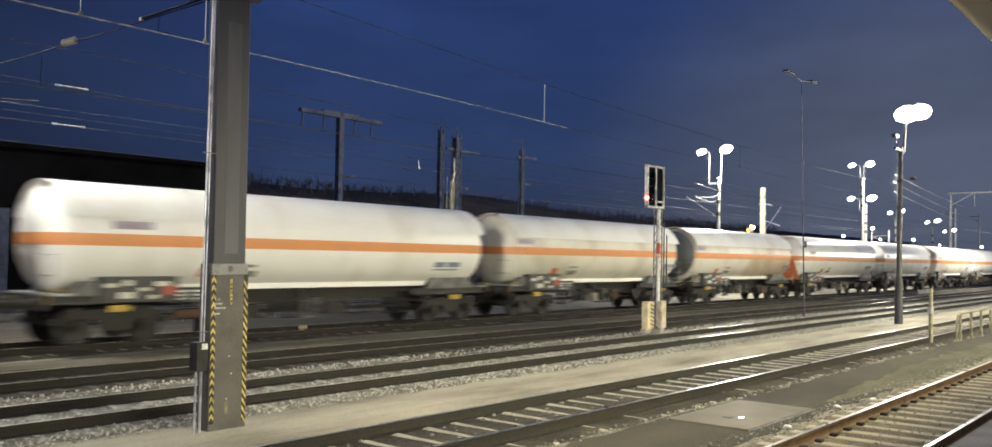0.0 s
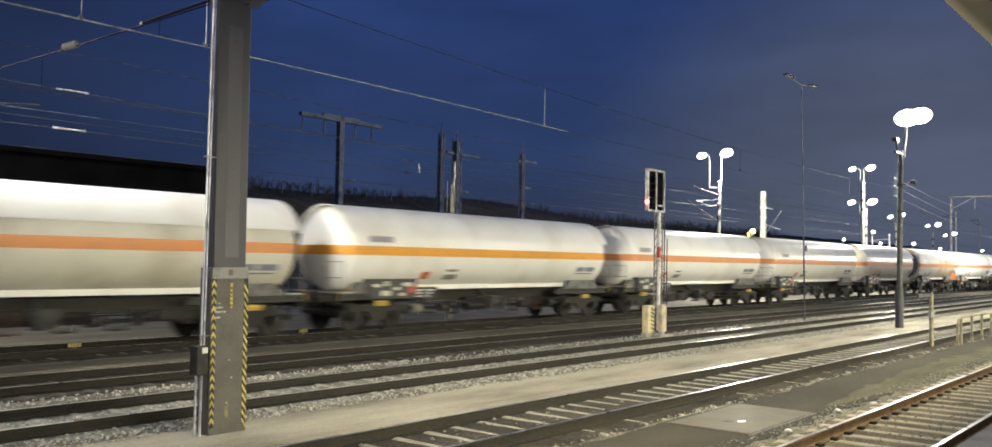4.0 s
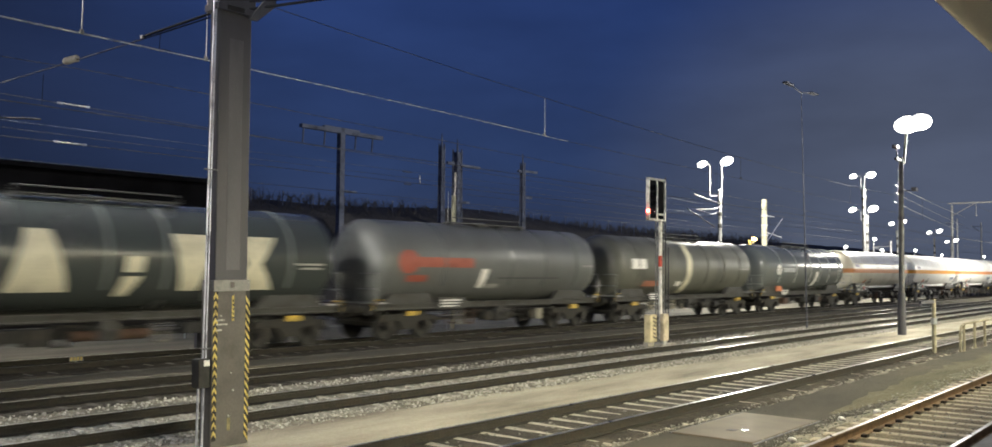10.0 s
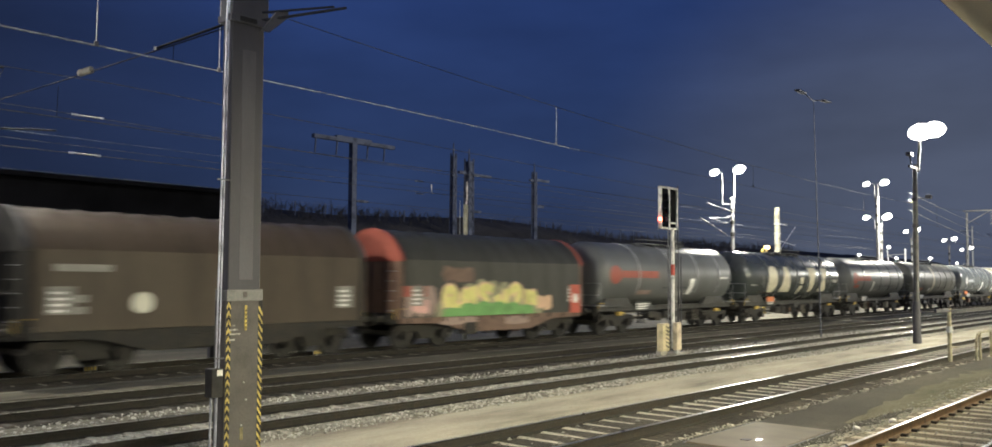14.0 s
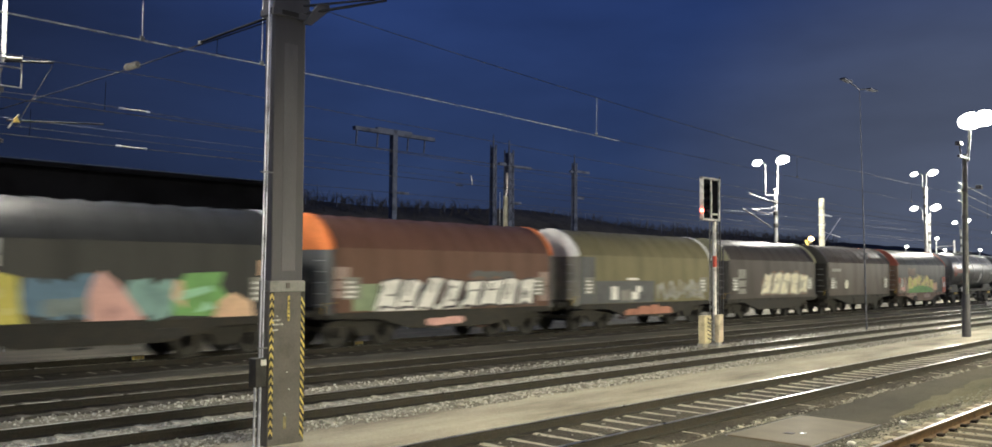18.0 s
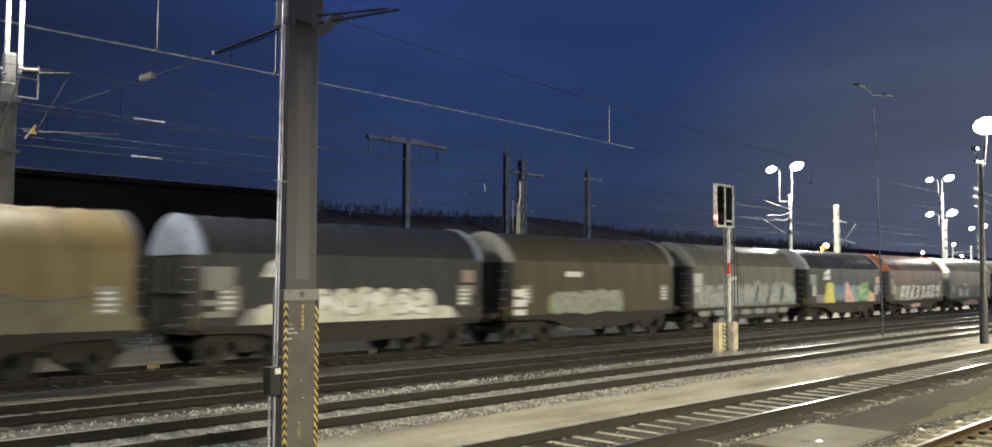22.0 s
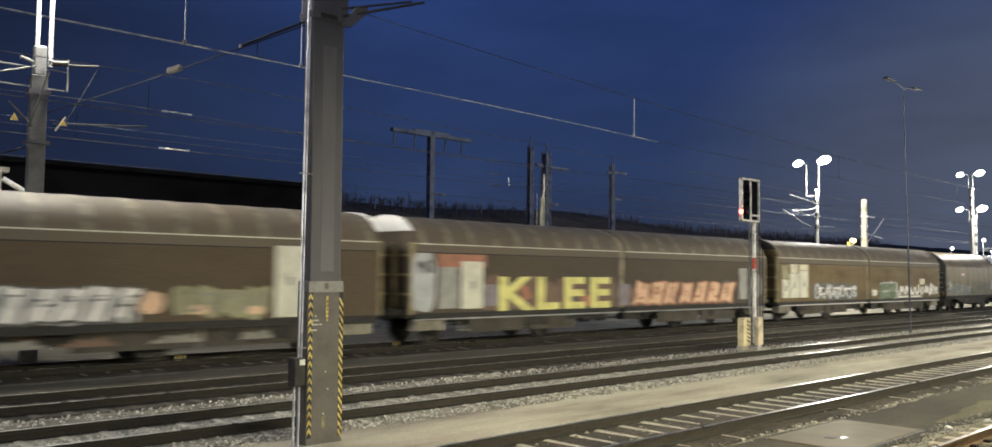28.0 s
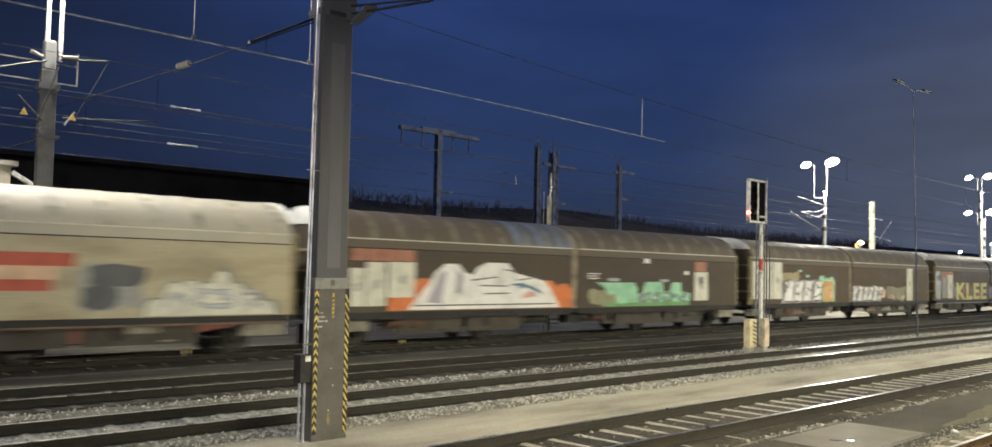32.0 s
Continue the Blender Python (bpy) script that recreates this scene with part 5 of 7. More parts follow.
P |= {"white": sprayed("white", (0.80, 0.79, 0.76)), "cream": sprayed("cream", (0.66, 0.62, 0.47)), "yellow": sprayed("yellow", (0.66, 0.58, 0.12)), "lemon": sprayed("lemon", (0.72, 0.68, 0.25)), "green": sprayed("green", (0.17, 0.38, 0.12)), "mint": sprayed("mint", (0.36, 0.68, 0.46)), "teal": sprayed("teal", (0.22, 0.38, 0.36)), "blue": sprayed("blue", (0.12, 0.22, 0.32)), "pink": sprayed("pink", (0.70, 0.40, 0.36)), "peach": sprayed("peach", (0.72, 0.48, 0.32)), "red": sprayed("red", (0.50, 0.10, 0.06)), "rust": sprayed("rust", (0.40, 0.17, 0.11)), "orange": sprayed("orange", (0.66, 0.19, 0.055)), "lilac": sprayed("lilac", (0.40, 0.36, 0.42)), "black": sprayed("black", (0.05, 0.05, 0.055)), "grey": sprayed("grey", (0.33, 0.33, 0.31)), "olive": sprayed("olive", (0.30, 0.29, 0.18)), "slate": sprayed("slate", (0.10, 0.105, 0.11)), "frost": sprayed("frost", (0.46, 0.48, 0.50)), "haze": sprayed("haze", (0.20, 0.25, 0.25)), "mauve": sprayed("mauve", (0.24, 0.21, 0.235)), "blush": sprayed("blush", (0.33, 0.24, 0.21)), "dusty": sprayed("dusty", (0.25, 0.245, 0.22)), "door": sprayed("door", (0.66, 0.65, 0.55)), "sage": sprayed("sage", (0.24, 0.31, 0.19)), "brick": sprayed("brick", (0.34, 0.085, 0.055)), "umber": sprayed("umber", (0.17, 0.105, 0.075)), "moss": sprayed("moss", (0.13, 0.185, 0.11)), "cloud": sprayed("cloud", (0.25, 0.28, 0.34)), "tan": sprayed("tan", (0.36, 0.29, 0.16)), "soot": sprayed("soot", (0.045, 0.042, 0.040)), "khaki": sprayed("khaki", (0.155, 0.145, 0.088)), "amber": sprayed("amber", (0.60, 0.34, 0.11)), "hazard": sprayed("hazard", (0.62, 0.16, 0.05)), "navy2": sprayed("ink", (0.03, 0.03, 0.04))}


def tank(s0, s1, body, label, d=2.72, top=4.12, stripe=None, ribs=(), rib_mat=None, walkway=True, shield=None, marks=(), saddle_mat=None, long_sill=True):
    w, L = wagon(s0, s1, "tank_wagon", label, "tank wagon")
    r, zc = d / 2, top - d / 2
    h = L / 2 - 0.72
    dome = [(h - 0.7 + 0.7 * math.sin(a), r * (0.02 + 0.98 * math.cos(a) ** 0.82)) for a in [i * math.pi / 2 / 13 * 0.999 for i in range(14)]]
    prof = [(-x, q) for x, q in dome[::-1]] + dome
    part("tank_barrel", Form().lathe(prof, (0, 0, zc), "x", 64), body, w, smooth=50)
    if stripe:
        f = Form()
        rr = r + 0.006
        zs = [top - 1.56 + 0.06 * i for i in range(6)]
        for sg in (-1, 1):
            pts = [(x, sg * math.sqrt(rr * rr - (z - zc) ** 2), z) for z in zs for x in (-h + 0.7, h - 0.7)]
            f.add(pts, [(2 * i, 2 * i + 1, 2 * i + 3, 2 * i + 2) for i in range(5)])
        # and round both ends
        xs, qs = [x for x, q in dome], [q for x, q in dome]
        for e in (-1, 1):
            pts = []
            for z in zs:
                edge = math.sqrt(rr * rr - (z - zc) ** 2)
                for k in range(41):
                    y = edge * math.sin(math.pi * (k / 40 - 0.5))
                    pts.append((e * (0.010 + float(np.interp(-math.hypot(y, z - zc), [-q for q in qs], xs))), y, z))
            f.add(pts, [(41 * j + i, 41 * j + i + 1, 41 * j + i + 42, 41 * j + i + 41) for j in range(5) for i in range(40)])
        part("warning_band", f, stripe, w, "orange warning band along the barrel")
    for x in ribs:
        f = Form()
        for sg in (-1, 1):
            n = 14
            pts = []
            for i in range(n + 1):
                a = math.radians(-35 + 125 * i / n)
                for dx, dr in ((-0.045, 0.0), (-0.045, 0.03), (0.045, 0.03), (0.045, 0.0)):
                    pts.append((x + dx, sg * (r + dr) * math.cos(a), zc + (r + dr) * math.sin(a)))
            f.add(pts, [(4 * i + j, 4 * i + j + 1, 4 * i + j + 5, 4 * i + j + 4) for i in range(n) for j in range(3)])
        part("rib", f, rib_mat or body, w)
    if shield:
        f = Form()
        n, pts, rr = 18, [], r + 0.06
        for i in range(n + 1):
            a = math.radians(20 + 140 * i / n)
            pts += [(-h + 0.3, rr * math.cos(a), zc + rr * math.sin(a)), (h - 0.3, rr * math.cos(a), zc + rr * math.sin(a)), (h - 0.3, (rr - 0.02) * math.cos(a), zc + (rr - 0.02) * math.sin(a)), (-h + 0.3, (rr - 0.02) * math.cos(a), zc + (rr - 0.02) * math.sin(a))]
        f.add(pts, [(4 * i + j, 4 * i + (j + 1) % 4, 4 * i + 4 + (j + 1) % 4, 4 * i + 4 + j) for i in range(n) for j in range(4)])
        part("sun_shield", f, shield, w, "pale sun shield over the barrel", smooth=30)
    if walkway:
        f = Form().box(-2.3, 2.3, -0.55, -0.25, top + 0.03, top + 0.06).box(-2.3, 2.3, 0.25, 0.55, top + 0.03, top + 0.06)
        for x in (-2.2, -0.7, 0.7, 2.2):
            f.box(x - 0.03, x + 0.03, -0.55, 0.55, top - 0.12, top + 0.03)
        part("catwalk", f, surface("dark_catwalk_steel", (0.12, 0.12, 0.12), 0.6, 0.3, 0.2, 5), w)
        f = Form().bent([(-2.3, -0.58, top + 0.05), (-2.2, -0.58, top + 0.22), (2.2, -0.58, top + 0.22), (2.3, -0.58, top + 0.05)], 0.018, 6)
        part("rail", f, surface("dark_catwalk_steel", (0.12, 0.12, 0.12)), w)
        part("manhole", Form().lathe([(top - 0.1, 0.3), (top + 0.08, 0.3), (top + 0.12, 0.24)], (0, 0, 0), "z", 16), body, w, smooth=40)
        f = Form()
        for sg in (0.0, 0.34):
            f.rod((-h + 0.05 - 0.12, -0.17 + sg, 1.2), (-h + 0.05 - 0.12, -0.17 + sg, top + 0.1), 0.016, None, 6)
        for i in range(9):
            f.rod((-h - 0.07, -0.17, 1.4 + 0.3 * i), (-h - 0.07, 0.17, 1.4 + 0.3 * i), 0.012, None, 6)
        part("ladder", f, surface("dark_catwalk_steel", (0.12, 0.12, 0.12)), w)
    sill = surface("grey_sill_paint", (0.052, 0.053, 0.050), 0.65, 0.0, 0.3, 3, (0.04, 0.036, 0.03), 0.5)
    for sg in (-1, 1):
        for a, b in (((-L / 2 + 0.72, L / 2 - 0.72),) if long_sill else ((-L / 2 + 0.72, -L / 2 + 4.6), (L / 2 - 4.6, L / 2 - 0.72))):
            part("sill", Form().prism([(sg * 1.02, 1.0), (sg * 1.16, 1.0), (sg * 1.16, 1.04), (sg * 1.06, 1.04), (sg * 1.06, 1.16), (sg * 1.16, 1.16), (sg * 1.16, 1.2), (sg * 1.02, 1.2)], a, b), sill, w)
    part("centre_beam", Form().box(-L / 2 + 0.7, L / 2 - 0.7, -0.25, 0.25, 0.85, 1.2), under, w)
    for x in (-1, 1):
        cx = x * (L / 2 - 2.55)
        prof = [(-1.3, 1.2), (1.3, 1.2), (0.9, 1.55), (-0.9, 1.55)]
        f = Form()
        for sg in (-1, 1):
            f.prism([(cx + a, b) for a, b in prof], sg * 0.85, sg * 1.05, "y")
        f.box(cx - 0.4, cx + 0.4, -1.0, 1.0, 1.2, zc - r + 0.25)
        part("saddle", f, saddle_mat or sill, w)
        part("load_box", Form().box(cx - 0.25, cx + 0.28, -1.24, -1.17, 0.80, 0.96), box_yellow, w, "yellow load-change box")
        add_bogie(w, cx)
        part("end_step", Form().box(min(x * (L / 2 - 1.3), x * (L / 2 - 0.8)), max(x * (L / 2 - 1.3), x * (L / 2 - 0.8)), -1.3, 1.3, 1.22, 1.26), galv, w)
        f = Form().bent([(x * (L / 2 - 0.8), -1.28, 1.25), (x * (L / 2 - 0.8), -1.28, 2.2), (x * (L / 2 - 0.8), -0.4, 2.2), (x * (L / 2 - 0.8), -0.4, 1.25)], 0.018, 6)
        f.rod((x * (L / 2 - 0.8), -1.28, 1.7), (x * (L / 2 - 0.8), -0.4, 1.7), 0.014, None, 6)
        part("end_railing", f, galv, w)
    for x, y in ((-1.2, -0.55), (0.8, 0.5)):
        part("brake_reservoir", Form().rod((x, y, 0.78), (x + 1.1, y, 0.78), 0.2, None, 14), under, w, smooth=40)
    part("outlet_valve", Form().box(-0.25, 0.25, -1.2, -0.7, 0.55, 1.0).rod((0, -1.2, 0.75), (0, -1.45, 0.7), 0.09, None, 10).rod((0, -0.7, 0.9), (0, 0, 1.4), 0.1, None, 8), sill, w)
    part("brake_rod", Form().rod((-L / 2 + 3.6, -0.2, 0.62), (L / 2 - 3.6, -0.2, 0.62), 0.03, None, 6).rod((-L / 2 + 4.0, -1.1, 0.86), (L / 2 - 4.0, -1.1, 0.86), 0.02, None, 6), black, w)
    clutter(w, random.Random(int(s0 * 10)), -L / 2 + 4.3, L / 2 - 4.3, -0.95)
    part("data_panel", Form().box(-L / 2 + 3.9, -L / 2 + 5.3, -1.2, -1.17, 0.98, 1.38), sill, w)
    f = Form()
    for i in range(3):
        f.box(-L / 2 + 4.0, -L / 2 + 4.9 + 0.1 * i, -1.206, -1.2, 1.05 + 0.1 * i, 1.10 + 0.1 * i)
    part("lettering", f, P["white"], w)
    for k, m in enumerate(marks):
        x0, x1, z0, z1, mat = m[:5]
        lean = m[5] if len(m) > 5 else 0.0
        spray(w, [rect(x0, x1, z0, z1, lean)], mat, curve=(r, zc), lift=0.012 + 0.0006 * k, name="marking")
    return w


HOOD = [(1.42, 1.06), (1.42, 2.96), (1.33, 3.16), (1.14, 3.42), (0.90, 3.66), (0.60, 3.85), (0.30, 3.96), (0.0, 4.0)]
WALL = [(1.45, 1.02), (1.45, 3.05), (1.445, 3.12), (1.40, 3.28), (1.28, 3.52), (1.08, 3.74), (0.80, 3.91), (0.45, 4.01), (0.0, 4.05)]


def section(side, grow=0.0, zmin=None):
    p = [(y + grow if y else 0.0, z + (grow if z > 2.8 else 0)) for y, z in side if zmin is None or z >= zmin]
    return p + [(-y, z) for y, z in p[-2::-1]]


def arch(form, side, x, half, grow, zmin):
    """A rib that follows the section over the roof."""
    ring = section(side, 0.0, zmin)
    out = section(side, grow, zmin)
    n = len(ring)
    pts = []
    for (ya, za), (yb, zb) in zip(ring, out):
        pts += [(x - half, ya, za), (x - half * 0.6, yb, zb), (x + half * 0.6, yb, zb), (x + half, ya, za)]
    form.add(pts, [(4 * i + j, 4 * i + j + 1, 4 * i + 4 + j + 1, 4 * i + 4 + j) for i in range(n - 1) for j in range(3)])
    return form


def hooded(s0, s1, tarp, label, end_cap, end_wall, ribs=9, belly=None, deep=0.5):
    """A coil wagon under sliding tarpaulin hoods."""
    w, L = wagon(s0, s1, "hooded_wagon", label, "covered wagon")
    h = L / 2 - 0.85
    sec = section(HOOD)
    cells, f = 24, Form()
    n = len(sec)
    rng = random.Random(int(-s0 * 10))
    for i in range(cells + 1):
        x = -h + 0.14 + (2 * h - 0.28) * i / cells
        for y, z in sec:
            sag = 0.0 if i % 2 == 0 else (0.012 if z < 2.8 else 0.055)
            k = 1 - sag / 1.42
            f.v.append((x, y * k, z - sag * (0.9 if z > 3 else 0) + rng.uniform(-0.006, 0.006)))
    f.f = [(i * n + j, i * n + j + 1, (i + 1) * n + j + 1, (i + 1) * n + j) for i in range(cells) for j in range(n - 1)]
    part("hood", f, tarp, w, smooth=19)
    for i in range(ribs):
        part("hoop", arch(Form(), HOOD, -h + 0.5 + (2 * h - 1.0) * i / (ribs - 1), 0.05, 0.007, 2.9), tarp, w)
    for s in (-1, 1):
        x = s * h
        part("end_wall", Form().prism([(1.40, 1.0), (1.40, 2.9), (-1.40, 2.9), (-1.40, 1.0)], x - 0.07, x + 0.07), end_wall, w)
        part("end_cap", Form().prism([(1.40, 2.9)] + section(HOOD, 0.02, 2.95) + [(-1.40, 2.9)], x - 0.09, x + 0.09), end_cap, w, bevel=0.01)
        g = Form()
        for y in (-0.9, -0.3, 0.3, 0.9):
            g.box(min(x, x + s * 0.14), max(x, x + s * 0.14), y - 0.05, y + 0.05, 1.0, 2.85)
        g.box(min(x, x + s * 0.12), max(x, x + s * 0.12), -1.35, 1.35, 1.9, 2.0)
        part("end_stiffener", g, end_wall, w)
        f = Form()
        for i in range(5):
            f.rod((x + s * 0.2, -1.25, 1.3 + 0.32 * i), (x + s * 0.2, -0.9, 1.3 + 0.32 * i), 0.014, None, 6)
        part("rungs", f, galv, w)
        part("placard", Form().box(s * (h - 0.75) - 0.3, s * (h - 0.75) + 0.3, -1.445, -1.432, 1.45, 2.1), P["dusty"], w)
        f = Form()
        for i in range(4):
            f.box(s * (h - 0.75) - 0.24, s * (h - 0.75) + 0.1 + 0.04 * (i % 3), -1.45, -1.444, 1.5 + 0.14 * i, 1.56 + 0.14 * i)
        part("lettering", f, P["white"], w)
        add_bogie(w, s * (L / 2 - 2.45))
    bm = belly or under
    for sg in (-1, 1):
        part("side_girder", Form().prism([(-h, 1.05), (h, 1.05), (h, 0.88), (3.3, 0.84), (1.9, deep), (-1.9, deep), (-3.3, 0.84), (-h, 0.88)], min(sg * 1.30, sg * 1.38), max(sg * 1.30, sg * 1.38), "y"), bm, w)
    part("floor_frame", Form().box(-h, h, -1.3, 1.3, 0.95, 1.05), under, w)
    part("brake_reservoir", Form().rod((-0.9, 0, 0.7), (0.9, 0, 0.7), 0.2, None, 12), under, w, smooth=40)
    clutter(w, rng, -L / 2 + 4.1, L / 2 - 4.1)
    for i in range(12):
        x = -h + 0.4 + i * (2 * h - 0.8) / 11
        part("tensioner", Form().box(x - 0.04, x + 0.04, -1.40, -1.375, 0.9, 1.04), under, w)
    return w


def sliding(s0, s1, wall, roof, label, caps, sill, joint=-0.35, rib_mat=None):
    """A double covered wagon with sliding walls and a ribbed roof."""
    w, L = wagon(s0, s1, "sliding_wall_wagon", label, "covered wagon")
    h = L / 2 - 0.75
    for a, b in ((-h, joint - 0.17), (joint + 0.17, h)):
        part("side_wall", Form().box(a, b, -1.45, 1.45, 1.02, 3.05), wall, w)
        part("roof", Form().prism([(1.45, 3.05)] + section(WALL, 0.0, 3.06) + [(-1.45, 3.05)], a, b), roof, w, smooth=40)
        k = 10
        for i in range(k):
            part("roof_rib", arch(Form(), WALL, a + 0.3 + (b - a - 0.6) * i / (k - 1), 0.13, 0.013, 3.06), rib_mat or surface("pale_roof_rib", (0.215, 0.182, 0.130), 0.65, 0.0, 0.2, 3), w)
        part("gutter", Form().box(a, b, -1.475, -1.45, 3.135, 3.165), P["door"], w, "white gutter edge")
        part("fascia", Form().box(a, b, -1.47, -1.452, 2.90, 3.12), roof, w)
        part("shadow_gap", Form().box(a, b, -1.46, -1.452, 2.87, 2.90), black, w)
        for i in range(1, 9):
            x = a + (b - a) * i / 9
            part("wall_seam", Form().box(x - 0.02, x + 0.02, -1.456, -1.45, 1.1, 2.98), wall, w)
        part("door_rail", Form().box(a, b, -1.49, -1.44, 0.81, 0.85), sill, w)
        # black strip paints the shade below the sliding wall
        part("door_track", Form().box(a, b, -1.44, -1.38, 0.85, 1.02), black, w)
        m = (a + b) / 2
        for c, d in ((a + 2.4, m - 0.1), (m + 0.1, b - 2.6)):
            part("sole_panel", Form().box(c, d, -1.33, -1.29, 0.36, 0.80).box(c, d, -1.36, -1.29, 0.76, 0.80), surface("dusty_sole_paint", (0.075, 0.066, 0.054), 0.75, 0, 0.3, 1.2, (0.05, 0.042, 0.033), 0.5), w)
        f = Form().prism([(a + 0.2, 0.98), (b - 0.2, 0.98), (b - 1.2, 0.72), (m + 1.4, 0.55), (m - 1.4, 0.55), (a + 1.2, 0.72)], -1.1, -1.02, "y")
        f.prism([(a + 0.2, 0.98), (b - 0.2, 0.98), (b - 1.2, 0.72), (m + 1.4, 0.55), (m - 1.4, 0.55), (a + 1.2, 0.72)], 1.02, 1.1, "y")
        part("truss_girder", f, under, w)
        f = Form().box(m - 1.3, m - 0.2, -1.2, -0.7, 0.45, 0.8)
        part("equipment_box", f, surface("dusty_box_paint", (0.26, 0.24, 0.19), 0.7, 0, 0.3, 4), w, bevel=0.02)
        part("hand_wheel", Form().lathe([(-1.36, 0.2), (-1.33, 0.22), (-1.30, 0.2)], (m + 1.0, 0, 0.7), "y", 16), under, w)
    part("bellows", Form().prism(section(WALL, -0.05), joint - 0.17, joint + 0.17), surface("pale_joint_post", (0.33, 0.28, 0.20), 0.6, 0, 0.2, 3), w)
    part("floor_frame", Form().box(-h, h, -1.35, 1.35, 0.92, 1.02), under, w)
    for s in (-1, 1):
        x = s * h
        part("end_wall", Form().prism(section(WALL, -0.01), min(x, x + s * 0.06), max(x, x + s * 0.06)), wall, w)
        f = Form().prism([(y, z) for y, z in section(WALL, 0.03, 3.3)], min(x + s * 0.02, x + s * 0.10), max(x + s * 0.02, x + s * 0.10))
        part("end_cap", f, caps[0] if s < 0 else caps[1], w)
        f = Form()
        for y in (-1.38, -0.5, 0.5, 1.38):
            f.box(min(x + s * 0.06, x + s * 0.16), max(x + s * 0.06, x + s * 0.16), y - 0.06, y + 0.06, 1.0, 3.2)
        for z in (1.6, 2.2, 2.8):
            f.box(min(x + s * 0.06, x + s * 0.13), max(x + s * 0.06, x + s * 0.13), -1.4, 1.4, z - 0.04, z + 0.04)
        part("end_frame", f, surface("ochre_end_frame", (0.30, 0.25, 0.13), 0.6, 0, 0.3, 4), w)
        part("end_locker", Form().box(min(s * (h - 1.3), s * (h - 0.1)), max(s * (h - 1.3), s * (h - 0.1)), -1.38, -1.05, 0.48, 0.80), surface("dusty_box_paint", (0.26, 0.24, 0.19), 0.7, 0, 0.3, 4), w, bevel=0.02)
        add_axle(w, s * (L / 2 - 2.0))
        add_axle(w, s * 4.4)
    rng = random.Random(int(-s0))
    for a, b in ((-L / 2 + 2.8, -5.2), (-3.6, 3.6), (5.2, L / 2 - 2.8)):
        clutter(w, rng, a, b)
    return w


def clutter(w, rng, a, b, y=-1.12):
    """Boxes, cylinders, levers and pipes that hang below a wagon's floor."""
    paints = [under, under, black, surface("dusty_box_paint", (0.26, 0.24, 0.19), 0.7, 0, 0.3, 4), surface("rusty_gear", (0.10, 0.055, 0.035), 0.8, 0, 0.4, 4), under]
    x = a
    while x < b - 0.5:
        k, n = rng.randrange(5), rng.uniform(0.35, 0.95)
        m = paints[rng.randrange(len(paints))]
        zt, d = rng.uniform(0.82, 0.93), rng.uniform(-0.12, 0.1)
        if k == 0:
            part("equipment_box", Form().box(x, x + n, y + d - 0.2, y + d + 0.2, zt - rng.uniform(0.25, 0.42), zt), m, w, bevel=0.015)
        elif k == 1:
            part("air_tank", Form().rod((x, y + d, 0.66), (x + n, y + d, 0.66), 0.15, None, 12), m, w, smooth=40)
        elif k == 2:
            part("lever", Form().bent([(x, y + d, 0.9), (x + 0.15, y + d, 0.5), (x + n, y + d, 0.46)], 0.025, 6), m, w)
        elif k == 3:
            part("bracket", Form().prism([(x, 0.95), (x + n, 0.95), (x + n * 0.7, 0.5), (x + n * 0.3, 0.5)], y + d - 0.03, y + d + 0.03, "y"), m, w)
        else:
            part("step", Form().box(x, x + 0.4, y - 0.25, y - 0.02, 0.42, 0.46).box(x, x + 0.03, y - 0.2, y - 0.1, 0.42, 0.95).box(x + 0.37, x + 0.4, y - 0.2, y - 0.1, 0.42, 0.95), m, w)
        x += n * rng.uniform(0.7, 1.0) + rng.uniform(0.0, 0.22)
    part("brake_pipe", Form().rod((a, y + 0.3, 0.60), (b, y + 0.3, 0.60), 0.03, None, 6), under, w)
    part("brake_pipe", Form().rod((a, y - 0.05, 0.80), (b, y - 0.05, 0.80), 0.02, None, 6), under, w)


# paints of the wagons
white_tank = surface("white_tank_paint", (0.87, 0.86, 0.82), 0.32, 0, 0.04, 0.5, (0.74, 0.71, 0.64), 0.35, 0.01, (1, 1, 1), 14)
cream_tank = surface("cream_tank_paint", (0.71, 0.68, 0.585), 0.4, 0, 0.06, 0.6, (0.50, 0.46, 0.37), 0.45, 0.01, (1, 1, 1), 14)
stained_tank = surface("stained_white_paint", (0.72, 0.69, 0.62), 0.4, 0, 0.08, 0.45, (0.40, 0.30, 0.17), 0.42, 0.01, (0.6, 1, 0.5), 14)
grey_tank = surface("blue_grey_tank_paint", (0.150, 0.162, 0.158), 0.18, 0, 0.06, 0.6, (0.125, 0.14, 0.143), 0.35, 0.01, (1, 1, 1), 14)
dark_tank = surface("dark_green_grey_paint", (0.120, 0.121, 0.100), 0.42, 0, 0.10, 0.6, (0.060, 0.060, 0.052), 0.4, 0.01, (1, 1, 1), 14)
charcoal = surface("charcoal_tank_paint", (0.052, 0.060, 0.058), 0.22, 0, 0.08, 0.6, (0.055, 0.057, 0.057), 0.4, 0.01, (1, 1, 1), 14)
plain_grey = surface("plain_grey_tank_paint", (0.120, 0.125, 0.125), 0.38, 0, 0.08, 0.6, (0.10, 0.102, 0.10), 0.4, 0.01, (1, 1, 1), 14)
silver_rib = surface("dull_silver_rib", (0.42, 0.43, 0.43), 0.3, 0.2, 0.1, 3)
orange = surface("orange_band_paint", (0.72, 0.29, 0.10), 0.4, 0, 0.08, 2, (0.64, 0.28, 0.12), 0.3, 0.01)
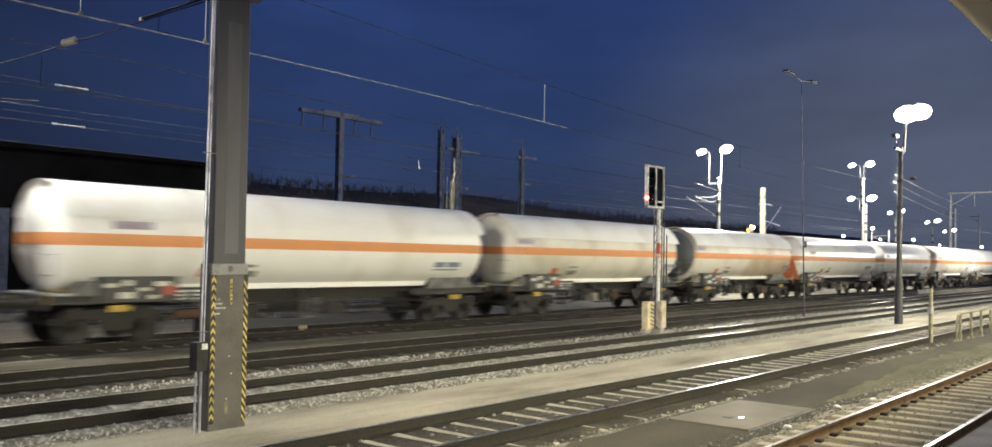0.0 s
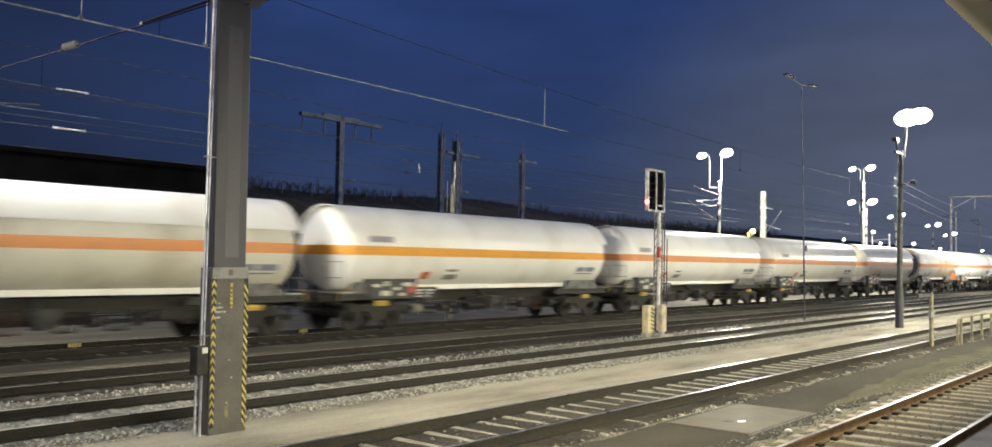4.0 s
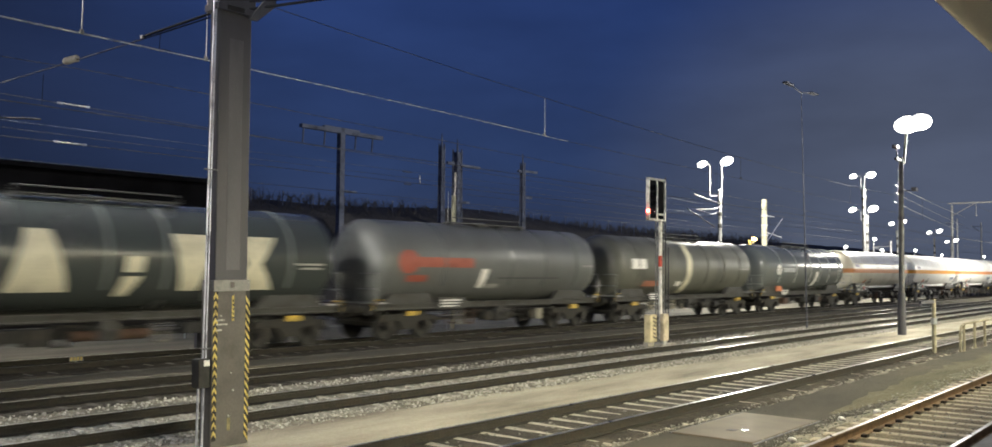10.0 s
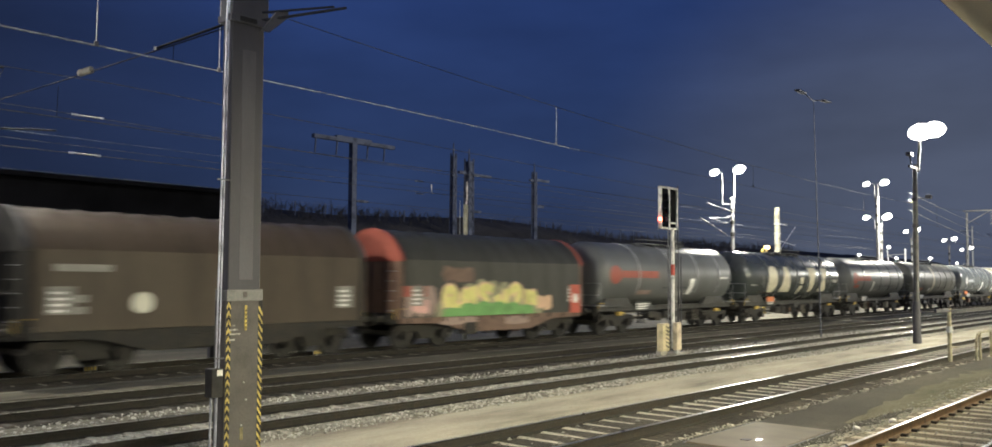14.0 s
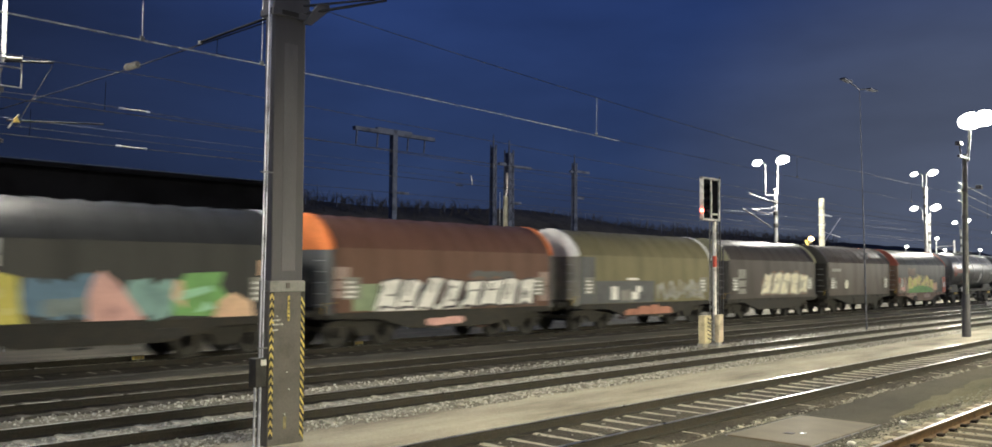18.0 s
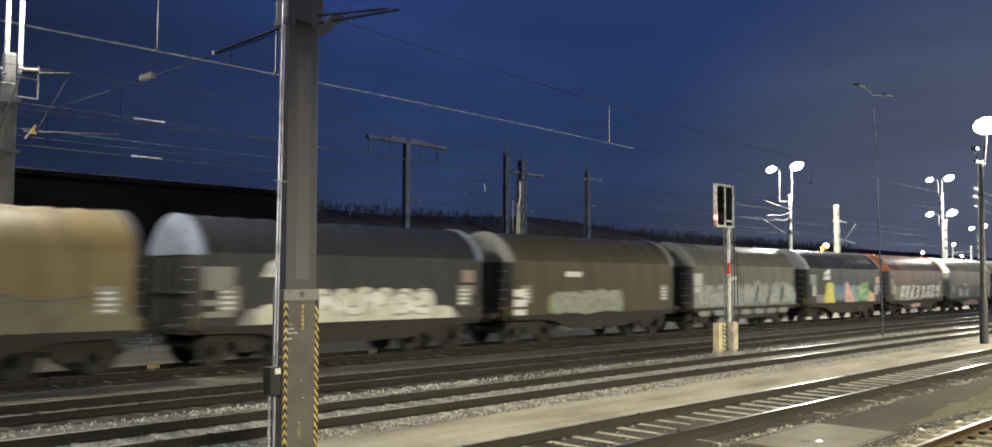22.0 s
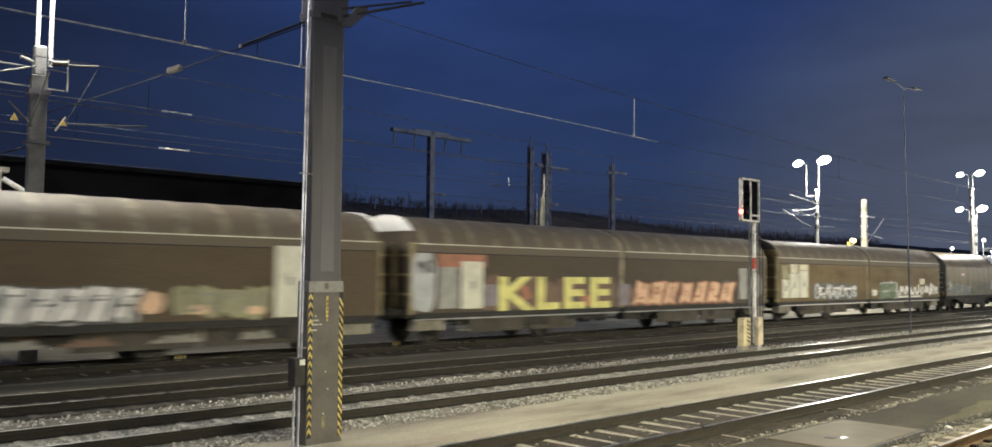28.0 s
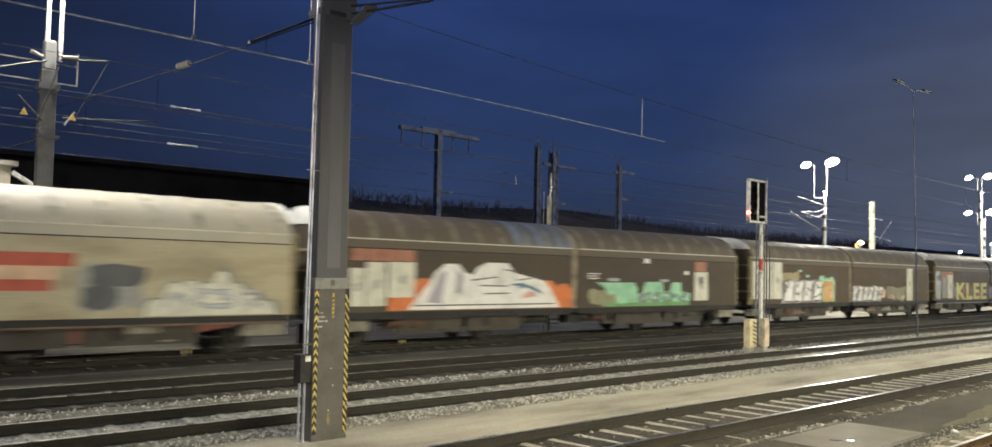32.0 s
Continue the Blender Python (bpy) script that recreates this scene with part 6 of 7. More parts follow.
amber_band = surface("amber_band_paint", (0.80, 0.36, 0.04), 0.4, 0, 0.08, 2, (0.72, 0.33, 0.06), 0.3, 0.01)
blue_mark = sprayed("navy", (0.24, 0.27, 0.36))


def canvas(name, c, dark=0.8):
    c = tuple(0.76 * v for v in c)
    return surface("tarpaulin_" + name, c, 0.46, 0, 0.12, 1.2, tuple(dark * v for v in c), 0.4, 0.12, (1.5, 1, 0.35), 9, gloss=0.35)


pale_saddle = surface("pale_saddle_paint", (0.17, 0.17, 0.16), 0.55, 0, 0.25, 3, (0.08, 0.075, 0.065), 0.45)


def gas_marks(lo=True):
    out = [(-6.8, -5.7, 2.84, 3.04, P["lilac"]), (-4.1, -3.7, 1.64, 1.90, P["hazard"])]
    if lo:
        out += [(5.4, 6.7, 1.81, 1.86, blue_mark), (5.4, 5.95, 1.92, 2.10, blue_mark), (6.05, 6.75, 1.92, 2.10, blue_mark), (-2.9, -2.2, 1.62, 1.80, P["dusty"]), (-2.9, -2.3, 1.9, 1.98, P["dusty"])]
    return out


def disc_on(w, cx, cz, rx, rz, mat, curve, lift=0.012, name="emblem", label=""):
    """A round patch of paint on a barrel, in upright slices of one mesh."""
    r, zc = curve
    f, n = Form(), 20
    pts = []
    for i in range(n + 1):
        a = math.pi * i / n
        x, e = cx - rx * math.cos(a), max(0.004, rz * math.sin(a))
        for k in range(7):
            z = cz - e + 2 * e * k / 6
            pts.append((x, -math.sqrt((r + lift) ** 2 - (z - zc) ** 2), z))
    f.add(pts, [(7 * i + k, 7 * i + 7 + k, 7 * i + 8 + k, 7 * i + 1 + k) for i in range(n) for k in range(6)])
    part(name, f, mat, w, label)


def build_tanks():
    whites = [(110, 127, white_tank), (93, 110, cream_tank), (76, 93, white_tank), (58, 76, white_tank), (42.5, 58, stained_tank), (26.8, 42.5, cream_tank), (8.7, 26.8, white_tank), (-8.7, 8.7, white_tank), (-26, -8.7, white_tank), (-43, -26, cream_tank)]
    for a, b, m in whites:
        lab = {white_tank.name: "glossy white gas tank wagon with an orange band", cream_tank.name: "cream gas tank wagon with sun shield and orange band", stained_tank.name: "rust-stained white gas tank wagon with an orange band"}[m.name]
        w = tank(a, b, m, lab, stripe=amber_band if a == -26 else orange, top=3.98, shield=white_tank, saddle_mat=pale_saddle, walkway=False, marks=gas_marks(), long_sill=False)
        h = (b - a) / 2
        part("valve_cabinet", Form().box(-h + 2.0, -h + 4.2, -1.26, -0.9, 1.02, 1.66), surface("dark_cabinet_paint", (0.060, 0.060, 0.056), 0.6, 0, 0.35, 5, (0.10, 0.095, 0.085), 0.4), w, bevel=0.02)
        for x, z, u, v in ((2.12, 1.40, 0.32, 0.10), (2.5, 1.12, 0.42, 0.16), (2.62, 1.44, 0.22, 0.14), (3.05, 1.30, 0.30, 0.09), (3.5, 1.42, 0.45, 0.12), (3.35, 1.10, 0.24, 0.10)):
            part("placard", Form().box(-h + x, -h + x + u, -1.272, -1.26, z, z + v), P["door"], w)
        part("hazard_plate", Form().box(-h + 3.75, -h + 4.1, -1.275, -1.262, 1.2, 1.42), P["red"], w, "red hazard plate")
        part("skirt_rail", Form().box(-h + 4.5, h - 1.3, -0.70, -0.64, 1.28, 1.44).box(-h + 4.5, h - 1.3, 0.64, 0.70, 1.28, 1.44), white_tank, w, "white rail under the barrel")
        part("valve_wheel", Form().lathe([(-1.36, 0.14), (-1.33, 0.16), (-1.30, 0.14)], (-h + 4.5, 0, 1.15), "y", 14), pale_saddle, w)
        part("outlet_pipe", Form().bent([(-h + 4.5, -1.3, 1.15), (-h + 4.9, -1.2, 0.9), (-h + 5.4, -0.9, 0.75)], 0.05, 8), pale_saddle, w)
        if a == 58:
            part("end_shield", Form().prism([(-1.15, 1.25), (1.15, 1.25), (0.75, 2.55), (-0.75, 2.55)], -h + 0.66, -h + 0.72), P["orange"], w, "orange end shield")
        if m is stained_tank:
            # grey dish laid over the rear dome paints its shade
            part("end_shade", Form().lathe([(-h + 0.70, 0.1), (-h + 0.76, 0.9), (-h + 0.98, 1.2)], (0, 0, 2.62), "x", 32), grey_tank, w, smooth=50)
    # blue-grey tank with silver ribs
    w = tank(-59.2, -43, grey_tank, "blue-grey tank wagon with silver ribs and catwalk", d=2.85, top=4.02, ribs=(-4.7, -2.15, 0.45, 2.2, 3.95, 5.9), rib_mat=silver_rib,
             marks=[(-4.32, -2.35, 2.40, 2.66, P["frost"]), (1.22, 1.72, 1.55, 2.44, P["white"], 0.14), (-3.2, 1.1, 2.05, 2.09, P["black"]), (5.5, 6.6, 2.5, 2.6, P["grey"])])
    disc_on(w, -4.95, 2.54, 0.45, 0.32, P["white"], (1.425, 2.595), label="pale round emblem")
    spray(w, [rect(-5.3, -4.6, 2.44, 2.48), rect(-5.35, -4.55, 2.58, 2.62)], P["grey"], curve=(1.425, 2.595), lift=0.016, name="emblem_line")
    part("hazard_plate", Form().box(-5.0, -4.1, -1.22, -1.18, 1.26, 1.56), P["orange"], w, "orange hazard plate")
    # dark tank with one cream belt
    w = tank(-75.7, -59.2, dark_tank, "dark green-grey tank wagon with a cream belt", d=2.85, top=4.02, ribs=(-5.6, -3.4, 1.6, 3.6, 5.6), rib_mat=dark_tank,
             marks=[(-0.80, -0.22, 1.3, 3.7, P["cream"]), (-1.66, -1.1, 1.66, 1.88, P["white"]), (-6.3, -4.95, 2.47, 2.93, P["white"]), (-4.9, -3.4, 1.65, 1.92, P["rust"]), (5.4, 6.8, 2.48, 2.56, P["grey"])])
    # grey tank with red lettering bar
    w = tank(-90.5, -75.7, plain_grey, "dark grey tank wagon with a red name bar", d=2.85, top=4.02, ribs=(-3.4, 0.4, 2.6, 4.8), rib_mat=grey_tank,
             marks=[(-4.9, -1.9, 2.42, 2.76, P["brick"]), (-5.3, -4.3, 1.93, 2.15, P["brick"]), (-1.5, -1.1, 1.7, 2.38, P["white"], 0.1), (-1.0, -0.2, 1.68, 1.84, P["grey"]), (-0.4, 3.6, 2.03, 2.07, P["black"]), (5.2, 6.0, 2.5, 2.58, P["grey"])])
    disc_on(w, -5.25, 2.6, 0.5, 0.40, P["brick"], (1.425, 2.595), 0.016, "emblem", "red round emblem")
    # the tank with huge cream shapes
    w = tank(-107.3, -90.5, charcoal, "charcoal tank wagon with huge cream painted shapes", d=2.85, top=4.02, ribs=(-4.7, -3.0, -0.2, 1.45, 3.8, 5.55), rib_mat=grey_tank,
             marks=[(5.7, 6.8, 2.42, 2.48, P["grey"]), (5.9, 6.7, 2.3, 2.36, P["grey"]), (-6.9, -6.2, 2.1, 2.16, P["grey"])])
    blocks = [[(-4.35, 1.72), (-3.6, 1.72), (-3.33, 2.1), (-4.65, 2.1)], [(-4.65, 2.1), (-3.33, 2.1), (-3.33, 2.85), (-4.65, 2.85)], [(-4.65, 2.85), (-3.33, 2.85), (-3.6, 3.2), (-4.35, 3.2)],
              [(-2.7, 1.72), (-1.15, 1.72), (-1.65, 3.2), (-2.25, 3.2)], [(0.1, 1.6), (0.45, 1.6), (0.75, 2.1), (0.25, 2.1)], [(0.25, 2.2), (0.75, 2.2), (0.78, 2.6), (0.28, 2.6)],
              [(1.95, 1.72), (2.5, 1.72), (2.9, 3.2), (1.6, 3.2)], [(3.5, 1.72), (5.0, 1.72), (4.45, 2.45), (4.0, 2.45)], [(4.0, 2.45), (4.45, 2.45), (5.0, 3.2), (3.5, 3.2)]]
    spray(w, blocks, P["cream"], curve=(1.425, 2.595), lift=0.012, name="painted_shape", label="cream painted block")
    part("hazard_plate", Form().box(-4.4, -3.4, -1.22, -1.18, 1.18, 1.46), P["orange"], w, "orange hazard plate")
    # grey tank with red bar
    w = tank(-121.9, -107.3, plain_grey, "grey tank wagon with a red name bar and catwalk", d=2.85, top=4.02, ribs=(-3.4, -0.4, 2.2, 4.6), rib_mat=silver_rib,
             marks=[(-4.9, -1.7, 2.45, 2.76, P["brick"]), (-3.3, -2.05, 1.7, 1.9, P["blush"]), (-1.15, 1.3, 1.98, 2.02, P["black"]), (1.4, 1.85, 1.67, 2.44, P["white"], 0.1), (-0.1, 1.1, 1.58, 1.85, P["grey"]), (4.7, 5.6, 2.45, 2.55, P["white"])])
    disc_on(w, -5.4, 2.58, 0.48, 0.40, P["brick"], (1.425, 2.595), 0.016, "emblem", "red round emblem")


def bubble_row(rng, x0, x1, z0, z1, n, wild=0.1):
    cw = (x1 - x0) / n
    return [rough_blob(rng, x0 + cw * (i + 0.5), (z0 + z1) / 2 + rng.uniform(-0.05, 0.05), cw * 0.62, (z1 - z0) * rng.uniform(0.46, 0.54), 12, 0.75, wild) for i in range(n)]


def hills(rng, x0, x1, z0, heights):
    """A painted mass with a bumpy upper edge."""
    n = len(heights)
    out = []
    for i, hgt in enumerate(heights):
        a, b = x0 + (x1 - x0) * i / n, x0 + (x1 - x0) * (i + 1) / n
        m = (a + b) / 2
        out.append([(a - 0.1, z0), (b + 0.1, z0), (b + 0.05, z0 + hgt * 0.75), (b - (b - a) * 0.2, z0 + hgt * 0.97), (m, z0 + hgt), (a + (b - a) * 0.2, z0 + hgt * 0.95), (a - 0.05, z0 + hgt * 0.7)])
    return out


def wildstyle(w, rng, x0, x1, z0, z1, base, cols, y, n, ink=None, lines=0):
    """A wild mass of slanting patches with thin lines, as sprayed in several layers."""
    hz = z1 - z0
    if base:
        k = max(3, int((x1 - x0) / 0.9))
        spray(w, hills(rng, x0, x1, z0, [hz * rng.uniform(0.78, 1.06) for i in range(k)]), base, y, 0.005)
    for i in range(n):
        a = x0 + (x1 - x0) * (i + rng.uniform(0.0, 0.6)) / n
        b = min(x1, a + rng.uniform(0.3, 0.9))
        lo = z0 + hz * rng.uniform(0.0, 0.45)
        hi = min(z1, lo + hz * rng.uniform(0.25, 0.6))
        s = rng.uniform(-0.25, 0.25)
        spray(w, [[(a, lo), (b, lo + rng.uniform(-0.05, 0.1)), (b + s, hi), ((a + b) / 2 + s, hi + rng.uniform(0, 0.08)), (a + s, hi - rng.uniform(0, 0.12))]], P[cols[i % len(cols)]], y, 0.009 + 0.0004 * i)
    for i in range(lines):
        a = x0 + (x1 - x0) * (i + rng.random()) / lines * 0.95
        z = z0 + hz * rng.uniform(0.15, 0.9)
        q = rng.uniform(0.25, 0.7)
        if rng.random() < 0.5:
            spray(w, [[(a, z), (a + q, z + 0.04), (a + q, z + 0.075), (a, z + 0.045)]], P[ink], y, 0.026)
        else:
            spray(w, [[(a, z0 + 0.1), (a + 0.06, z0 + 0.1), (a + 0.06 + q * 0.3, z), (a + q * 0.3, z)]], P[ink], y, 0.026)


SQUIGGLES = [
    [(0.0, 0.9), (0.75, 1.0), (0.2, 0.62), (0.9, 0.5), (0.7, 0.0), (0.05, 0.12)],
    [(0.15, 0.0), (0.0, 0.85), (0.55, 1.0), (0.8, 0.45), (0.35, 0.4), (1.0, 0.05)],
    [(0.0, 0.1), (0.3, 1.0), (0.5, 0.35), (0.8, 0.95), (0.9, 0.0)],
    [(0.9, 0.8), (0.4, 1.0), (0.0, 0.5), (0.35, 0.0), (0.95, 0.25), (0.6, 0.5)],
    [(0.1, 1.0), (0.25, 0.15), (0.8, 0.0), (0.95, 0.75)],
    [(0.0, 0.75), (0.5, 0.95), (1.0, 0.7), (0.55, 0.6), (0.4, 0.0)],
    [(0.05, 0.0), (0.2, 0.95), (0.85, 0.15), (0.95, 1.0)],
]


def ribbon(form, pts, half, y, lift):
    """A sprayed line, one smooth band that rises a little along its way; returns the lift of the next one."""
    for _ in range(2 if len(pts) > 2 else 0):
        cut = [pts[0]]
        for (ax, az), (bx, bz) in zip(pts, pts[1:]):
            cut += [(ax * 0.75 + bx * 0.25, az * 0.75 + bz * 0.25), (ax * 0.25 + bx * 0.75, az * 0.25 + bz * 0.75)]
        pts = cut + [pts[-1]]
    n, verts = len(pts), []
    for k, (px, pz) in enumerate(pts):
        (ax, az), (bx, bz) = pts[max(0, k - 1)], pts[min(n - 1, k + 1)]
        d = math.hypot(bx - ax, bz - az) or 1.0
        nx, nz = -(bz - az) / d * half, (bx - ax) / d * half
        yy = y - lift - 0.00035 * k
        verts += [(px + nx, yy, pz + nz), (px - nx, yy, pz - nz), (px - nx, yy + 0.003, pz - nz), (px + nx, yy + 0.003, pz + nz)]
    faces = [(4 * k + j, 4 * k + (j + 1) % 4, 4 * k + 4 + (j + 1) % 4, 4 * k + 4 + j) for k in range(n - 1) for j in range(4)]
    form.add(verts, faces + [(0, 1, 2, 3), (4 * n - 1, 4 * n - 2, 4 * n - 3, 4 * n - 4)])
    return lift + 0.0004


def scrawl(w, rng, x0, x1, z0, z1, n, fill, y, edge=None, thick=0.13, lift=0.006, drop=0.0):
    """A row of loose sprayed squiggles that no one can read, with a dark or pale edge."""
    cw = (x1 - x0) / n
    a, b = lift + 0.016, lift
    for i in range(n):
        half = thick * (z1 - z0) * rng.uniform(0.9, 1.35)
        sk = SQUIGGLES[rng.randrange(len(SQUIGGLES))]
        flip, tilt = rng.random() < 0.5, rng.uniform(-0.22, 0.22)
        wide = cw * rng.uniform(0.95, 1.25) - 2 * half
        zb = z0 - drop * i / n + half
        zt = z1 - drop * i / n - half - rng.uniform(0, 0.15) * (z1 - z0)
        pts = []
        for u, v in sk:
            u, v = u + rng.uniform(-0.14, 0.14), min(1.0, max(0.0, v + rng.uniform(-0.12, 0.12)))
            pts.append((min(x1 - half, max(x0 + half, x0 + cw * i + half + wide * ((1 - u) if flip else u) + tilt * (v - 0.5) * cw)), zb + (zt - zb) * v))
        if edge:
            rim = Form()
            b = ribbon(rim, pts, half * 1.45, y, b)
            part("graffiti", rim, edge, w)
        body = Form()
        a = ribbon(body, pts, half, y, a)
        part("graffiti", body, fill, w)


def slabs(w, rng, x0, x1, z0, z1, n, fill, shade, y, lift=0.008):
    """Fat crooked shapes of spray paint, past reading, each with a dark drop edge and a few slits."""
    cw, hgt = (x1 - x0) / n, z1 - z0
    k = lift
    for i in range(n):
        a, lean = x0 + cw * (i + 0.06), rng.uniform(0.15, 0.6) * hgt
        b = a + cw * rng.uniform(0.72, 0.95)
        m = rng.uniform(0.3, 0.7)
        ring = [(0, 0), (rng.uniform(0.25, 0.45), rng.uniform(0.0, 0.16)), (1, rng.uniform(-0.03, 0.06)), (rng.uniform(0.86, 1.0), m), (1.0, rng.uniform(0.82, 1.0)), (rng.uniform(0.5, 0.75), rng.uniform(0.82, 1.02)), (rng.uniform(-0.04, 0.1), rng.uniform(0.85, 1.0)), (rng.uniform(0.0, 0.16), m + rng.uniform(-0.15, 0.15))]
        body = [(a + (b - a) * u + lean * (v - 0.5), z0 + hgt * v) for u, v in ring]
        spray(w, [[(x + 0.11, z - 0.07) for x, z in body], [(x - 0.05, z + 0.05) for x, z in body]], shade, y, k)
        spray(w, [body], fill, y, k + 0.006)
        slits = []
        for j in range(rng.randrange(2, 5)):
            u, v = rng.uniform(0.05, 0.6), rng.uniform(0.15, 0.65)
            du, dv = (rng.uniform(0.25, 0.45), 0.08) if rng.random() < 0.5 else (0.10, rng.uniform(0.2, 0.4))
            slits.append([(a + (b - a) * p + lean * (q - 0.5), z0 + hgt * q) for p, q in ((u, v), (u + du, v + 0.03), (u + du * 0.9, v + dv), (u - 0.02, v + dv))])
        spray(w, slits, shade, y, k + 0.012)
        k += 0.018


def build_hoods():
    Y = -1.42
    rng = random.Random(5)
    dark_end = P["soot"]
    w = hooded(-134.4, -121.9, canvas("grey_green", (0.070, 0.070, 0.058)), "grey-green hooded wagon with bright graffiti and red ends", P["brick"], P["umber"], belly=P["umber"])
    spray(w, [rough_blob(rng, -2.4, 0.9, 1.0, 0.13, 14, 0.5), rough_blob(rng, 1.0, 0.84, 0.75, 0.16, 14, 0.5)], P["blush"], -1.38, 0.008)
    spray(w, hills(rng, -3.6, 2.5, 1.06, [0.6, 0.85, 1.15, 1.3, 1.25, 1.2, 1.1, 0.9, 0.5]), P["olive"], Y, 0.004)
    scrawl(w, rng, -3.4, 2.3, 1.15, 2.3, 6, P["lemon"], Y, P["peach"], 0.13)
    spray(w, hills(rng, -3.3, 1.9, 1.06, [0.3, 0.45, 0.5, 0.48, 0.45, 0.35]), P["green"], Y, 0.040)
    spray(w, bubble_row(rng, -5.2, -3.7, 1.1, 2.1, 3, 0.2), P["blush"], Y, 0.006)
    spray(w, bubble_row(rng, -4.9, -4.1, 1.2, 1.7, 2, 0.2), P["pink"], Y, 0.012)
    spray(w, bubble_row(rng, -3.3, -1.7, 2.25, 2.75, 3, 0.2), P["umber"], Y, 0.003)
    spray(w, [rect(-5.35, -4.2, 1.75, 2.1)], P["brick"], Y, 0.018)
    spray(w, bubble_row(rng, 2.2, 3.2, 1.15, 1.7, 2, 0.2), P["peach"], Y, 0.012)
    part("placard", Form().box(4.55, 5.30, -1.455, -1.44, 1.02, 2.15), P["red"], w, "red panel with a white disc")
    spray(w, [rough_blob(rng, 4.92, 1.6, 0.22, 0.2, 12, 1, 0.02)], P["white"], -1.455, 0.006)

    w = hooded(-146, -134.4, canvas("brown", (0.085, 0.064, 0.044)), "dark brown hooded wagon with plain sides and small white lettering", P["soot"], under)
    spray(w, [rect(-4.35, -3.0, 2.45, 2.62), rect(-4.4, -3.6, 1.72, 1.9), rect(-4.4, -3.6, 1.45, 1.62)], P["dusty"], Y, 0.008, name="lettering")
    spray(w, [rough_blob(rng, -2.2, 1.7, 0.28, 0.27, 14, 1, 0.03)], P["door"], Y, 0.008, name="emblem")

    w = hooded(-157.8, -146, canvas("dark_brown", (0.075, 0.062, 0.050)), "dark brown hooded wagon with a pale graffiti band", P["olive"], dark_end)
    spray(w, hills(rng, -1.5, 3.9, 1.2, [0.9, 1.25, 1.3, 1.2, 1.3, 1.1]), P["umber"], Y, 0.004)
    slabs(w, rng, -1.4, 3.8, 1.25, 2.35, 5, P["cream"], P["dusty"], Y, 0.010)
    spray(w, [rect(-4.0, -3.25, 1.3, 1.55), rect(-4.0, -3.25, 1.65, 1.95), rect(-4.0, -3.25, 2.05, 2.5)], P["dusty"], Y, 0.01, name="placard")

    w = hooded(-170.3, -157.8, canvas("olive_beige", (0.235, 0.207, 0.105)), "olive-beige hooded wagon with white end and dark panel", P["white"], P["dusty"])
    spray(w, [rect(-4.2, 0.29, 1.07, 1.96)], P["slate"], Y, 0.006, name="panel")
    spray(w, [rect(-5.3, -4.25, 1.07, 2.9)], P["slate"], Y, 0.006, name="panel")
    spray(w, [rect(-3.1, -2.6, 1.2, 1.74), rect(-1.55, -1.0, 1.2, 1.5), rect(-1.2, -0.8, 1.5, 1.75)], P["white"], Y, 0.012, name="lettering")
    spray(w, bubble_row(rng, -2.4, -1.3, 1.12, 1.6, 3, 0.2), P["dusty"], Y, 0.010)
    scrawl(w, rng, 0.4, 4.8, 1.08, 2.1, 6, P["grey"], Y, P["olive"], 0.07)
    scrawl(w, rng, 0.6, 4.6, 1.15, 1.7, 5, P["dusty"], Y, None, 0.08, 0.03)
    spray(w, [rect(-1.9, -1.0, 1.99, 2.08)], P["white"], Y, 0.012, name="lettering")
    spray(w, hills(rng, -1.9, 1.7, 0.56, [0.25, 0.36, 0.40, 0.3]), P["rust"], -1.38, 0.006)

    w = hooded(-182.2, -170.3, canvas("red_brown", (0.18, 0.090, 0.060)), "red-brown hooded wagon with large white lettering graffiti", P["orange"], P["slate"])
    spray(w, hills(rng, -3.4, 4.1, 1.06, [0.75, 0.95, 0.9, 1.0, 0.85, 1.1, 1.1, 0.9, 1.0]), P["umber"], Y, 0.004)
    spray(w, [rect(-3.45, 3.95, 1.07, 1.26)], P["white"], Y, 0.006)
    slabs(w, rng, -3.4, 4.0, 1.14, 2.08, 8, P["white"], P["navy2"], Y, 0.010)
    spray(w, [rect(-4.3, -3.3, 1.1, 1.9)], P["sage"], Y, 0.005)
    spray(w, [rect(-5.0, -4.35, 1.5, 1.7), rect(-5.0, -4.35, 1.75, 2.0), rect(-5.0, -4.45, 2.05, 2.4), rect(4.35, 4.9, 1.25, 1.75), rect(4.35, 4.9, 1.8, 2.3)], P["blush"], Y, 0.014, name="placard")
    spray(w, bubble_row(rng, 0.8, 2.9, 1.95, 2.3, 3), P["slate"], Y, 0.003)
    spray(w, bubble_row(rng, -1.2, 0.4, 0.55, 0.82, 2), P["pink"], -1.38, 0.008)

    w = hooded(-194.6, -182.2, canvas("charcoal", (0.040, 0.041, 0.040)), "charcoal hooded wagon with yellow blue and pink graffiti", P["frost"], dark_end)
    spray(w, bubble_row(rng, -4.2, -3.0, 1.08, 1.6, 2), P["mauve"], Y, 0.004)
    spray(w, [[(-3.3, 1.07), (-1.75, 1.07), (-1.85, 1.6), (-1.9, 2.1), (-2.4, 2.22), (-2.95, 2.12), (-3.1, 1.6)]], P["yellow"], Y, 0.010)
    spray(w, [rough_blob(rng, -2.5, 1.75, 0.22, 0.12, 10), rough_blob(rng, -2.1, 1.35, 0.12, 0.08, 8)], P["lemon"], Y, 0.014)
    spray(w, bubble_row(rng, -1.8, -0.1, 1.1, 2.1, 3, 0.2), P["blue"], Y, 0.006)
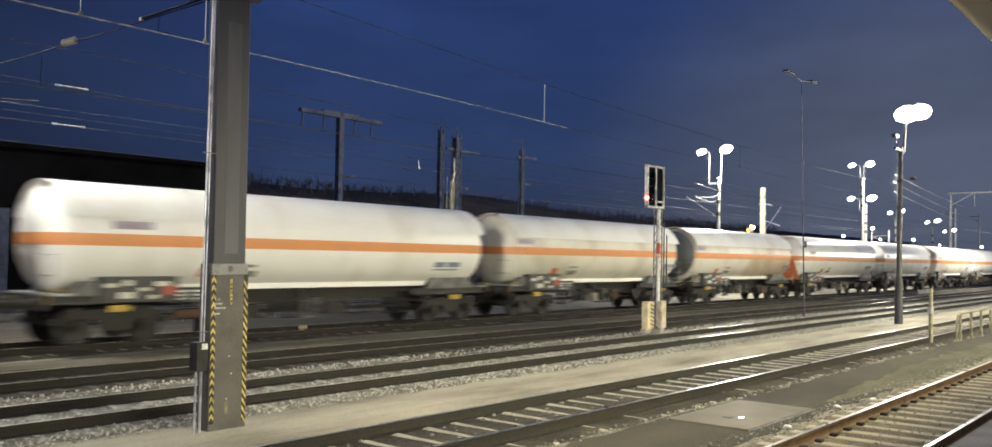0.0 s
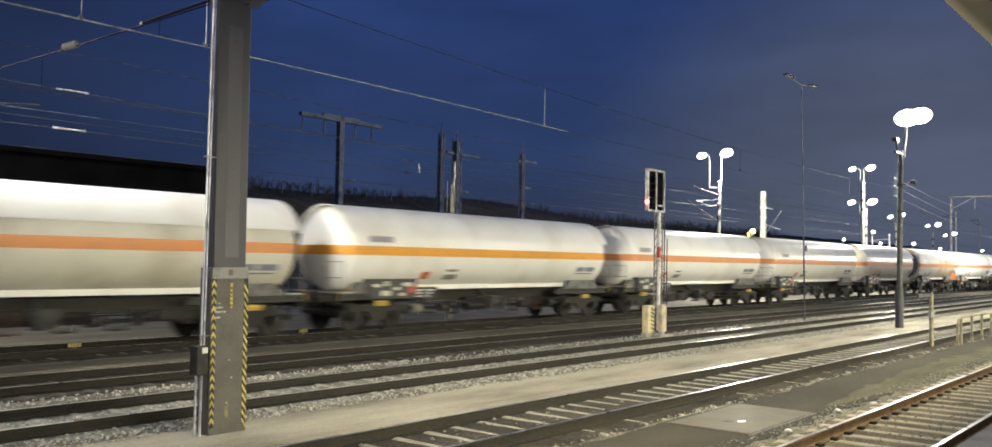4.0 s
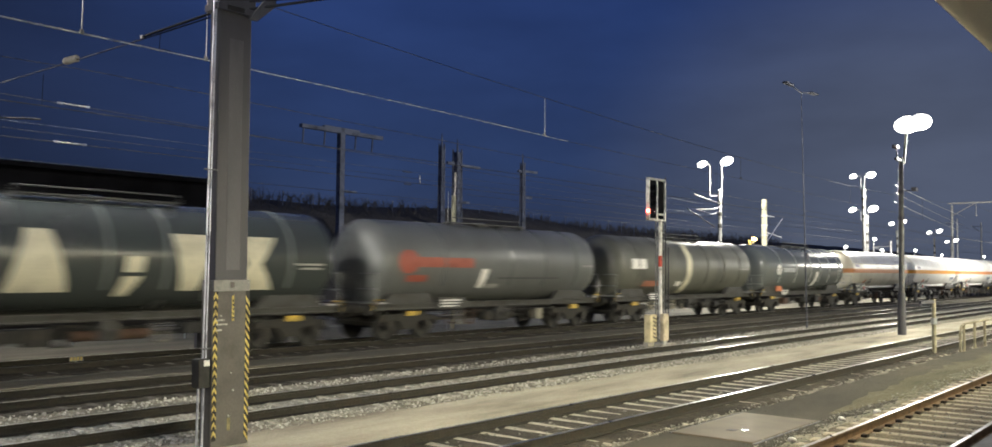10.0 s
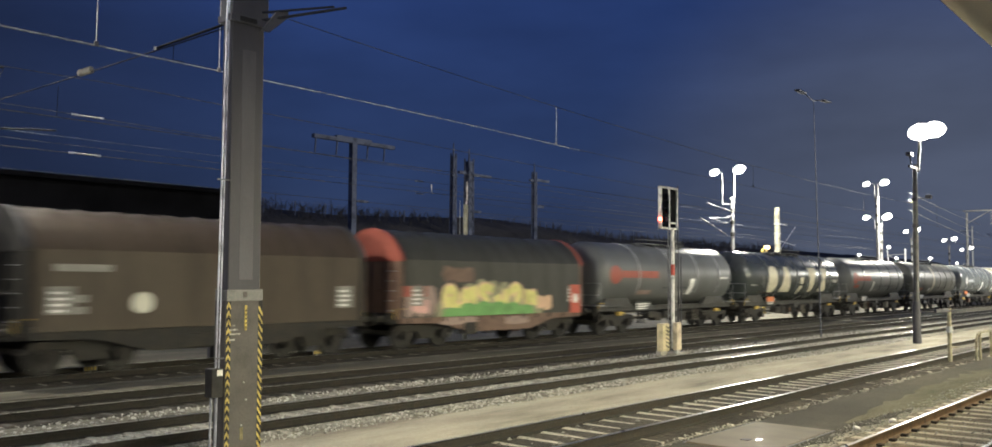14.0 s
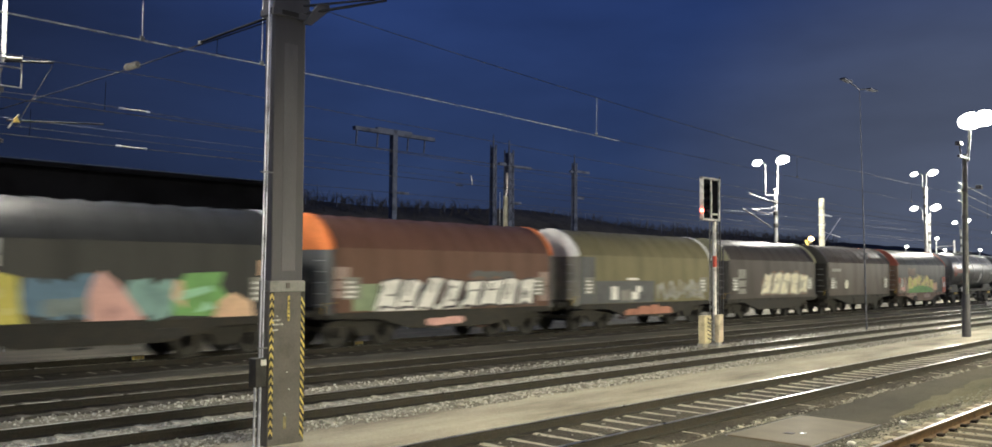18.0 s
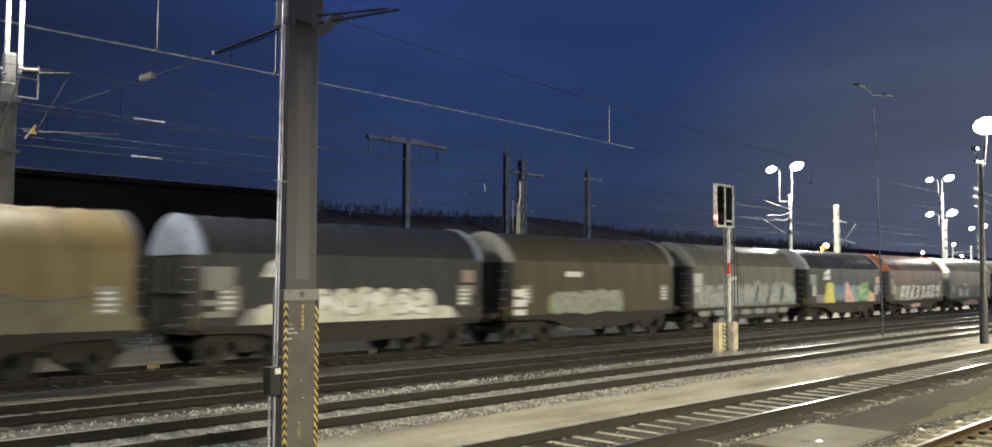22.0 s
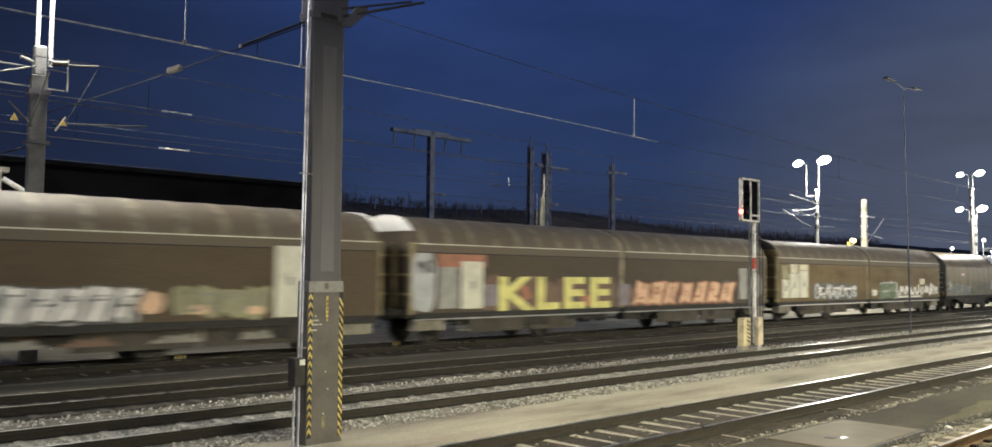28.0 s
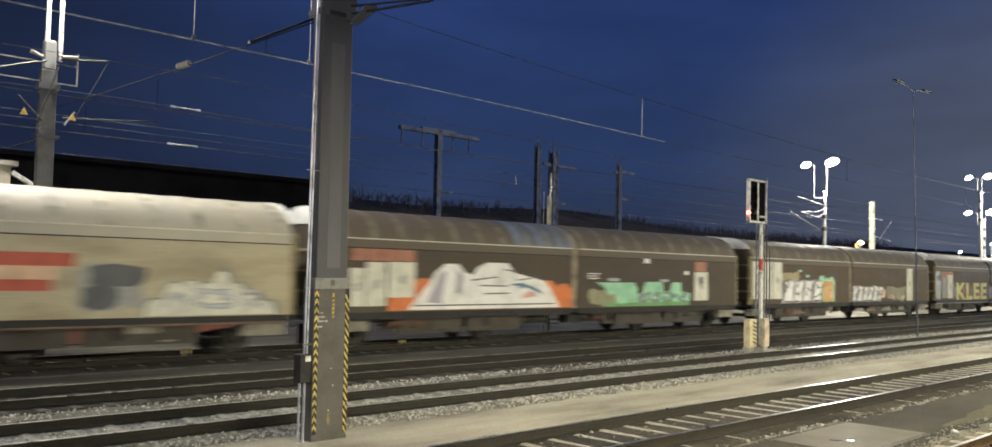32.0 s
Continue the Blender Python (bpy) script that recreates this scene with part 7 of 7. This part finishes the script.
    spray(w, bubble_row(rng, -1.3, -0.3, 1.2, 1.6, 2, 0.2), P["haze"], Y, 0.012)
    spray(w, [[(-0.25, 1.07), (1.2, 1.07), (0.85, 1.5), (0.5, 1.95), (0.05, 2.27), (-0.15, 2.1), (-0.3, 1.7)]], P["pink"], Y, 0.016)
    spray(w, bubble_row(rng, 0.7, 1.95, 1.1, 2.05, 2, 0.2), P["teal"], Y, 0.006)
    spray(w, [[(1.95, 1.15), (3.3, 1.10), (3.6, 1.5), (3.3, 1.9), (3.4, 2.24), (2.3, 2.2), (1.9, 1.75)]], P["green"], Y, 0.012)
    spray(w, [[(2.1, 1.5), (3.1, 1.75), (3.0, 1.9), (2.2, 1.75)], [(2.6, 1.2), (3.2, 1.3), (2.9, 1.5)]], P["mint"], Y, 0.018)
    spray(w, [[(3.1, 1.07), (4.4, 1.07), (4.3, 1.45), (3.7, 1.72), (3.3, 1.5)], [(1.9, 1.6), (2.3, 1.3), (2.2, 2.0), (2.0, 2.05)]], P["peach"], Y, 0.016)
    spray(w, [[(-3.35, 2.34), (-2.4, 2.34), (-2.4, 2.95), (-2.8, 2.9), (-3.15, 2.72)]], P["white"], Y, 0.006, name="emblem")
    spray(w, [rect(-3.4, -2.35, 2.58, 2.63)], P["slate"], Y, 0.012, name="emblem")
    spray(w, [rect(4.55, 5.2, 1.62, 2.1)], P["frost"], Y, 0.012, name="placard")
    spray(w, [rect(4.55, 5.2, 2.15, 2.55)], P["peach"], Y, 0.012, name="placard")
    spray(w, [rect(-5.2, -4.3, 2.1, 2.62)], P["haze"], Y, 0.012, name="placard")

    w = hooded(-206.45, -194.6, canvas("grey_olive", (0.150, 0.142, 0.110)), "grey-olive hooded wagon with faded pastel graffiti", P["dusty"], dark_end)
    wildstyle(w, rng, -4.9, 5.0, 1.07, 2.28, P["dusty"], ["haze", "dusty", "mauve", "haze", "dusty", "frost", "mauve", "teal", "grey"], Y, 36, "slate", 10)
    slabs(w, rng, -4.6, 4.6, 1.15, 2.10, 7, P["grey"], P["haze"], Y - 0.02)
    for i in range(7):
        spray(w, [rough_blob(rng, -4.0 + 1.3 * i, 0.80, 0.5, 0.13, 12, 0.6)], P[("dusty", "haze", "mauve")[i % 3]], -1.38, 0.006)
    spray(w, [rect(-2.1, -1.2, 2.28, 2.48, 0.1)], P["white"], Y, 0.02, name="lettering")
    spray(w, [rect(-5.0, -4.3, 1.75, 2.0), rect(-5.0, -4.3, 2.05, 2.6)], P["frost"], Y, 0.03, name="placard")

    w = hooded(-219.2, -206.45, canvas("ochre", (0.100, 0.083, 0.045)), "ochre-brown hooded wagon with pale green bubble graffiti", P["dusty"], dark_end)
    spray(w, bubble_row(rng, -3.3, 1.5, 1.04, 1.92, 5, 0.12), P["sage"], Y, 0.006)
    spray(w, bubble_row(rng, -3.1, 1.4, 1.12, 1.88, 6, 0.18), P["grey"], Y, 0.012)
    scrawl(w, rng, -3.0, 1.3, 1.2, 1.75, 5, P["dusty"], Y, None, 0.06, 0.02)
    spray(w, [rect(-2.35, -1.35, 2.40, 2.60)], P["white"], Y, 0.008, name="lettering")
    spray(w, [rect(-5.5, -4.8, 1.05, 1.25), rect(-5.5, -4.8, 1.35, 1.6), rect(-5.5, -4.8, 1.7, 1.95)], P["white"], Y, 0.03, name="placard")

    w = hooded(-231, -219.2, canvas("dark_grey", (0.046, 0.047, 0.050)), "dark grey hooded wagon with bulky white graffiti", P["cloud"], dark_end)
    spray(w, hills(rng, -3.4, 3.7, 1.07, [0.55, 0.98, 0.95, 0.96, 1.0, 0.98, 0.95, 0.95, 0.4]), P["door"], Y, 0.008)
    scrawl(w, rng, -2.8, 2.9, 1.2, 1.98, 6, P["white"], Y, P["dusty"], 0.13, 0.014)
    spray(w, [rect(-4.0, -3.3, 1.07, 1.5, 0.3), rect(3.6, 4.1, 1.07, 1.35, -0.3)], P["grey"], Y, 0.006)
    spray(w, [[(-3.3, 2.34), (-2.35, 2.34), (-2.35, 2.92), (-2.75, 2.88), (-3.1, 2.7)]], P["white"], Y, 0.006, name="emblem")
    spray(w, [rect(4.2, 4.75, 1.8, 2.1), rect(4.2, 4.75, 2.2, 2.6)], P["blush"], Y, 0.006, name="placard")
    spray(w, [rect(-5.05, -4.15, 1.3, 1.45), rect(-5.05, -4.15, 1.6, 1.75), rect(-5.05, -4.15, 2.0, 2.6)], P["dusty"], Y, 0.02, name="placard")

    w = hooded(-243.3, -231, canvas("yellow_ochre", (0.245, 0.182, 0.078)), "yellow-ochre hooded wagon with faded blue graffiti", P["soot"], dark_end)
    wildstyle(w, rng, -4.6, -0.6, 1.07, 1.88, P["dusty"], ["haze", "blue", "dusty", "frost", "haze"], Y, 14, "slate", 3)
    scrawl(w, rng, -4.5, -0.7, 1.1, 1.85, 4, P["dusty"], Y - 0.02, P["haze"], 0.07)
    spray(w, hills(rng, -0.4, 5.2, 1.07, [0.55, 0.72, 0.70, 0.78, 0.84, 0.8, 0.74, 0.7, 0.5]), P["khaki"], Y, 0.004)
    ink = Form()
    ribbon(ink, [(-0.3, 1.75), (0.5, 1.95), (1.0, 1.85), (1.5, 2.02), (2.2, 1.9), (2.8, 1.75), (3.4, 1.8), (4.3, 1.9)], 0.025, Y, 0.008)
    part("graffiti", ink, P["slate"], w, "thin dark sprayed line")
    spray(w, [rect(-2.4, -1.5, 2.32, 2.62)], P["rust"], Y, 0.008, name="lettering")
    spray(w, [rect(-2.2, -1.6, 2.42, 2.54)], P["white"], Y, 0.014, name="lettering")
    spray(w, [rect(-5.3, -4.7, 1.1, 1.3), rect(-5.3, -4.7, 1.4, 1.6), rect(-5.3, -4.7, 1.75, 2.0)], P["dusty"], Y, 0.03, name="placard")


def door_panel(w, x0, x1, z0, z1, mat, y=-1.45):
    p = part("door", Form().box(x0, x1, y - 0.03, y + 0.01, z0, z1), mat, w, "pale replaced wall panel", bevel=0.01)
    part("latch", Form().box((x0 + x1) / 2 - 0.08, (x0 + x1) / 2 + 0.08, y - 0.045, y - 0.03, (z0 + z1) / 2 - 0.12, (z0 + z1) / 2 + 0.12), P["grey"], p)


def word(w, text, x, z, size, width, mat, y, label=""):
    d = bpy.data.curves.new("lettering", "FONT")
    d.body, d.size, d.extrude, d.offset = text, size, 0.003, 0.055
    d.space_character = 1.18
    d.align_x = "CENTER"
    d.materials.append(mat)
    ob = new("lettering", d)
    ob.parent = w
    ob.matrix_basis = pose(x, y, z, 90, 0, 0) @ Matrix.Diagonal((width, 1, 1, 1))
    if label:
        ob["label"] = label
    return ob


def build_sliding():
    Y = -1.45
    rng = random.Random(11)
    brown = surface("brown_sliding_wall", (0.090, 0.067, 0.043), 0.62, 0.0, 0.15, 0.8, (0.088, 0.064, 0.041), 0.45, 0.04, (0.5, 1, 2), 12, gloss=0.3)
    umber = surface("umber_sliding_wall", (0.078, 0.061, 0.043), 0.62, 0.0, 0.15, 0.8, (0.075, 0.06, 0.045), 0.45, 0.04, (0.5, 1, 2), 12, gloss=0.3)
    ochre = surface("ochre_sliding_wall", (0.160, 0.114, 0.052), 0.62, 0.0, 0.2, 0.8, (0.125, 0.088, 0.042), 0.45, 0.04, (0.5, 1, 2), 12, gloss=0.3)
    cream = surface("cream_sliding_wall", (0.43, 0.375, 0.25), 0.5, 0, 0.12, 0.8, (0.31, 0.265, 0.17), 0.4, 0.04, (0.5, 1, 2), 12)
    roof = surface("dull_brown_roof", (0.118, 0.093, 0.063), 0.62, 0.0, 0.15, 0.8, (0.12, 0.10, 0.08), 0.45, 0.03)
    pale_roof = surface("pale_roof", (0.46, 0.42, 0.33), 0.6, 0.0, 0.1, 0.8, (0.4, 0.38, 0.33), 0.4, 0.03)
    w = sliding(-267.4, -243.3, ochre, roof, "ochre-brown double wagon with bubble graffiti and white rail", (under, roof), P["white"])
    door_panel(w, -9.1, -8.15, 1.2, 2.55, P["door"])
    door_panel(w, -10.2, -9.2, 1.2, 2.4, P["door"])
    door_panel(w, -11.0, -10.3, 1.2, 2.1, P["door"])
    spray(w, [rect(-10.1, -9.3, 2.42, 2.85), rect(-9.1, -8.1, 2.57, 2.85)], P["cream"], Y, 0.008)
    spray(w, [rect(-11.0, -10.3, 2.15, 2.8)], P["olive"], Y, 0.008)
    spray(w, bubble_row(rng, -7.5, -2.0, 1.04, 1.95, 6, 0.14), P["slate"], Y, 0.006)
    scrawl(w, rng, -7.5, -2.0, 1.06, 1.97, 7, P["frost"], Y, P["black"], 0.085)
    scrawl(w, rng, -7.2, -2.2, 1.25, 1.8, 6, P["white"], Y, None, 0.07, 0.045)
    spray(w, [rect(0.2, 0.86, 1.2, 1.53)], P["white"], Y, 0.01)
    spray(w, [rough_blob(rng, 3.75, 1.72, 0.34, 0.25, 14, 0.6, 0.06), rough_blob(rng, 3.95, 1.27, 0.36, 0.25, 14, 0.6, 0.06)], P["frost"], Y, 0.006)
    for z in (1.50, 1.02):
        spray(w, bubble_row(rng, 1.25, 3.85, z, z + 0.48, 5, 0.08), P["frost"], Y, 0.012 if z > 1.2 else 0.024)
        spray(w, bubble_row(rng, 1.22, 3.78, z - 0.02, z + 0.39, 5, 0.10), P["moss"], Y, 0.018 if z > 1.2 else 0.030)
    scrawl(w, rng, 1.4, 3.6, 1.10, 1.85, 4, P["sage"], Y, None, 0.04, 0.036)
    scrawl(w, rng, 4.3, 11.0, 1.08, 1.98, 8, P["white"], Y, P["umber"], 0.12)
    spray(w, [rect(4.3, 8.2, 1.04, 1.16)], P["white"], Y, 0.005)
    spray(w, [rect(7.8, 8.7, 1.82, 2.18)], P["cream"], Y, 0.004)

    w = sliding(-290.9, -267.4, umber, roof, "brown double wagon with large yellow lettering graffiti", (P["white"], under), galv)
    spray(w, [rough_blob(rng, -10.68, 2.0, 0.48, 0.92, 18, 0.5, 0.04)], P["frost"], Y, 0.008)
    scrawl(w, rng, -11.0, -10.3, 2.2, 2.8, 2, P["slate"], Y, None, 0.07, 0.014)
    door_panel(w, -10.05, -9.2, 1.15, 2.45, P["grey"])
    door_panel(w, -9.05, -8.08, 1.13, 2.64, P["door"])
    spray(w, [rect(-10.1, -7.95, 2.45, 2.86)], P["rust"], Y, 0.004)
    wildstyle(w, rng, -8.0, -0.8, 1.07, 2.2, P["umber"], ["umber", "slate", "rust", "umber"], Y, 9)
    spray(w, [rect(-8.1, -7.3, 1.2, 1.9), rect(-0.6, 0.1, 1.1, 1.9)], P["mauve"], Y, 0.012)
    word(w, "KLEE", -4.30, 1.08, 1.50, 1.72, P["lemon"], Y - 0.016, "yellow sprayed capital letters")
    wildstyle(w, rng, 0.1, 8.0, 1.07, 2.05, P["umber"], ["slate", "umber"], Y, 5)
    slabs(w, rng, 0.35, 7.9, 1.10, 2.04, 7, P["peach"], P["rust"], Y - 0.012)
    door_panel(w, 8.6, 9.3, 1.2, 2.6, P["grey"])
    spray(w, bubble_row(rng, 9.7, 10.6, 1.2, 2.4, 1), P["grey"], Y, 0.008)

    w = sliding(-314.4, -290.9, brown, roof, "brown double wagon with pale doors and orange graffiti", (P["white"], P["white"]), under)
    for i in range(3):
        door_panel(w, -11.0 + i * 0.97, -10.12 + i * 0.97, 1.25, 2.98, P["door"])
    spray(w, bubble_row(rng, -8.1, -6.4, 2.1, 2.55, 3), P["tan"], Y, 0.006)
    spray(w, [rect(-5.6, -5.3, 2.3, 2.42), rect(-6.4, -6.1, 2.55, 2.66)], P["mint"], Y, 0.006)
    spray(w, [[(-8.2, 1.07), (-4.1, 1.07), (-3.85, 2.2), (-7.7, 2.16), (-8.0, 1.7)]], P["lilac"], Y, 0.008)
    slabs(w, rng, -8.0, -3.9, 1.12, 2.14, 4, P["white"], P["navy2"], Y, 0.012)
    spray(w, [[(-7.9, 2.14), (-3.9, 2.2), (-3.9, 2.26), (-7.9, 2.2)]], P["navy2"], Y, 0.004)
    spray(w, [rect(-8.2, -4.0, 1.05, 1.12)], P["white"], Y, 0.006)
    spray(w, bubble_row(rng, -4.3, -2.5, 1.06, 2.4, 3, 0.15), P["mint"], Y, 0.064)
    spray(w, [rect(-3.85, -2.65, 1.10, 2.12)], P["amber"], Y, 0.070)
    scrawl(w, rng, -3.8, -2.7, 1.2, 2.0, 2, P["peach"], Y, None, 0.07, 0.076)
    spray(w, bubble_row(rng, -0.1, 3.6, 1.06, 1.6, 6, 0.2), P["frost"], Y, 0.005)
    slabs(w, rng, -0.1, 3.7, 1.08, 1.95, 6, P["white"], P["slate"], Y, 0.010)
    spray(w, bubble_row(rng, 4.6, 7.3, 1.1, 1.92, 4, 0.2), P["olive"], Y, 0.006)
    spray(w, [rough_blob(rng, 4.0, 1.5, 0.35, 0.28, 10), rough_blob(rng, 5.3, 1.3, 0.25, 0.12, 9), rough_blob(rng, 6.9, 1.25, 0.25, 0.12, 9)], P["peach"], Y, 0.012)
    scrawl(w, rng, 4.7, 7.2, 1.2, 1.85, 4, P["dusty"], Y, None, 0.05, 0.016)
    door_panel(w, 7.5, 8.4, 1.05, 2.95, P["door"])
    for x0, x1, k in ((0.4, 1.6, "dusty"), (2.0, 3.2, "umber"), (4.2, 5.4, "dusty"), (6.4, 7.6, "dusty"), (-7.0, -5.6, "umber")):
        spray(w, hills(rng, x0, x1, 0.50, [0.1, 0.2, 0.16, 0.22, 0.1]), P[k], -1.33, 0.006)

    w = sliding(-337.8, -314.4, umber, roof, "brown double wagon with white and orange graffiti clouds", (P["white"], P["white"]), under)
    for i in range(3):
        part("roof_panel", arch(Form(), WALL, -0.95 - i * 1.08, 0.44, 0.010, 3.12), surface("pale_blue_roof_paint", (0.17, 0.205, 0.27), 0.5, 0, 0.2, 1.5, (0.12, 0.13, 0.15), 0.4), w, "pale blue painted roof panel")
    door_panel(w, -10.43, -9.9, 1.2, 2.3, P["door"])
    door_panel(w, -9.85, -9.12, 1.2, 2.48, P["door"])
    door_panel(w, -9.02, -8.0, 1.45, 2.5, P["door"])
    spray(w, [rect(-10.4, -8.0, 2.52, 2.86)], P["rust"], Y, 0.004)
    spray(w, hills(rng, -8.9, -0.6, 1.06, [0.65, 0.98, 0.95, 0.3, 0.3, 0.3, 0.3, 0.3, 0.95, 0.85]), P["orange"], Y, 0.006)
    cloud = [(-8.25, 1.07), (-7.95, 1.4), (-7.4, 1.88), (-7.15, 2.22), (-6.75, 2.48), (-6.2, 2.5), (-5.9, 2.24), (-5.55, 2.15), (-5.3, 2.4), (-4.9, 2.56), (-3.9, 2.56), (-3.55, 2.24), (-2.8, 2.12), (-2.0, 1.98), (-1.65, 1.66), (-1.22, 1.07)]
    spray(w, [cloud], P["white"], Y, 0.014)
    spray(w, [[(-7.5, 1.3), (-6.9, 1.25), (-6.7, 2.2), (-6.9, 2.3)], [(-6.3, 1.6), (-6.05, 1.55), (-5.95, 2.1), (-6.2, 2.3)]], P["lilac"], Y, 0.018)
    lf = 0.02
    for a, b in (((-5.6, 1.98), (-4.4, 2.1)), ((-5.2, 1.82), (-3.9, 1.80)), ((-5.0, 1.55), (-3.8, 1.57)), ((-4.1, 2.35), (-3.6, 2.3)), ((-3.4, 2.0), (-2.4, 2.12)), ((-8.0, 1.2), (-1.5, 1.2))):
        ink = Form()
        lf = ribbon(ink, [a, b], 0.022, Y, lf)
        part("graffiti", ink, P["slate"], w, "thin dark sprayed line")
    spray(w, [[(-3.9, 1.85), (-2.9, 1.75), (-2.1, 1.5), (-2.3, 1.68), (-3.2, 1.92)], [(-3.4, 1.75), (-3.1, 1.7), (-3.2, 1.85)]], P["blue"], Y, 0.034)
    spray(w, [[(-3.2, 1.4), (-2.4, 1.45), (-2.6, 1.62), (-3.0, 1.6)]], P["pink"], Y, 0.034)
    spray(w, [rect(1.5, 7.2, 1.05, 1.2)], P["green"], Y, 0.006)
    spray(w, bubble_row(rng, 0.5, 2.2, 1.1, 1.7, 3, 0.15), P["olive"], Y, 0.004)
    spray(w, [[(0.9, 1.95), (3.3, 1.96), (3.5, 1.7), (3.4, 1.2), (2.2, 1.15), (2.0, 1.55), (1.6, 1.45), (1.4, 1.75)], [(3.3, 1.2), (7.2, 1.2), (7.25, 1.55), (6.6, 1.6), (6.5, 1.98), (5.9, 1.98), (5.7, 1.62), (5.3, 1.6), (5.2, 2.0), (4.0, 1.98), (3.8, 1.55), (3.4, 1.5)]], P["mint"], Y, 0.010)
    scrawl(w, rng, 3.4, 7.0, 1.15, 1.65, 6, P["haze"], Y, P["sage"], 0.08, 0.014)
    spray(w, [rect(1.6, 2.3, 2.0, 2.12), rect(5.0, 5.6, 2.0, 2.1)], P["frost"], Y, 0.016)
    spray(w, [rect(0.4, 1.1, 2.25, 2.29), rect(0.35, 1.0, 2.17, 2.2), rect(0.4, 1.05, 2.08, 2.12), rect(3.9, 4.3, 2.72, 2.9), rect(6.8, 7.1, 2.3, 2.45)], P["white"], Y, 0.01, name="lettering")
    door_panel(w, 7.56, 8.6, 1.23, 2.42, P["door"])
    spray(w, [rough_blob(rng, 8.05, 2.02, 0.17, 0.22, 9)], P["slate"], Y - 0.03, 0.006)
    spray(w, [rect(7.6, 8.5, 2.45, 2.85)], P["rust"], Y, 0.006)

    w = sliding(-361.4, -337.8, cream, pale_roof, "cream double wagon with pale roof and red frame", (P["white"], P["white"]), P["umber"], rib_mat=surface("cream_roof_rib", (0.50, 0.46, 0.36), 0.6, 0, 0.1, 3))
    spray(w, [rect(1.2, 5.3, 2.2, 2.5), rect(1.2, 4.8, 1.65, 1.9)], P["red"], Y, 0.008)
    spray(w, [rect(1.2, 4.9, 1.9, 2.2)], P["peach"], Y, 0.012)
    spray(w, bubble_row(rng, 5.4, 6.9, 1.15, 2.25, 3, 0.2), P["grey"], Y, 0.006)
    spray(w, [rough_blob(rng, 6.3, 2.0, 0.7, 0.28, 12), rough_blob(rng, 5.9, 1.5, 0.45, 0.3, 12)], P["slate"], Y, 0.010)
    spray(w, hills(rng, 7.0, 10.7, 1.05, [0.45, 0.85, 0.9, 0.85, 1.2, 0.85, 0.6, 0.4]), P["dusty"], Y, 0.008)
    spray(w, hills(rng, 7.1, 10.5, 1.05, [0.4, 0.8, 0.86, 0.8, 1.1, 0.8, 0.5, 0.35]), P["door"], Y, 0.012)
    scrawl(w, rng, 7.4, 10.2, 1.2, 1.75, 4, P["frost"], Y, P["dusty"], 0.07, 0.018)
    m = 5.6
    part("red_frame", Form().prism([(0.0, 0.98), (10.8, 0.98), (9.8, 0.8), (m + 1.6, 0.42), (m - 1.6, 0.42), (1.2, 0.8)], -1.3, -1.18, "y"), surface("red_frame_paint", (0.22, 0.055, 0.038), 0.5, 0, 0.2, 3), w)


def true_length(ob, k, shared, done):
    """Brings a wagon's drawn length to metres; wheels, bogies and buffers keep their shape."""
    for c in ob.children:
        m = c.matrix_basis.copy()
        m.translation.x *= k
        if c.type == "FONT":
            m = m @ Matrix.Diagonal((k, 1, 1, 1))
        c.matrix_basis = m
        if c.type == "FONT" or c.data in shared:
            continue
        if c.data.name not in done:
            done.add(c.data.name)
            c.data.transform(Matrix.Diagonal((k, 1, 1, 1)))
        true_length(c, k, shared, done)


build_tanks()
build_hoods()
build_sliding()
for w in WAGONS:
    true_length(w, FACTOR[w.name], (WHEEL, BOGIE, BUFFER, HOOK, *GUARD), set())


# ---- pieces of the tracks ----
make_tracks()


# ---- what moves ----
def motions():
    for w in WAGONS:
        p = w.matrix_basis.translation.copy()
        walk(w, [(t, pose(p.x + SPEED * t, p.y, p.z)) for t in (0.0, 16.0, 32.0)])
    # the wheels roll; alike wheels share their turning
    for k, wheels in WHEELS.items():
        first = wheels[0]
        walk(first, [(i / 30, pose(k, 0, 0.46, 0, math.degrees(SPEED / 0.455) * i / 30, 0)) for i in range(0, 961)])
        act, slot = first.animation_data.action, first.animation_data.action_slot
        for o in wheels[1:]:
            o.rotation_mode = "QUATERNION"
            o.animation_data_create()
            o.animation_data.action = act
            o.animation_data.action_slot = slot


motions()
